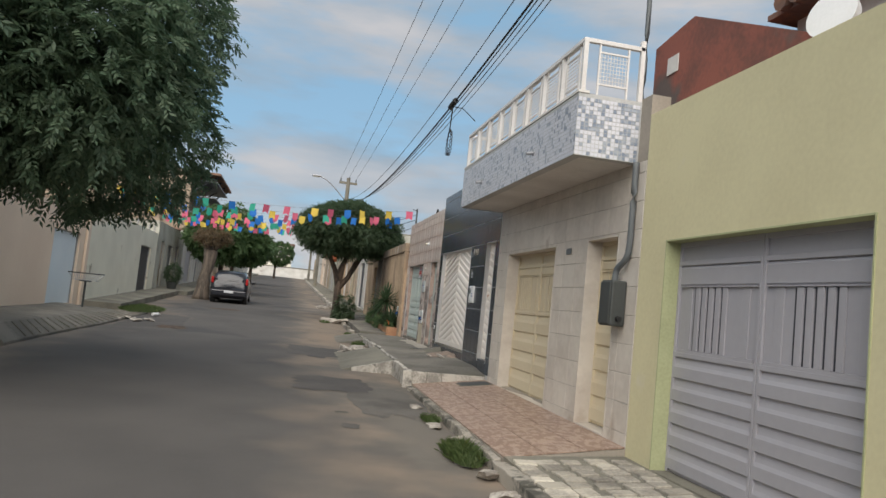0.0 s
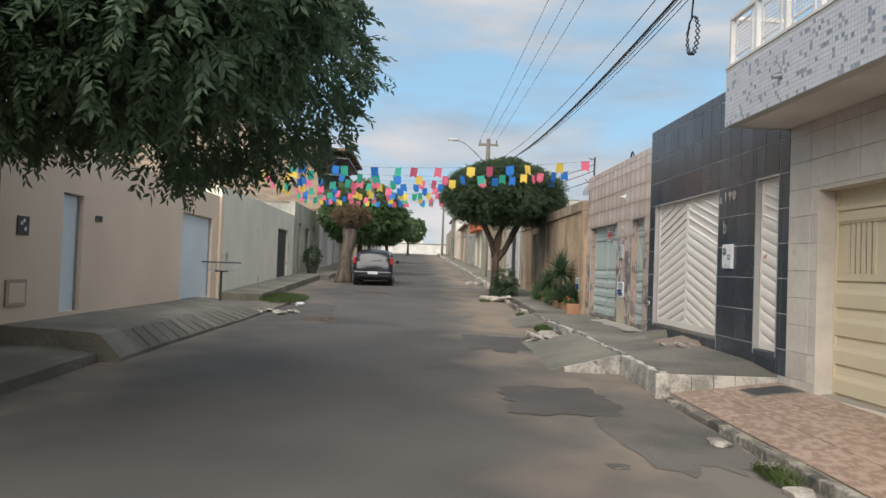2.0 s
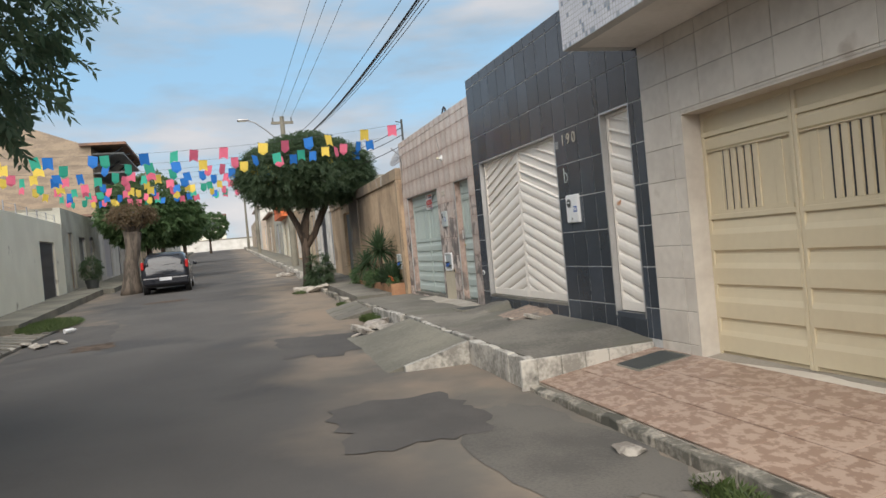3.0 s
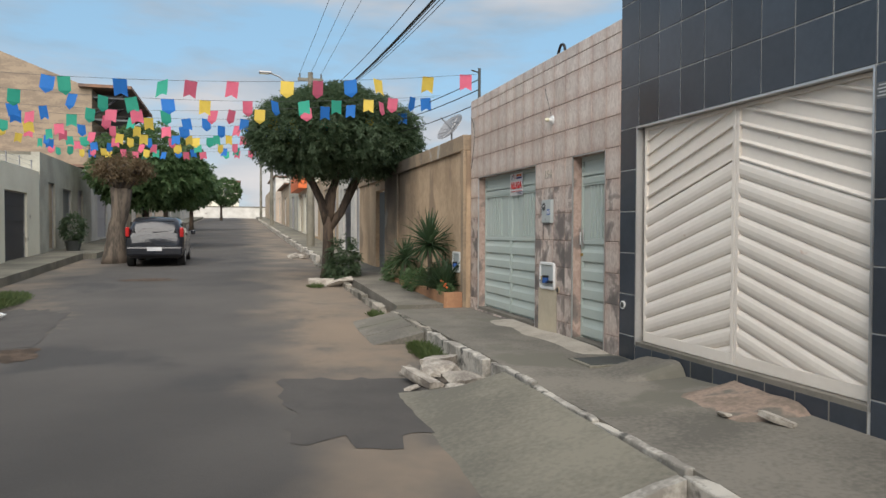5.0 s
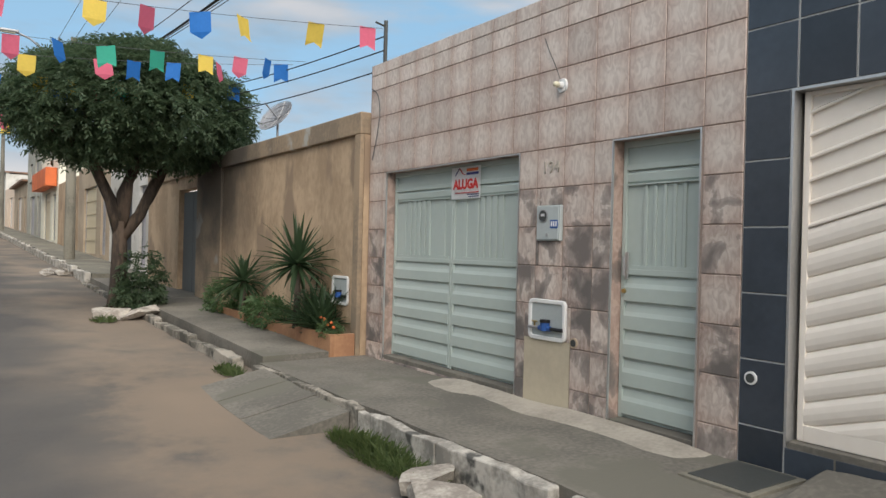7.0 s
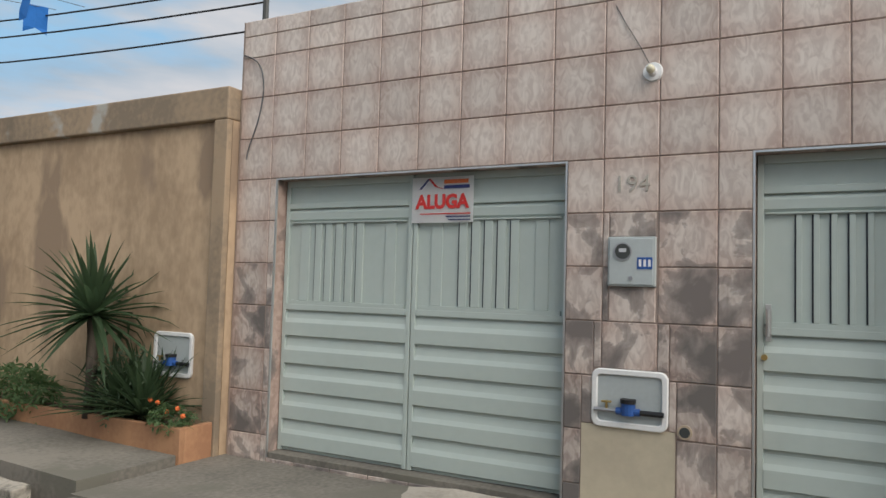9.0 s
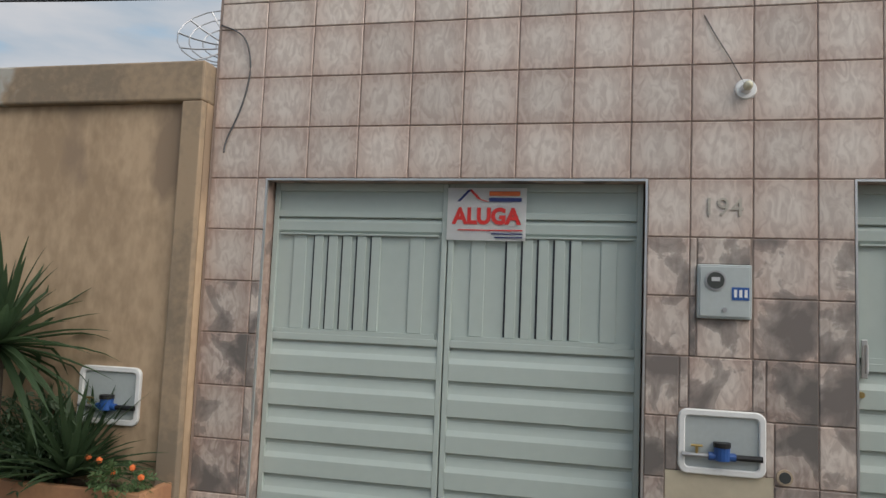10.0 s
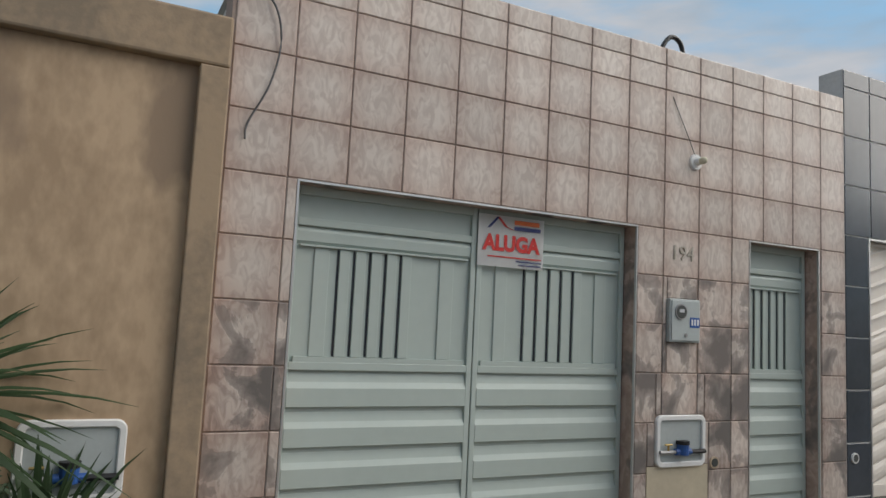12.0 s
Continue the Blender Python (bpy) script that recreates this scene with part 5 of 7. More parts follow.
NEEM = [((-3.9, 10.3, 5.2), (2.35, 2.5, 2.4)), ((-2.8, 9.6, 4.3), (1.45, 1.7, 1.5)), ((-2.9, 11.2, 3.85), (1.6, 1.6, 1.3)), ((-5.2, 9.2, 4.4), (1.9, 1.9, 1.7)), ((-2.6, 10.8, 5.4), (1.35, 1.6, 1.6)), ((-5.0, 8.0, 5.0), (1.9, 1.6, 1.8)), ((-4.2, 10.0, 3.75), (1.7, 1.7, 1.0))]
foliage("crown", NEEM, 15000, 0.27, 14, 0.105, M_LEAF, neem, 3, droop=0.22)


def street_tree(name, label, x, y, trunk_h, crown, n, bark, leafmat, seed, leaf=0.13, fork=None, lean=0.0):
    t = thing(name, label, "tree")
    z0 = gz(y) + 0.05
    bm = tube(bmesh.new(), [(x, y, z0 - 0.1), (x + lean * 0.2, y, z0 + 0.3), (x + lean * 0.5, y, z0 + trunk_h * 0.6), (x + lean, y, z0 + trunk_h)], [0.2, 0.15, 0.13, 0.12], 10)
    for v in bm.verts:
        v.co += 0.025 * noise.noise_vector(v.co * 4)
    part("trunk", bm, bark, t, smooth=True)
    for (c, r) in crown:
        part("limb", limbs(bmesh.new(), (x + lean, y, z0 + trunk_h * 0.9), [(c, ((x + lean + c[0]) / 2 + 0.1, (y + c[1]) / 2, z0 + trunk_h * 1.05 + 0.2))], 0.09), bark, t, smooth=True)
    foliage("crown", crown, n, 0.24, 10, leaf, leafmat, t, seed, droop=0.1, fill=0.75)
    return t


right_tree = street_tree("street_tree", "clipped street tree with a flat dense mushroom crown and forked trunk", 2.02, 27.7, 1.5,
                         [((2.2, 27.8, 4.25), (1.9, 1.7, 0.98)), ((1.35, 27.5, 4.15), (1.15, 1.3, 0.85)), ((3.15, 28.0, 4.2), (1.15, 1.3, 0.85)), ((2.2, 27.6, 4.75), (1.2, 1.2, 0.55))], 12500, M_BARK, M_LEAF2, 5, 0.085)
# the two long forks of its trunk
for pts in (((2.02, 27.7, 2.0), (1.85, 27.7, 2.6), (1.6, 27.65, 3.1), (1.15, 27.6, 3.6)), ((2.04, 27.7, 1.95), (2.35, 27.75, 2.35), (2.6, 27.8, 2.95), (3.0, 27.85, 3.6)), ((2.02, 27.7, 2.1), (2.05, 27.7, 2.7), (2.25, 27.7, 3.2), (2.4, 27.7, 3.6))):
    part("limb", tube(bmesh.new(), pts, [0.12, 0.10, 0.085, 0.06], 9), M_BARK, right_tree, smooth=True)
street_tree("street_tree", "bushy bright green street tree behind a parked car", -3.7, 42.0, 2.2, [((-3.6, 42, 4.5), (2.1, 2.2, 1.6)), ((-2.6, 42.5, 4.1), (1.4, 1.5, 1.2)), ((-4.3, 41.8, 4.0), (1.2, 1.4, 1.0))], 4200, M_BARK, M_LEAF3, 8, 0.19)
street_tree("street_tree", "small round far street tree", -3.2, 64.0, 2.2, [((-3.2, 64, 5.0), (1.8, 1.8, 1.3))], 1500, M_BARK, M_LEAF3, 9, 0.24)
street_tree("street_tree", "far street tree in dull green", -4.0, 54.0, 2.0, [((-4.0, 54, 4.7), (1.4, 1.5, 1.1))], 1200, M_BARK, M_LEAF2, 10, 0.22)
street_tree("street_tree", "round far tree near the street's end", -1.9, 100.0, 2.0, [((-1.4, 100, 6.6), (1.7, 1.7, 1.5))], 900, M_BARK, M_LEAF3, 11, 0.3)
# pruned tree with a dry head
dry = thing("pruned_tree", "pruned street tree with a dry brown head of twigs", "tree")
zb = gz(34.2)
bm = tube(bmesh.new(), [(-3.75, 34.3, zb - 0.1), (-3.72, 34.3, zb + 0.25), (-3.7, 34.3, zb + 0.5), (-3.66, 34.3, zb + 0.8), (-3.66, 34.3, zb + 1.1), (-3.6, 34.3, zb + 1.4), (-3.53, 34.3, zb + 1.8), (-3.5, 34.3, zb + 2.3)], [0.40, 0.34, 0.28, 0.26, 0.25, 0.25, 0.28, 0.3], 16)
for v in bm.verts:
    v.co += 0.09 * noise.noise_vector(v.co * 3)
part("trunk", bm, M_BARK_LIGHT, dry, smooth=True)
for i in range(9):
    a = i * 0.7
    part("stub", tube(bmesh.new(), [(-3.5, 34.3, zb + 2.1), (-3.5 + 0.3 * math.cos(a), 34.3 + 0.3 * math.sin(a), zb + 2.5), (-3.5 + 0.65 * math.cos(a), 34.3 + 0.65 * math.sin(a), zb + 2.95)], [0.1, 0.08, 0.05], 7), M_BARK_LIGHT, dry, smooth=True)
foliage("dry_head", [((-3.5, 34.3, zb + 2.95), (0.72, 0.7, 0.3))], 700, 0.3, 6, 0.12, M_DRY, dry, 12, droop=0.3)


# ---- things of the pink house ----
PATCH = (18.42, 18.985, 0.5, 1.14)
WMETER = (18.463, 18.914, 1.135, 1.481)
EMETER = (18.542, 18.826, 1.98, 2.28)


def seated(parent, x, yc, zc, w, h, d, t, r, material):
    """A frame with rounded corners, let into a wall and standing proud of it."""
    def loop(ww, hh, rr):
        out = []
        for cx, cz, a0 in ((1, 1, 0), (-1, 1, 90), (-1, -1, 180), (1, -1, 270)):
            for k in range(6):
                a = radians(a0 + 18 * k)
                out.append((yc + cx * (ww / 2 - rr) + rr * math.cos(a), zc + cz * (hh / 2 - rr) + rr * math.sin(a)))
        return out
    bm = bmesh.new()
    rings = [[bm.verts.new((xx, y, z)) for y, z in lp] for xx, lp in
             ((x + 0.04, loop(w, h, 0.05)), (x - d * 0.7, loop(w, h, 0.05)), (x - d, loop(w - 0.012, h - 0.012, 0.046)), (x - d, loop(w - 2 * t + 0.012, h - 2 * t + 0.012, 0.028)),
              (x - d * 0.7, loop(w - 2 * t, h - 2 * t, 0.024)), (x + 0.04, loop(w - 2 * t, h - 2 * t, 0.024)))]
    n = len(rings[0])
    for p, q in zip(rings, rings[1:] + rings[:1]):
        for k in range(n):
            bm.faces.new((p[k], p[(k + 1) % n], q[(k + 1) % n], q[k]))
    bmesh.ops.recalc_face_normals(bm, faces=bm.faces[:])
    return part("frame", bm, material, parent)


def water_meter_box(label, x, yc, zc, w, h):
    g = thing("water_meter_box", label, "meter box", "water meter boxes")
    seated(g, x, yc, zc, w, h, 0.022, 0.036, 0.014, M_BOXWHITE)
    part("back", boxes((x - 0.006, x - 0.002, yc - w / 2 + 0.03, yc + w / 2 - 0.03, zc - h / 2 + 0.03, zc + h / 2 - 0.03)), M_BOXGREY, g)
    z = zc - 0.07
    X = x - 0.03
    m = part("meter", rod(rod(bmesh.new(), (X, yc, z - 0.02), (X, yc, z + 0.05), 0.042, seg=14), (X, yc - 0.07, z), (X, yc + 0.07, z), 0.022, seg=10), M_BLUE, g, "blue plastic water meter")
    part("cap", rod(bmesh.new(), (X, yc, z + 0.05), (X, yc, z + 0.075), 0.046, seg=14), M_BLACKPL, m)
    part("pipe", rod(bmesh.new(), (X, yc + 0.07, z), (X, yc + w / 2 - 0.02, z), 0.013), M_STEEL, g)
    part("pipe", rod(bmesh.new(), (X, yc - 0.07, z), (X, yc - w / 2 + 0.02, z), 0.016), M_BLACKPL, g)
    part("tap", rod(rod(bmesh.new(), (X, yc + 0.13, z), (X, yc + 0.13, z + 0.05), 0.008), (X, yc + 0.10, z + 0.05), (X, yc + 0.16, z + 0.05), 0.007), M_BRASS, g)


water_meter_box("white plastic water meter box let into the pink wall", WX - 0.006, 18.69, 1.308, 0.452, 0.348)
water_meter_box("white plastic water meter box let into the ochre wall", OX, 22.43, 1.33, 0.45, 0.37)


def electric_box(label, x, yc, zc, w, h, material):
    g = thing("electricity_meter_box", label, "meter box")
    part("body", boxes((x - 0.03, x + 0.05, yc - w / 2, yc + w / 2, zc - h / 2, zc + h / 2), bevel=0.006), material, g)
    part("door", boxes((x - 0.038, x - 0.031, yc - w / 2 + 0.012, yc + w / 2 - 0.012, zc - h / 2 + 0.012, zc + h / 2 - 0.012), bevel=0.003), material, g)
    dy, dz = yc + w * 0.17, zc + h * 0.20
    ring = part("window", rod(bmesh.new(), (x - 0.036, dy, dz), (x - 0.046, dy, dz), 0.055, seg=20), M_STEEL, g, "round meter window with a dark dial")
    part("dial", rod(bmesh.new(), (x - 0.044, dy, dz), (x - 0.048, dy, dz), 0.046, seg=20), M_DARKBOX, ring)
    part("counter", boxes((x - 0.050, x - 0.046, dy - 0.022, dy + 0.022, dz - 0.004, dz + 0.018)), M_PLATE, ring)
    st = part("sticker", boxes((x - 0.041, x - 0.0375, yc - w / 2 + 0.015, yc - w / 2 + 0.105, zc - 0.045, zc + 0.025)), M_BLUE, g, "blue sticker with pale marks")
    for k in range(3):
        part("mark", boxes((x - 0.0425, x - 0.041, yc - w / 2 + 0.025 + 0.027 * k, yc - w / 2 + 0.04 + 0.027 * k, zc - 0.03, zc + 0.012)), M_BOXWHITE, st)
    part("lock", rod(bmesh.new(), (x - 0.037, yc, zc - h / 2 + 0.05), (x - 0.045, yc, zc - h / 2 + 0.05), 0.014), M_STEEL, g)


electric_box("grey metal electricity meter box with a round window and sticker", WX - 0.006, 18.684, 2.13, 0.284, 0.30, M_BOXGREY)
electric_box("white electricity meter box on black tiles", WX - 0.006, 13.42, 1.94, 0.30, 0.34, M_BOXWHITE)

# bulkhead lamp holder with a bulb
lamp = thing("wall_lamp", "white round porcelain lamp holder with a small bulb", "lamp")
part("base", rod(bmesh.new(), (WX - 0.004, 18.575, 3.278), (WX - 0.022, 18.575, 3.278), 0.062, 0.055, seg=20), M_BOXWHITE, lamp)
part("socket", rod(bmesh.new(), (WX - 0.022, 18.575, 3.278), (WX - 0.06, 18.575, 3.278), 0.030, 0.026, seg=14), M_BOXWHITE, lamp)
bm = bmesh.new()
bmesh.ops.create_uvsphere(bm, u_segments=14, v_segments=10, radius=0.026, matrix=pose(WX - 0.08, 18.575, 3.278) @ Matrix.Diagonal((1.4, 1, 1, 1)))
part("bulb", bm, M_BULB, lamp, smooth=True)


def cable(name, label, pts, r, material, category="cable", seg=6, smooth_steps=6):
    """A cable through the points, rounded off."""
    P = [Vector(p) for p in pts]
    out = []
    for i in range(len(P) - 1):
        a, b, c, d = P[max(i - 1, 0)], P[i], P[i + 1], P[min(i + 2, len(P) - 1)]
        for k in range(smooth_steps):
            t = k / smooth_steps
            out.append(0.5 * (2 * b + (c - a) * t + (2 * a - 5 * b + 4 * c - d) * t * t + (3 * b - a - 3 * c + d) * t ** 3))
    out.append(P[-1])
    return tagged(part(name, tube(bmesh.new(), out, [r] * len(out), seg), material, smooth=True), label, category)


cable("lamp_cord", "thin grey cord down to the lamp holder", [(WX - 0.012, 18.80, 3.72), (WX - 0.016, 18.74, 3.60), (WX - 0.016, 18.66, 3.46), (WX - 0.02, 18.58, 3.30)], 0.003, M_THINCABLE)
cable("loose_wire", "loose dark wire hanging down the pink tiles", [(WX - 0.01, 21.86, 3.80), (WX - 0.03, 21.68, 3.70), (WX - 0.03, 21.62, 3.50), (WX - 0.03, 21.66, 3.25), (WX - 0.02, 21.76, 3.02), (WX - 0.03, 21.77, 2.93)], 0.006, M_THINCABLE)
cable("roof_hose", "black curved pipe end above the parapet", [(WX + 0.15, 18.78, 3.95), (WX + 0.15, 18.77, 4.13), (WX + 0.15, 18.68, 4.25), (WX + 0.15, 18.58, 4.22), (WX + 0.15, 18.55, 4.08), (WX + 0.15, 18.55, 3.9)], 0.018, M_BLACKPL, "pipe", 8)
num = tagged(new("house_number"), "pale metal house number 194 on pink tiles", "house number")
for i, ch in enumerate("194"):
    lettering("digit", ch, 0.145, M_NUMBER, num, Matrix.Translation((WX - 0.012, 18.765 - 0.075 * i, 2.60)) @ FACE_W)
num = tagged(new("house_number"), "pale metal house number 190 on black tiles", "house number")
for i, ch in enumerate("190"):
    lettering("digit", ch, 0.19, M_NUMBER, num, Matrix.Translation((WX - 0.012, 13.56 - 0.14 * i, 2.78)) @ FACE_W)
num = tagged(new("house_number"), "small dark house number plate on cream tiles", "house number")
part("plate", boxes((WX - 0.02, WX - 0.008, 8.40, 8.56, 2.50, 2.58)), M_SLATE, num)

st = thing("sticker", "small pale printed sticker on black tiles", "sticker")
part("sheet", boxes((WX - 0.0085, WX - 0.0065, 13.69, 13.79, 2.70, 2.80)), M_SLATE, st)
for k in range(4):
    part("text_line", boxes((WX - 0.0095, WX - 0.0085, 13.70, 13.78 - 0.01 * (k % 2), 2.714 + 0.022 * k, 2.722 + 0.022 * k)), M_PLATE, st)
mk = thing("wall_hook", "small pale grey curled metal hook on black tiles", "hook")
part("curl", tube(bmesh.new(), [(WX - 0.016, 13.57 - 0.055 * math.sin(a), 2.33 + 0.06 * math.cos(a)) for a in (radians(200 - 24 * i) for i in range(11))], [0.006] * 11, 6), M_BOXGREY, mk, smooth=True)
part("stem", rod(bmesh.new(), (WX - 0.016, 13.59, 2.27), (WX - 0.016, 13.59, 2.45), 0.006), M_BOXGREY, mk)

# the letting banner on the gate
SX = WX + 0.10
sign = thing("rental_banner", "white rental banner lettered in red, taped to the gate", "sign")
bm = bmesh.new()
grid_sheet(bm, [0, 1, 2, 3, 4, 5, 6], [0, 1, 2, 3], lambda x, y: 0)
for v in bm.verts:
    u, w = v.co.x / 6, v.co.y / 3
    v.co = Vector((SX - 0.0015 * math.sin(u * 5 + w * 2) - 0.004, 20.29 - 0.49 * u, 2.40 + 0.325 * w))
bmesh.ops.solidify(bm, geom=bm.faces[:], thickness=0.001)
part("sheet", bm, M_PAPER, sign)
T0 = SX - 0.0085
lettering("word", "ALUGA", 0.135, M_REDINK, sign, Matrix.Translation((T0, 20.045, 2.545)) @ FACE_W, 0.0006, 0.43, 0.006)
part("mark", boxes((T0 - 0.001, T0, 19.84, 20.03, 2.676, 2.704)), M_ORANGE, sign)
part("mark", boxes((T0 - 0.001, T0, 19.83, 20.03, 2.64, 2.664)), M_NAVY, sign)
for a, b, m in ((20.23, 20.16, M_NAVY), (20.16, 20.10, M_REDINK), (20.10, 20.05, M_REDINK)):
    bm = bmesh.new()
    za, zb = (2.64, 2.715) if m is M_NAVY else ((2.715, 2.655) if a > 20.12 else (2.655, 2.64))
    vs = [bm.verts.new((T0 - 0.001, y, z)) for y, z in ((a, za), (a - 0.02, za), (b - 0.02, zb), (b, zb))]
    bm.faces.new(vs)
    part("mark", bm, m, sign)
for i, (w, z) in enumerate(((0.40, 2.463), (0.19, 2.442), (0.17, 2.420))):
    part("text_line", boxes((T0 - 0.001, T0, 19.82, 19.82 + w, z - 0.004, z + 0.004)), (M_REDINK, M_NAVY, M_NAVY)[i], sign)
# fittings of the entrance door
h = thing("door_handle", "chrome pull handle and lock on the entrance door", "handle")
part("grip", rod(bmesh.new(), (WX + 0.07, 17.94, 1.72), (WX + 0.07, 17.94, 1.87), 0.010), M_ALU, h)
part("plate", boxes((WX + 0.098, WX + 0.11, 17.925, 17.955, 1.69, 1.90), bevel=0.003), M_ALU, h)
part("lock", rod(bmesh.new(), (WX + 0.09, 17.96, 1.60), (WX + 0.112, 17.96, 1.60), 0.018), M_BRASS, h)
for y, z, m in ((18.37, 1.15, M_TAN), (16.81, 1.12, M_BOXWHITE)):
    p = thing("pipe_end", "short capped pipe end in the wall tiles", "pipe end", "pipe ends")
    part("collar", rod(bmesh.new(), (WX - 0.004, y, z), (WX - 0.02, y, z), 0.042, seg=16), m, p)
    part("mouth", rod(bmesh.new(), (WX - 0.019, y, z), (WX - 0.023, y, z), 0.03, seg=16), M_DARKBOX, p)
part("render_patch", boxes((WX - 0.006, WX + 0.0, PATCH[0] + 0.004, PATCH[1] - 0.004, 0.52, PATCH[3])), M_PATCHWALL, pink)

# ---- cream house fittings ----
mb = thing("utility_box", "dark grey plastic meter box on cream tiles", "meter box")
part("body", boxes((WX - 0.19, WX - 0.012, 6.72, 7.0, 1.62, 2.12), bevel=0.02), M_DARKBOX, mb)
part("lid", boxes((WX - 0.205, WX - 0.191, 6.735, 6.985, 1.64, 2.10), bevel=0.006), M_DARKBOX, mb)
part("nut", rod(bmesh.new(), (WX - 0.1, 6.72, 1.70), (WX - 0.1, 6.67, 1.70), 0.03), M_BLACKPL, mb)
cable("drain_pipe", "grey conduit pipe down the cream wall", [(WX - 0.05, 6.66, 3.42), (WX - 0.05, 6.66, 2.9), (WX - 0.05, 6.67, 2.5), (WX - 0.06, 6.72, 2.35), (WX - 0.08, 6.86, 2.25), (WX - 0.09, 6.88, 2.11)], 0.035, M_SLATE, "pipe", 10)
for y, x in ((11.56, 3.17), (16.68, 3.2)):
    d = thing("drain_cover", "dark flat metal drain cover let into the pavement", "drain cover", "drain covers")
    z = (gz(11.5) * 0.35 + 0.165 + 0.125 * (x + 0.25 - 2.42) + 0.026) if y < 12 else 0.584
    part("plate", boxes((x, x + 0.5, y - 0.2, y + 0.2, z - 0.02, z), bevel=0.004), M_DARKBOX, d)
    part("rim", boxes((x - 0.04, x + 0.54, y - 0.24, y + 0.24, z - 0.04, z - 0.006), bevel=0.004), M_CONC, d)
    if y < 12:
        c = Vector((x + 0.25, y, z))
        d.matrix_world = Matrix.Translation(c) @ Euler((0, -math.atan(0.125), 0)).to_matrix().to_4x4() @ Matrix.Translation(-c)

# ---- planter and plants ----
planter = thing("planter", "long low terracotta-tiled planter box against the ochre wall", "planter")
PX0, PX1 = 3.27, OX - 0.065
part("front", boxes((PX0, PX0 + 0.05, 21.9, 26.6, 0.5, 0.84), bevel=0.006), M_PLANTER, planter)
part("end", boxes((PX0 + 0.05, PX1, 21.9, 21.95, 0.5, 0.84), bevel=0.006), M_PLANTER, planter)
part("end", boxes((PX0 + 0.05, PX1, 26.55, 26.6, 0.5, 0.84), bevel=0.006), M_PLANTER, planter)
part("soil", boxes((PX0 + 0.05, PX1, 21.95, 26.55, 0.5, 0.80)), M_SOIL, planter)


def blades(name, base, n, length, width, seed, material, parent, low=-0.3, up=1.0, stiff=0.25):
    """Long pointed leaves that spread from one heart."""
    rg = random.Random(seed)
    for i in range(n):
        a = i * 2.39996 + rg.uniform(-0.2, 0.2)
        el = low + (up * 1.5 - low) * ((i + 0.5) / n)
        L = length * rg.uniform(0.6, 1.12)
        d = Vector((math.cos(a) * math.cos(el), math.sin(a) * math.cos(el), math.sin(el)))
        s = d.cross(Vector((0, 0, 1)))
        s = s.normalized() if s.length > 0.01 else Vector((1, 0, 0))
        bm = bmesh.new()
        prev = None
        for k in range(6):
            t = k / 5
            p = Vector(base) + d * L * t + Vector((0, 0, -stiff * L * t * t))
            w = width * (0.55 + 1.2 * t * (1 - t)) * (1 - t ** 3) + 0.001
            if p.x > OX - 0.02:
                p.x = OX - 0.02
            row = [bm.verts.new(p - s * w), bm.verts.new(p + Vector((0, 0, -w * 0.5))), bm.verts.new(p + s * w)]
            if prev:
                bm.faces.new((prev[0], prev[1], row[1], row[0]))
                bm.faces.new((prev[1], prev[2], row[2], row[1]))
            prev = row
        part(name, bm, material, parent)


def yucca(label, x, y, z0, h, n, length, seed):
    t = thing("yucca", label, "plant", "yuccas in the planter")
    part("stem", tube(bmesh.new(), [(x, y, z0), (x + 0.01, y, z0 + h * 0.5), (x, y, z0 + h)], [0.05, 0.045, 0.05], 9), M_BARK_LIGHT, t, smooth=True)
    blades("leaf", (x, y, z0 + h), n, length, 0.033, seed, M_YUCCA, t, low=-0.55)


yucca("tall yucca with stiff pointed green leaves in the planter", 3.30, 22.98, 0.80, 0.84, 95, 0.84, 1)
yucca("second yucca with stiff pointed leaves in the planter", 3.36, 25.2, 0.80, 0.5, 70, 0.72, 2)
low_plant = thing("leafy_plant", "dense dark green strap-leaved plant in the planter", "plant")
for i, (y, n, L) in enumerate(((22.52, 100, 0.8), (22.8, 70, 0.72))):
    blades("leaf", (3.45, y, 0.85), n, L, 0.026, 20 + i, M_YUCCA, low_plant, low=0.25, up=0.95, stiff=0.25)
foliage("fine_leaves", [((3.45, 22.8, 1.05), (0.14, 0.2, 0.26))], 150, 0.16, 8, 0.06, M_LEAF, low_plant, 33, droop=0.2)
bush = thing("low_bush", "low bright green bush at the planter's end", "bush")
foliage("leaves", [((3.36, 26.1, 0.98), (0.22, 0.45, 0.28)), ((3.36, 24.2, 0.93), (0.16, 0.6, 0.18))], 620, 0.16, 8, 0.07, M_LEAF3, bush, 34, droop=0.0)
fl = thing("marigold", "small orange flowers with green leaves in the planter", "flower")
foliage("leaves", [((3.36, 22.1, 0.88), (0.1, 0.14, 0.08))], 140, 0.08, 6, 0.04, M_LEAF3, fl, 35, droop=0.0)
for i, (dy, dz) in enumerate(((0, 0.10), (0.14, 0.06), (0.30, 0.14), (0.24, 0.12), (-0.06, 0.05))):
    bm = bmesh.new()
    bmesh.ops.create_icosphere(bm, subdivisions=1, radius=0.022, matrix=pose(3.33 + 0.02 * (i % 2), 22.0 + dy, 0.87 + dz))
    part("flower_head", bm, M_ORANGE, fl)


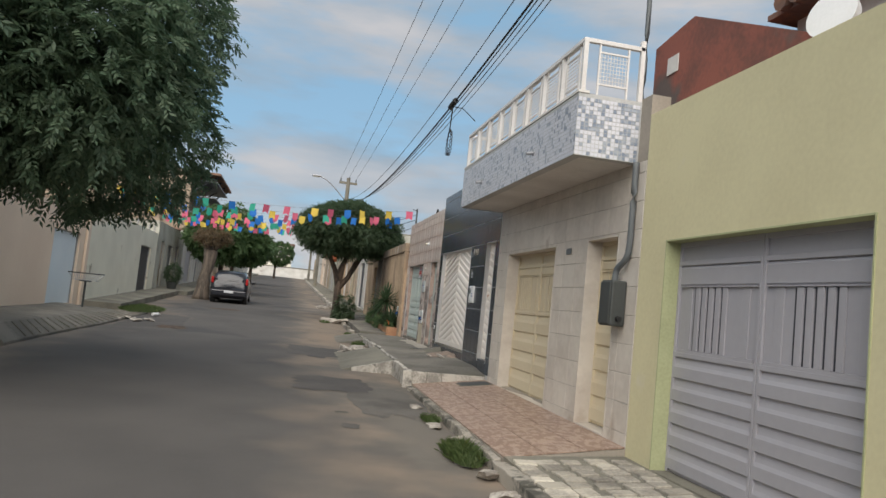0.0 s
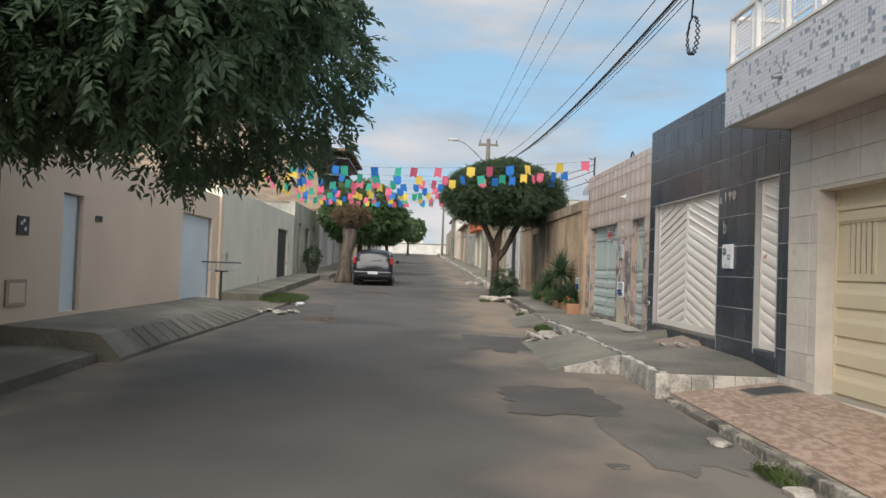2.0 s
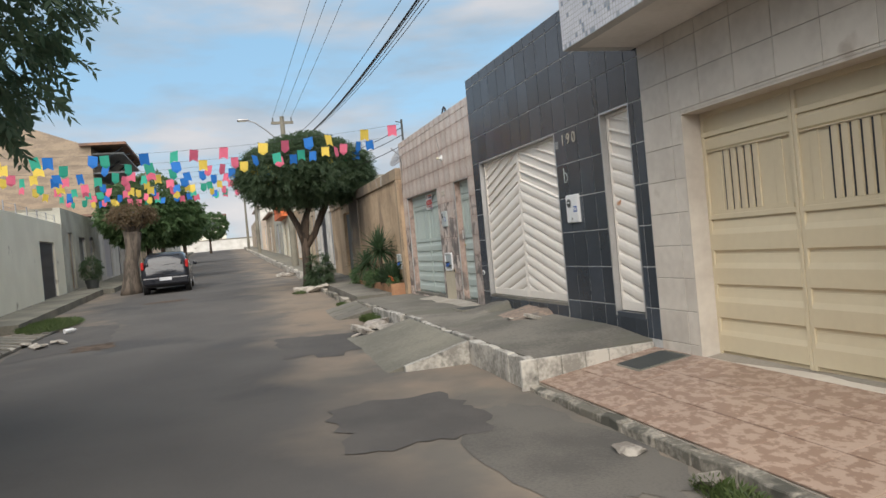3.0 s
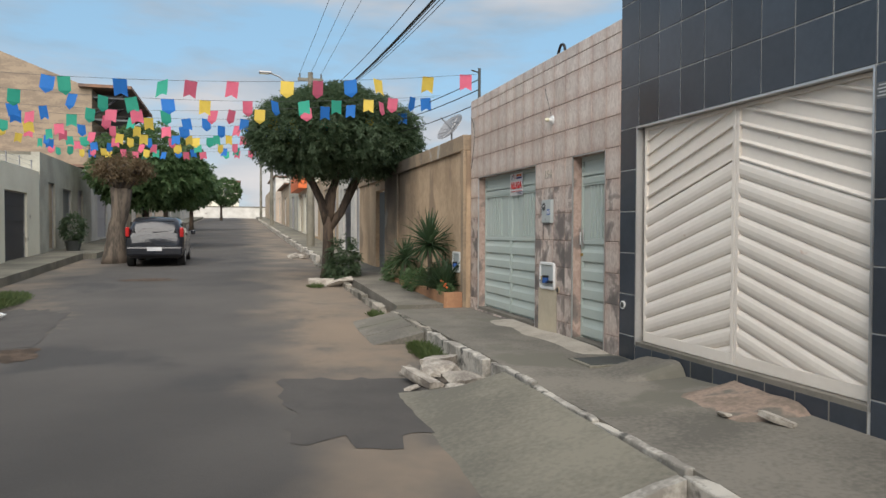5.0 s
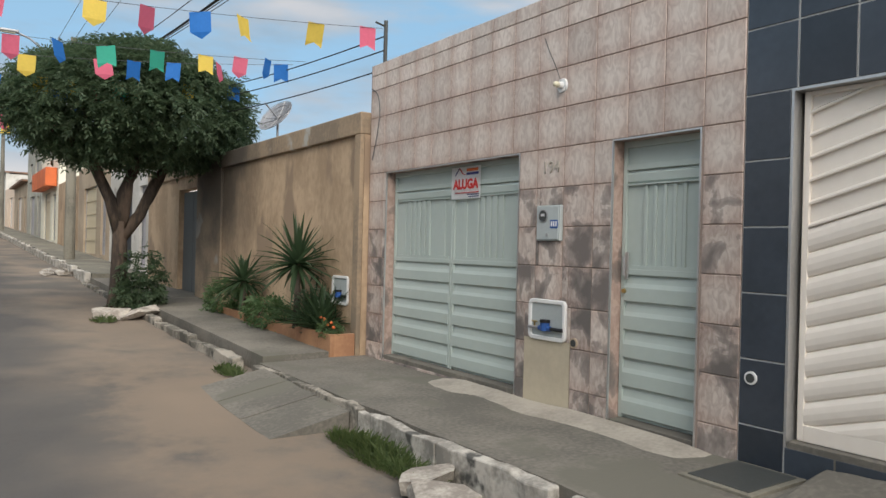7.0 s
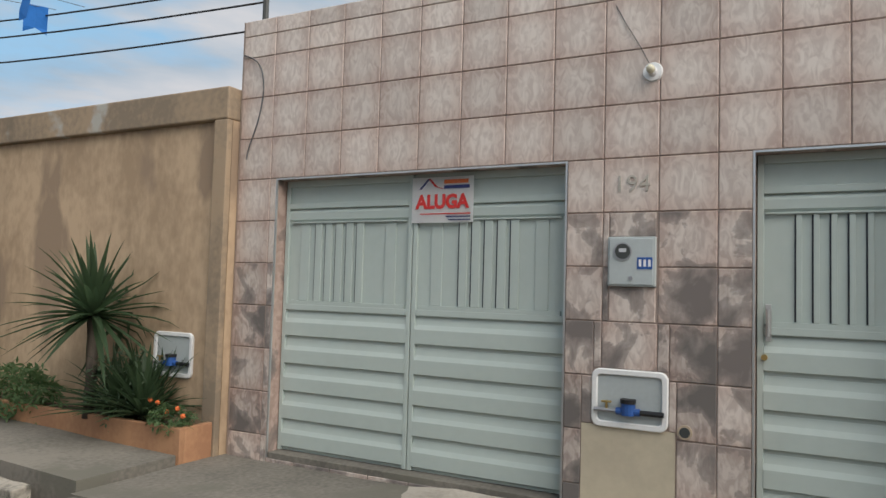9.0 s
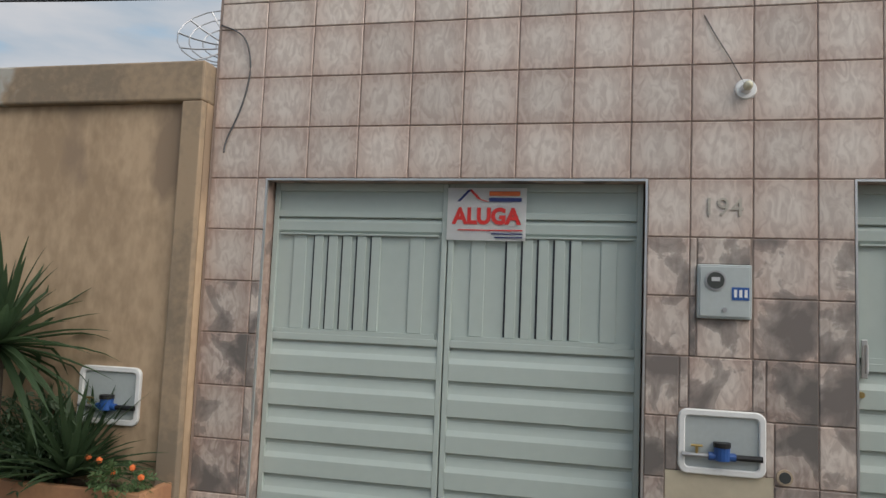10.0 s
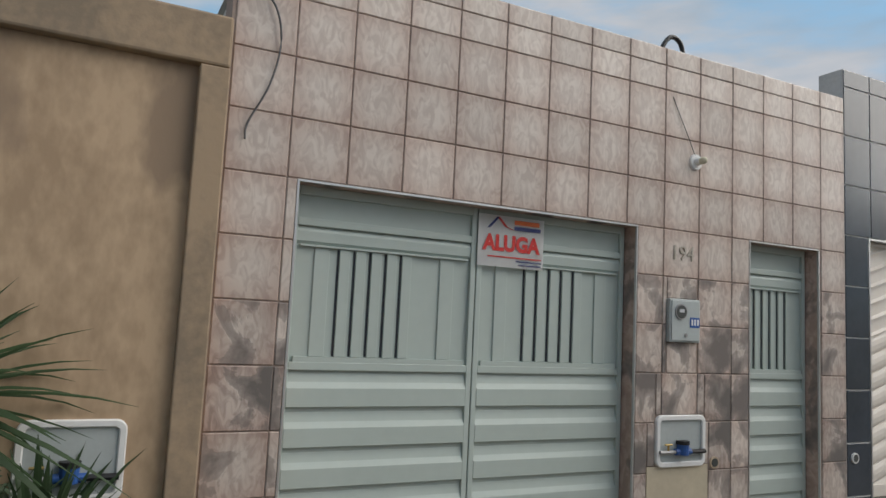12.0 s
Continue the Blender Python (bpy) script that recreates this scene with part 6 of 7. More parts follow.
# ---- clutter at the kerb ----
def chunk(bm, c, s, seed, flat=0.28):
    """A broken slab of concrete: a block cut by uneven planes, lying tilted."""
    rg = random.Random(seed)
    bmesh.ops.create_cube(bm, size=2)
    for k in range(7):
        no = Vector((rg.uniform(-1, 1), rg.uniform(-1, 1), rg.uniform(-0.35, 0.35))).normalized()
        r = bmesh.ops.bisect_plane(bm, geom=bm.verts[:] + bm.edges[:] + bm.faces[:], plane_co=no * rg.uniform(0.62, 0.95), plane_no=no, clear_outer=True)
        bmesh.ops.holes_fill(bm, edges=[e for e in bm.edges if e.is_boundary])
    bmesh.ops.triangulate(bm, faces=bm.faces[:])
    bmesh.ops.subdivide_edges(bm, edges=bm.edges[:], cuts=1)
    rot = Euler((rg.uniform(-0.3, 0.3), rg.uniform(-0.3, 0.3), rg.uniform(0, 6.28))).to_matrix()
    for v in bm.verts:
        co = v.co + 0.10 * noise.noise_vector(v.co * 2.2 + Vector((seed, 0, 0)))
        v.co = Vector(c) + rot @ Vector((co.x * s, co.y * s * 1.4, co.z * s * flat))
    bmesh.ops.recalc_face_normals(bm, faces=bm.faces[:])
    return bm


def rubble(label, places, group="broken kerb pieces"):
    for i, (x, y, dz, s) in enumerate(places):
        ob = part("concrete_chunk", chunk(bmesh.new(), (x, y, gz(y) + dz * 0.8), s * 0.82, int(x * 31 + y * 17) % 50), M_RUBBLE)
        tagged(ob, label, "rubble", group)


rubble("broken pale concrete kerb chunk lying in the gutter", [(1.75, 17.25, 0.03, 0.22), (2.0, 17.75, 0.06, 0.24), (2.1, 17.2, 0.04, 0.2), (1.95, 16.95, 0.02, 0.13), (1.65, 17.75, 0.02, 0.09), (2.15, 18.1, 0.06, 0.20),
                                                           (1.55, 17.05, 0.01, 0.07), (1.85, 17.45, 0.09, 0.12)])
rubble("small cement fragment lying before the white gate", [(3.42, 14.2, 0.42, 0.11), (3.2, 14.5, 0.39, 0.06)], "cement fragments")
rubble("pale broken stone at the foot of the tree", [(1.75, 26.75, 0.10, 0.26), (2.15, 26.7, 0.10, 0.28), (1.8, 27.2, 0.05, 0.2)], "stones at the tree foot")
rubble("whitish stone in the gutter by the porch", [(2.15, 8.5, 0.0, 0.11), (2.2, 9.15, 0.0, 0.13), (2.12, 9.9, 0.0, 0.10), (2.22, 7.75, 0.01, 0.12), (2.2, 6.2, 0.02, 0.16), (2.15, 5.5, 0.02, 0.16)], "gutter stones")
rubble("debris stone in the far gutter", [(1.7 + 0.13 * i, 35.6 + 0.35 * ((i * 7) % 4), 0.06, 0.16 + 0.02 * (i % 3)) for i in range(6)], "far debris")
rubble("small stone by the pavement's end", [(-4.25 + 0.16 * i, 20.6 + 0.25 * ((i * 5) % 3), 0.03, 0.09 + 0.02 * (i % 2)) for i in range(6)], "stones by the high pavement")
rubble("flat stone at the foot of the neem", [(-4.5, 9.75, 0.0, 0.2), (-4.95, 9.9, 0.02, 0.2), (-4.85, 9.55, 0.0, 0.14)], "stones at the neem foot")


def grass_patch(label, c, rx, ry, n, h, seed):
    rg = np.random.default_rng(seed)
    a, r = rg.uniform(0, 6.283, n), np.sqrt(rg.random(n))
    P = np.stack([c[0] + rx * r * np.cos(a), c[1] + ry * r * np.sin(a), np.array([gz(c[1])] * n) - 0.01], 1)
    d = np.stack([rg.normal(0, 0.5, n), rg.normal(0, 0.5, n), rg.uniform(0.6, 1.2, n)], 1)
    d /= np.linalg.norm(d, axis=1)[:, None]
    s = np.stack([-np.sin(a), np.cos(a), 0 * a], 1) * 0.006
    L = (h * rg.uniform(0.4, 1.1, n) * (1.1 - 0.6 * r))[:, None]
    V = np.stack([P - s, P + s, P + d * L * 0.6 + s * 0.7, P + d * L + np.array([0, 0, -0.15]) * L], 1).reshape(-1, 3)
    me = bpy.data.meshes.new("grass")
    me.from_pydata(V.tolist(), [], np.arange(n * 4).reshape(-1, 4).tolist())
    me.materials.append(M_GRASS)
    tagged(new("grass", me), label, "grass", kind="stuff")


grass_patch("tuft of green grass in the gutter", (2.13, 18.75), 0.16, 0.75, 1500, 0.22, 1)
grass_patch("tuft of weeds in the gutter", (2.12, 22.05), 0.14, 0.3, 500, 0.16, 2)
grass_patch("clump of grass by the porch kerb", (2.12, 7.0), 0.2, 0.55, 1600, 0.26, 3)
grass_patch("weeds in the gutter by the porch", (2.15, 8.9), 0.12, 0.3, 500, 0.16, 4)
grass_patch("patch of grass at the end of a pavement", (-4.4, 24.6), 0.6, 1.9, 5000, 0.3, 5)
grass_patch("tuft of weeds at the stones", (1.6, 26.5), 0.2, 0.25, 400, 0.18, 6)
sap = thing("shrub", "leafy shrub growing at the foot of the street tree", "shrub")
foliage("leaves", [((2.35, 27.45, 1.25), (0.3, 0.3, 0.5)), ((2.3, 27.4, 0.95), (0.33, 0.33, 0.3))], 520, 0.18, 8, 0.09, M_LEAF2, sap, 41, droop=0.1)
part("stem", rod(bmesh.new(), (2.33, 27.45, 0.6), (2.34, 27.45, 1.3), 0.02), M_BARK, sap)
pot = thing("potted_plant", "dark round potted shrub by the wall", "plant")
part("pot", rod(bmesh.new(), (-5.6, 37.9, gz(37.9) + 0.1), (-5.6, 37.9, gz(37.9) + 0.5), 0.2, 0.28, seg=16), M_DARKBOX, pot)
foliage("leaves", [((-5.6, 37.9, gz(37.9) + 0.95), (0.3, 0.3, 0.45))], 300, 0.2, 8, 0.1, M_LEAF2, pot, 42, droop=0.0)

# ---- left pavement things ----
st = thing("rubbish_stand", "metal street stand with a wire basket on a post", "bin stand")
sx, sy = -5.45, 21.5
part("post", rod(bmesh.new(), (sx, sy, 0.5), (sx, sy, 1.36), 0.03), M_DARKBOX, st)
part("base", rod(bmesh.new(), (sx, sy, 1.34), (sx, sy, 1.37), 0.16, 0.16, seg=16), M_DARKBOX, st)
part("rim", boxes((sx - 0.42, sx + 0.42, sy - 0.25, sy - 0.225, 1.56, 1.59), (sx - 0.42, sx + 0.42, sy + 0.225, sy + 0.25, 1.56, 1.59), (sx - 0.42, sx - 0.395, sy - 0.225, sy + 0.225, 1.56, 1.59), (sx + 0.395, sx + 0.42, sy - 0.225, sy + 0.225, 1.56, 1.59)), M_DARKBOX, st)
for i in range(13):
    u = -0.4 + 0.8 * i / 12
    for s in (-1, 1):
        part("wire", rod(bmesh.new(), (sx + u, sy + s * 0.237, 1.57), (sx + u * 0.75, sy + s * 0.15, 1.38), 0.005, seg=5), M_STEEL, st)
part("floor", boxes((sx - 0.31, sx + 0.31, sy - 0.16, sy + 0.16, 1.37, 1.38)), M_STEEL, st)
pl = thing("wall_plaque", "dark decorated plaque on the peach wall", "plaque")
part("plate", boxes((LX + 0.002, LX + 0.02, 13.70, 14.0, 1.88, 2.15), bevel=0.003), M_DARKBOX, pl)
for y, z in ((13.80, 2.05), (13.90, 1.97), (13.86, 2.09)):
    part("mark", rod(bmesh.new(), (LX + 0.02, y, z), (LX + 0.023, y, z), 0.03, seg=10), M_BOXWHITE, pl)
pl = thing("number_plate", "small dark plate on the peach wall", "plaque")
part("plate", boxes((LX + 0.002, LX + 0.015, 16.12, 16.38, 2.22, 2.32), bevel=0.003), M_DARKBOX, pl)
pl = thing("water_meter_box", "beige plastic meter box on the peach wall", "meter box")
part("frame", boxes((LX + 0.002, LX + 0.03, 13.48, 14.0, 0.88, 1.26), bevel=0.012), M_TAN, pl)
part("door", boxes((LX + 0.03, LX + 0.036, 13.54, 13.94, 0.93, 1.21), bevel=0.004), M_PEACH, pl)


# ---- parked car ----
def car(label, x, y, z, L=3.75, W=1.62, H=1.47):
    """A small hatchback seen from behind; its nose points along +y."""
    c = thing("car", label, "car")
    # length, half width at sill, belt and roof, and heights of sill, belt and top
    S = ((0.00, 0.60, 0.66, 0.55, 0.36, 0.72, 0.78), (0.05, 0.72, 0.78, 0.56, 0.30, 0.90, 1.02), (0.16, 0.75, 0.80, 0.57, 0.24, 0.95, 1.30), (0.38, 0.76, 0.81, 0.58, 0.22, 0.96, 1.43),
         (1.0, 0.77, 0.81, 0.60, 0.20, 0.95, 1.47), (1.9, 0.77, 0.81, 0.60, 0.20, 0.93, 1.45), (2.35, 0.77, 0.81, 0.58, 0.20, 0.92, 1.30), (2.75, 0.77, 0.81, 0.66, 0.20, 0.91, 0.99), (3.3, 0.74, 0.78, 0.62, 0.22, 0.84, 0.88), (3.68, 0.62, 0.66, 0.50, 0.28, 0.66, 0.72), (3.75, 0.5, 0.55, 0.4, 0.35, 0.58, 0.6))
    bm = bmesh.new()
    rings = []
    for d, a, b, r, s, be, t in S:
        half = [(0, s), (a * 0.9, s), (a, s + 0.1), (b, (s + be) / 2 + 0.05), (b - 0.02, be), (r + 0.03, t - 0.08), (r - 0.05, t - 0.02), (0, t)]
        ring = [(px, pz) for px, pz in half] + [(-px, pz) for px, pz in half[-2:0:-1]]
        rings.append([bm.verts.new((x + px, y + d, z + pz)) for px, pz in ring])
    n = len(rings[0])
    for p, q in zip(rings, rings[1:]):
        for k in range(n):
            bm.faces.new((p[k], p[(k + 1) % n], q[(k + 1) % n], q[k]))
    bm.faces.new(rings[0])
    bm.faces.new(rings[-1][::-1])
    bmesh.ops.recalc_face_normals(bm, faces=bm.faces[:])
    body = part("body", bm, M_CARPAINT, c, smooth=True)
    bm = bmesh.new()
    vs = [bm.verts.new((x + px, y + py, z + pz)) for px, py, pz in ((-0.60, 0.045, 0.98), (0.60, 0.045, 0.98), (0.50, 0.20, 1.33), (-0.50, 0.20, 1.33))]
    bm.faces.new(vs)
    bmesh.ops.solidify(bm, geom=bm.faces[:], thickness=-0.02)
    part("rear_window", bm, M_GLASS_DARK, c)
    part("bumper", boxes((x - 0.76, x + 0.76, y - 0.07, y + 0.2, z + 0.32, z + 0.58), bevel=0.05), M_CARPAINT, c)
    part("number_plate", boxes((x - 0.2, x + 0.2, y - 0.085, y - 0.072, z + 0.46, z + 0.57)), M_PLATE, c, "pale number plate")
    for s in (-1, 1):
        part("tail_light", boxes((x + s * 0.785, x + s * 0.68, y + 0.0, y + 0.16, z + 0.86, z + 1.14), bevel=0.03), M_RED, c, "red tail light")
        part("mirror", boxes((x + s * 0.84, x + s * 0.98, y + 2.45, y + 2.55, z + 0.93, z + 1.07), bevel=0.03), M_CARPAINT, c)
        part("side_window", boxes((x + s * 0.72, x + s * 0.70, y + 0.6, y + 2.3, z + 1.0, z + 1.3), bevel=0.008), M_GLASS_DARK, c)
        for d in (0.62, 3.0):
            w = part("wheel", rod(bmesh.new(), (x + s * 0.60, y + d, z + 0.29), (x + s * 0.79, y + d, z + 0.29), 0.29, seg=24), M_TYRE, c)
            part("rim", rod(bmesh.new(), (x + s * 0.78, y + d, z + 0.29), (x + s * 0.80, y + d, z + 0.29), 0.18, seg=20), M_STEEL, w)
    part("wiper", rod(bmesh.new(), (x - 0.05, y + 0.03, z + 0.99), (x + 0.35, y + 0.06, z + 1.03), 0.01), M_BLACKPL, c)


car("small black hatchback car parked by the kerb", -2.38, 32.4, gz(33) - 0.02)

# ---- street lighting, wires and flags ----
pole = thing("utility_pole", "concrete utility pole with a crossarm and wires", "pole")
PXX, PYY = 2.74, 39.4
part("shaft", tube(bmesh.new(), [(PXX, PYY, gz(PYY) - 0.3), (PXX, PYY, 4.5), (PXX, PYY, 8.2)], [0.17, 0.14, 0.10], 10), M_CONC, pole)
part("crossarm", boxes((PXX - 0.5, PXX + 0.5, PYY - 0.05, PYY + 0.05, 7.85, 7.97)), M_CONC, pole)
for dx in (-0.42, 0.0, 0.42):
    part("insulator", rod(bmesh.new(), (PXX + dx, PYY, 7.97), (PXX + dx, PYY, 8.15), 0.04, 0.03), M_SLATE, pole)
part("lamp_arm", tube(bmesh.new(), [(PXX - 0.1, PYY, 6.95), (PXX - 0.7, PYY, 7.55), (PXX - 1.2, PYY, 7.95), (PXX - 1.55, PYY, 8.08)], [0.03] * 4, 8), M_STEEL, pole)
part("lamp_head", boxes((PXX - 2.0, PXX - 1.5, PYY - 0.1, PYY + 0.1, 8.05, 8.14), bevel=0.03), M_STEEL, pole)
part("lens", boxes((PXX - 1.95, PXX - 1.6, PYY - 0.07, PYY + 0.07, 8.03, 8.048)), M_BULB, pole)


def more_pole(y, x, h):
    p = thing("utility_pole", "far concrete utility pole", "pole", "far utility poles")
    part("shaft", tube(bmesh.new(), [(x, y, gz(y) - 0.3), (x, y, gz(y) + h * 0.5), (x, y, gz(y) + h)], [0.17, 0.14, 0.10], 8), M_CONC, p)
    part("crossarm", boxes((x - 0.5, x + 0.5, y - 0.05, y + 0.05, gz(y) + h - 0.4, gz(y) + h - 0.28)), M_CONC, p)


for y in (72, 100):
    more_pole(y, 2.7, 7.2)
more_pole(-3.5, 2.75, 8.6)


def sag(a, b, drop, n=14):
    a, b = Vector(a), Vector(b)
    return [a.lerp(b, i / n) + Vector((0, 0, -4 * drop * (i / n) * (1 - i / n))) for i in range(n + 1)]


for k, (dx, dz, r) in enumerate(((0, 0, 0.018), (0.10, 0.10, 0.010), (0.22, 0.20, 0.008), (-0.12, 0.26, 0.008), (0.34, 0.30, 0.007))):
    cable("power_cable", "black overhead cable between poles" if k == 0 else "thin dark overhead wire between poles",
          sag((2.74 + dx, 39.4, 6.75 + dz), (2.76 + dx, -3.5, 6.75 + dz), 1.42 + 0.03 * k), r, M_CABLE if k == 0 else M_THINCABLE, "overhead wire", 6, 2)
    cable("power_cable", "far dark overhead wire", sag((2.74 + dx, 39.4, 6.75 + dz), (2.7 + dx, 72, 8.6 + dz), 0.7), max(r, 0.012), M_CABLE, "overhead wire", 5, 2)
for k, dx in enumerate((-0.42, 0.0, 0.42)):
    cable("power_wire", "thin high overhead wire", sag((2.74 + dx, 39.4, 8.15), (2.75 + dx, -3.5, 8.9), 0.25), 0.007, M_THINCABLE, "overhead wire", 5, 2)
for k, (z0, z1) in enumerate(((4.45, 6.6), (4.28, 6.4), (4.05, 6.0))):
    cable("service_wire", "thin black service wire to the pink house", sag((WX + 0.12, 21.8, z0), (2.8, 39.3, z1), 0.5), 0.009, M_CABLE, "overhead wire", 5, 2)
knot = thing("cable_joint", "dark cable splice with a hanging coil of wire", "cable joint")
part("splice", rod(bmesh.new(), (2.74, 12.15, 5.42), (2.74, 12.6, 5.40), 0.05), M_CABLE, knot)
part("coil", tube(bmesh.new(), [(2.74 + 0.03 * math.sin(3 * i), 12.4 + 0.17 * math.sin(i * 2 * math.pi / 20), 4.68 + 0.24 * math.cos(i * 2 * math.pi / 20)) for i in range(41)], [0.010] * 41, 5), M_CABLE, knot)
part("tail", tube(bmesh.new(), sag((2.74, 12.35, 5.4), (2.74, 12.45, 4.9), 0.0, 4), [0.012] * 5, 5), M_CABLE, knot)
part("tail", tube(bmesh.new(), [(2.74, 12.5, 5.4), (2.9, 12.2, 5.3), (3.1, 12.0, 5.05)], [0.008] * 3, 5), M_CABLE, knot)

fp = thing("flag_post", "short thin post that holds the flag strings", "post")
part("post", rod(bmesh.new(), (WX + 0.10, 21.75, 3.7), (WX + 0.10, 21.75, 4.62), 0.025), M_DARKBOX, fp)
part("hook", rod(bmesh.new(), (WX + 0.10, 21.75, 4.55), (WX - 0.04, 21.75, 4.58), 0.012), M_DARKBOX, fp)
frg = random.Random(21)


def flag_mesh(k, i):
    bm = bmesh.new()
    w, hh = 0.11, 0.27
    low = 0.055 if i % 3 else -0.05        # a notched or a pointed lower edge
    rows = [(0, w), (-hh * 0.4, w), (-hh * 0.8, w)]
    A = [[bm.verts.new((s * ww, 0.018 * math.sin(3 * zz + s + i), zz)) for s in (-1, 0, 1)] for zz, ww in rows]
    for a, b in zip(A, A[1:]):
        for j in range(2):
            bm.faces.new((a[j], a[j + 1], b[j + 1], b[j]))
    tip = bm.verts.new((0, 0.01, -hh * 0.8 + (low if low > 0 else 0) - (0 if low > 0 else 0.07)))
    c1, c2 = bm.verts.new((-w, 0.0, -hh)), bm.verts.new((w, 0.0, -hh))
    if low > 0:
        bm.faces.new((A[2][0], A[2][1], c1))
        bm.faces.new((A[2][1], A[2][2], c2))
    else:
        bm.faces.new((A[2][0], A[2][1], tip))
        bm.faces.new((A[2][1], A[2][2], tip))
    return mesh_of(bm, "flag", FLAGS[k])


FLAG_MESH = [[flag_mesh(k, i) for i in range(3)] for k in range(4)]
for s in range(10):
    yr, yl = 21.75 + 1.35 * s, 22.6 + 1.75 * s
    zr, zl = 4.52 + 0.034 * 1.35 * s, 4.38 + 0.04 * s
    if s % 2:
        yr, yl = yr + 0.9, yl - 0.5
    fs = thing("flag_string", "string of coloured paper festival flags across the street", "bunting", "festival flag strings")
    P = sag((WX + 0.05, yr, zr), (LX, yl, zl), 0.25 + 0.03 * (s % 3), 20)
    part("string", tube(bmesh.new(), P, [0.003] * len(P), 4), M_THINCABLE, fs)
    n = 17
    for i in range(n):
        t = (i + 0.1 + 0.8 * frg.random()) / n
        a, b = Vector((WX, yr, zr)), Vector((LX, yl, zl))
        p = a.lerp(b, t) + Vector((0, 0, -4 * (0.25 + 0.03 * (s % 3)) * t * (1 - t)))
        f = new("flag", FLAG_MESH[frg.choice((0, 1, 2, 3))][frg.choice((0, 1, 2))])
        f.parent = fs
        f.matrix_local = Matrix.Translation(p) @ Euler((0.25 * math.sin(i * 2.1 + s), 0.12 * math.sin(i * 1.3), 0.7 * math.sin(i * 3.7 + s * 2))).to_matrix().to_4x4() @ Matrix.Diagonal((0.95 + 0.1 * math.sin(i * 5.0), 1, 1, 1))

# roof dish behind the ochre wall
dish = thing("satellite_dish", "grey mesh satellite dish on a roof pole", "dish")
c, dn = Vector((6.0, 30.6, 4.9)), Vector((-0.75, -0.25, 0.6)).normalized()
q = dn.to_track_quat("Z", "Y").to_matrix().to_4x4()
for k in range(12):
    a = k * math.pi / 6
    part("rib", tube(bmesh.new(), [(Matrix.Translation(c) @ q) @ Vector((r * math.cos(a), r * math.sin(a), 0.45 * r * r)) for r in (0.03, 0.18, 0.34, 0.48)], [0.008] * 4, 4), M_STEEL, dish)
for r in (0.14, 0.26, 0.38, 0.48):
    part("hoop", tube(bmesh.new(), [(Matrix.Translation(c) @ q) @ Vector((r * math.cos(j * math.pi / 10), r * math.sin(j * math.pi / 10), 0.45 * r * r)) for j in range(21)], [0.006] * 21, 4), M_STEEL, dish)
part("feed", rod(bmesh.new(), tuple(c), tuple(c + dn * 0.5), 0.02), M_STEEL, dish)
part("pole", rod(bmesh.new(), tuple(c), (c.x, c.y, 2.4), 0.03), M_STEEL, dish)
copy_thing(dish, pose(-0.4, -7.75, -0.5))
# only the farther dish has a solid bowl
bm = bmesh.new()
bmesh.ops.create_circle(bm, cap_ends=True, cap_tris=True, segments=24, radius=0.47)
bmesh.ops.subdivide_edges(bm, edges=[e for e in bm.edges if not e.is_boundary], cuts=3)
for v in bm.verts:
    v.co.z = 0.45 * (v.co.x ** 2 + v.co.y ** 2) - 0.008
bmesh.ops.transform(bm, verts=bm.verts[:], matrix=Matrix.Translation(c) @ q)
bmesh.ops.solidify(bm, geom=bm.faces[:], thickness=0.004)
part("reflector", bm, M_STEEL, dish)
bd = thing("satellite_dish", "white solid satellite dish on the yellow house roof", "dish")
bm = bmesh.new()
rod(bm, (WX + 0.45, 4.35, 4.25), (WX + 0.36, 4.32, 4.27), 0.19, 0.21, seg=24)
part("reflector", bm, M_BOXWHITE, bd)
part("mast", rod(bmesh.new(), (WX + 0.47, 4.35, 4.25), (WX + 0.47, 4.35, 3.6), 0.03), M_STEEL, bd)
cable("roof_mast", "grey pole rising behind the balcony", [(WX + 0.1, 6.95, 3.5), (WX + 0.1, 6.95, 4.7), (WX + 0.1, 6.95, 6.6)], 0.03, M_SLATE, "pole", 8)
bottle = thing("plastic_bottle", "crumpled clear plastic litter by the grass", "litter")
part("body", rod(bmesh.new(), (-3.75, 22.6, gz(22.6) + 0.05), (-3.6, 22.75, gz(22.6) + 0.06), 0.05, 0.04), M_BOXWHITE, bottle)
part("neck", rod(bmesh.new(), (-3.6, 22.75, gz(22.6) + 0.06), (-3.56, 22.79, gz(22.6) + 0.06), 0.02, 0.015), M_BOXWHITE, bottle)

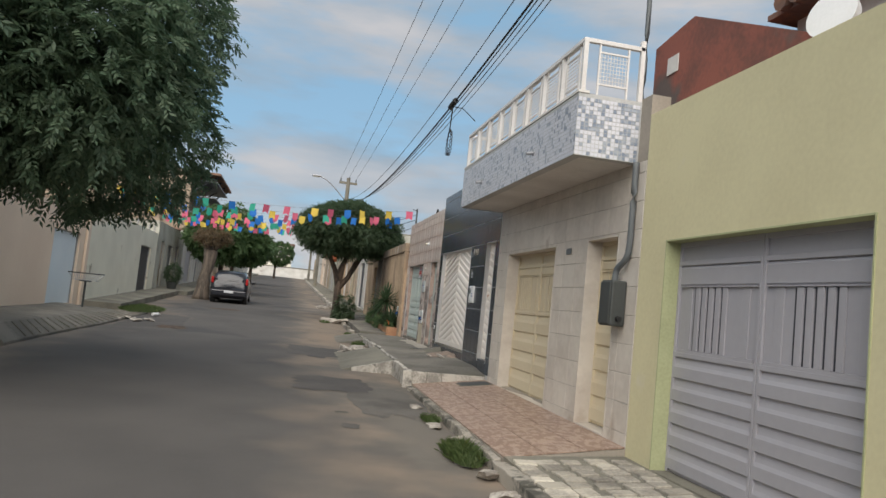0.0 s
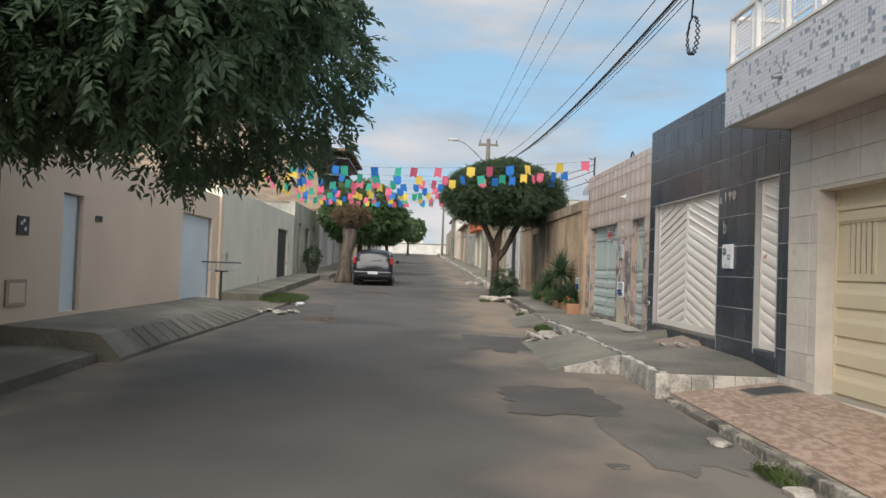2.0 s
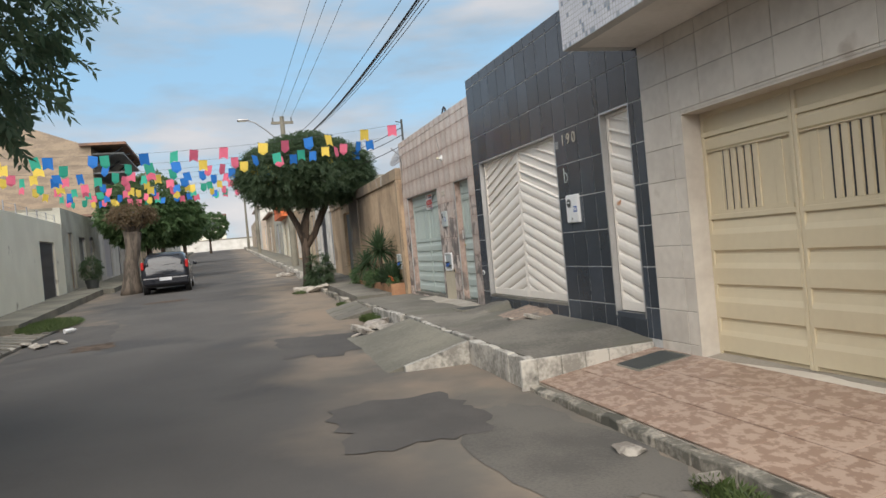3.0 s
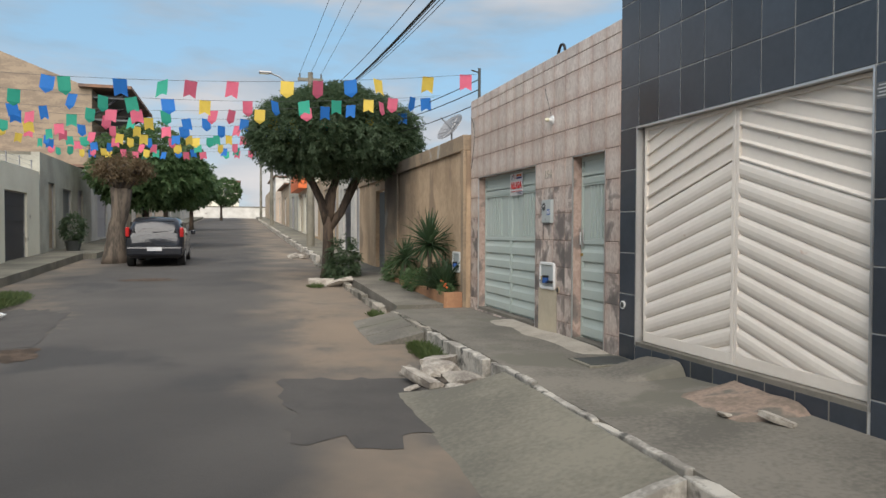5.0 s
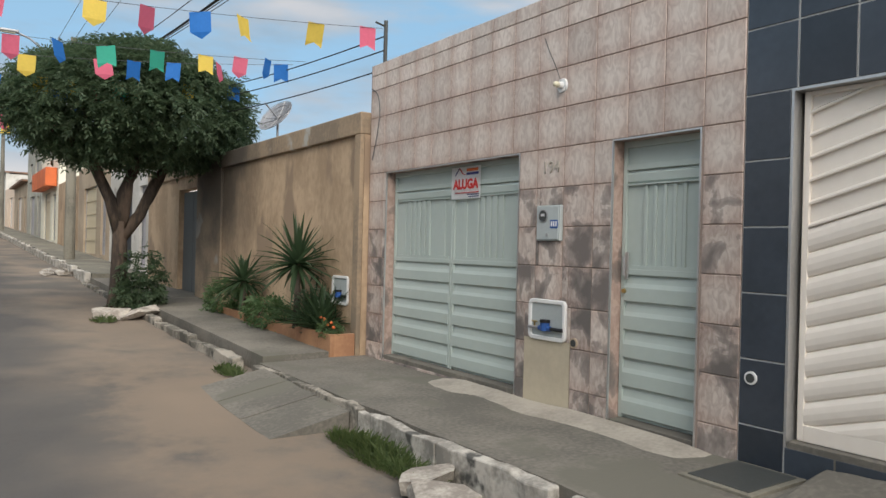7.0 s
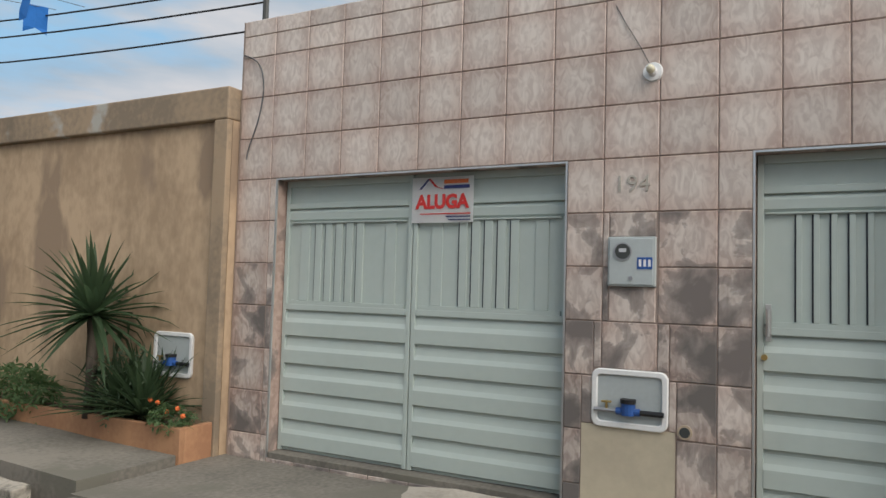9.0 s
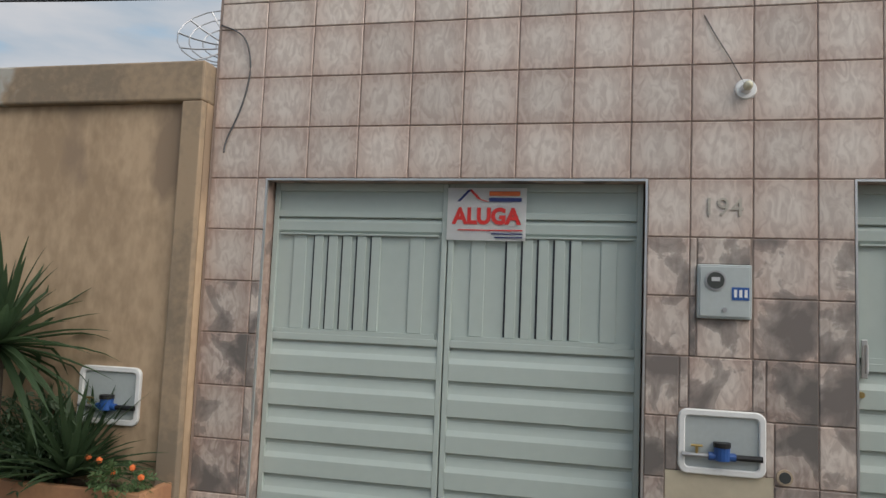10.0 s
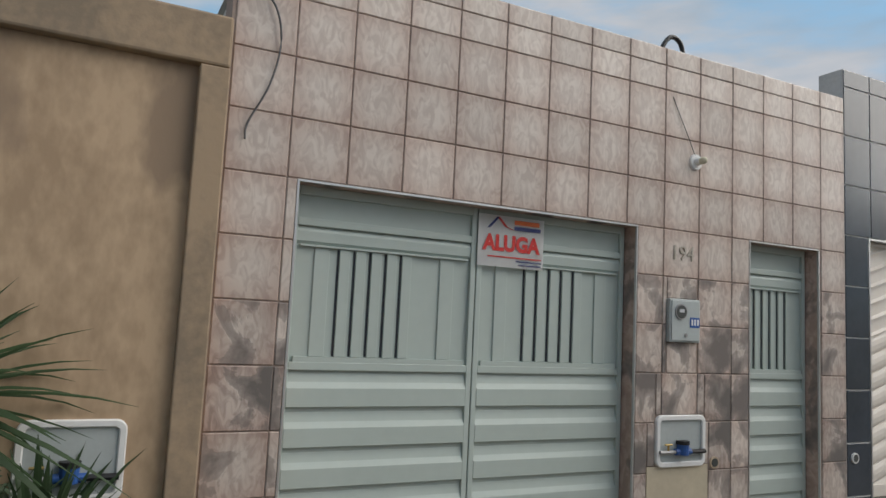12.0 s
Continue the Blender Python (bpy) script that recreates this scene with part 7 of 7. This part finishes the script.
# ---- wall and floor pieces ----
pick_rng = random.Random(7)
tiling(pink_wall, WX, 21.862, -0.333, 16.9, 2.764, 0.333, 3.763, [*PINK_HOLES, WMETER, EMETER, PATCH], lambda r: M_PINK, 0.005, 0.010, 0.005)
tiling(pink_wall, WX, 21.862, -0.333, 16.9, 3.763, 0.18, 3.943, [], lambda r: M_PINK, 0.005, 0.010, 0.005)
tiling(pink_wall, WX, 21.862, -0.333, 16.9, 3.943, 0.132, 4.075, [], lambda r: M_PINK, 0.005, 0.010, 0.005)
tiling(pink_wall, WX, 21.862, -0.333, 16.9, 2.764, -0.333, 0.50, [*PINK_HOLES, WMETER, EMETER, PATCH], lambda r: (M_PINK_BARE if pick_rng.random() < (0.4 if r[3] < 1.5 else 0.2) else M_PINK_WORN) if r[3] < 2.2 or (r[3] < 2.45 and r[0] < 19) else M_PINK, 0.005, 0.010, 0.005)
tiling(black_wall, WX, 16.897, -0.345, 11.82, 2.918, 0.42, 4.33, BLACK_HOLES, lambda r: M_BLACK, 0.010)
tiling(black_wall, WX, 16.897, -0.308, 11.82, 2.918, -0.42, 0.5, BLACK_HOLES, lambda r: M_BLACK, 0.010)
tiling(cream_wall, WX, 11.815, -0.45, 6.5, 0.2, 0.31, 3.43, CREAM_HOLES, lambda r: M_CREAMTILE, 0.005)
for i in range(3):
    for j in range(12):
        y0, y1, x0 = 6.5 + 0.4567 * j, 6.5 + 0.4567 * (j + 1), 2.42 + 0.44 * i
        ob = tile_piece("tile", 0.434, 0.451, 0.012, M_TERRA, bpy.data.objects["pavement_2"], (x0 + 0.22, (y0 + y1) / 2, gz((y0 + y1) / 2) * 0.35 + 0.165 + 0.125 * (x0 + 0.22 - 2.42) + 0.012), 0.002)
        ob.rotation_euler = (math.atan(0.0077), -math.atan(0.125), 0)
prg = random.Random(11)
for j in range(26):
    for i in range(5):
        y, x = 1.2 + 0.2 * j + prg.uniform(-0.02, 0.02), 2.52 + 0.26 * i + prg.uniform(-0.03, 0.03)
        w, l = prg.uniform(0.08, 0.125), prg.uniform(0.07, 0.098)
        ob = tile_piece("paving_stone", round(w * 2, 2), round(l * 2, 2), 0.03, M_STONE, bpy.data.objects["pavement_1"], (x, y, gz(y) + 0.13 + 0.05 * (x - 2.42) + 0.006), 0.006)
        ob.rotation_euler = (prg.uniform(-0.03, 0.03), -0.05 + prg.uniform(-0.03, 0.03), prg.uniform(-0.15, 0.15))
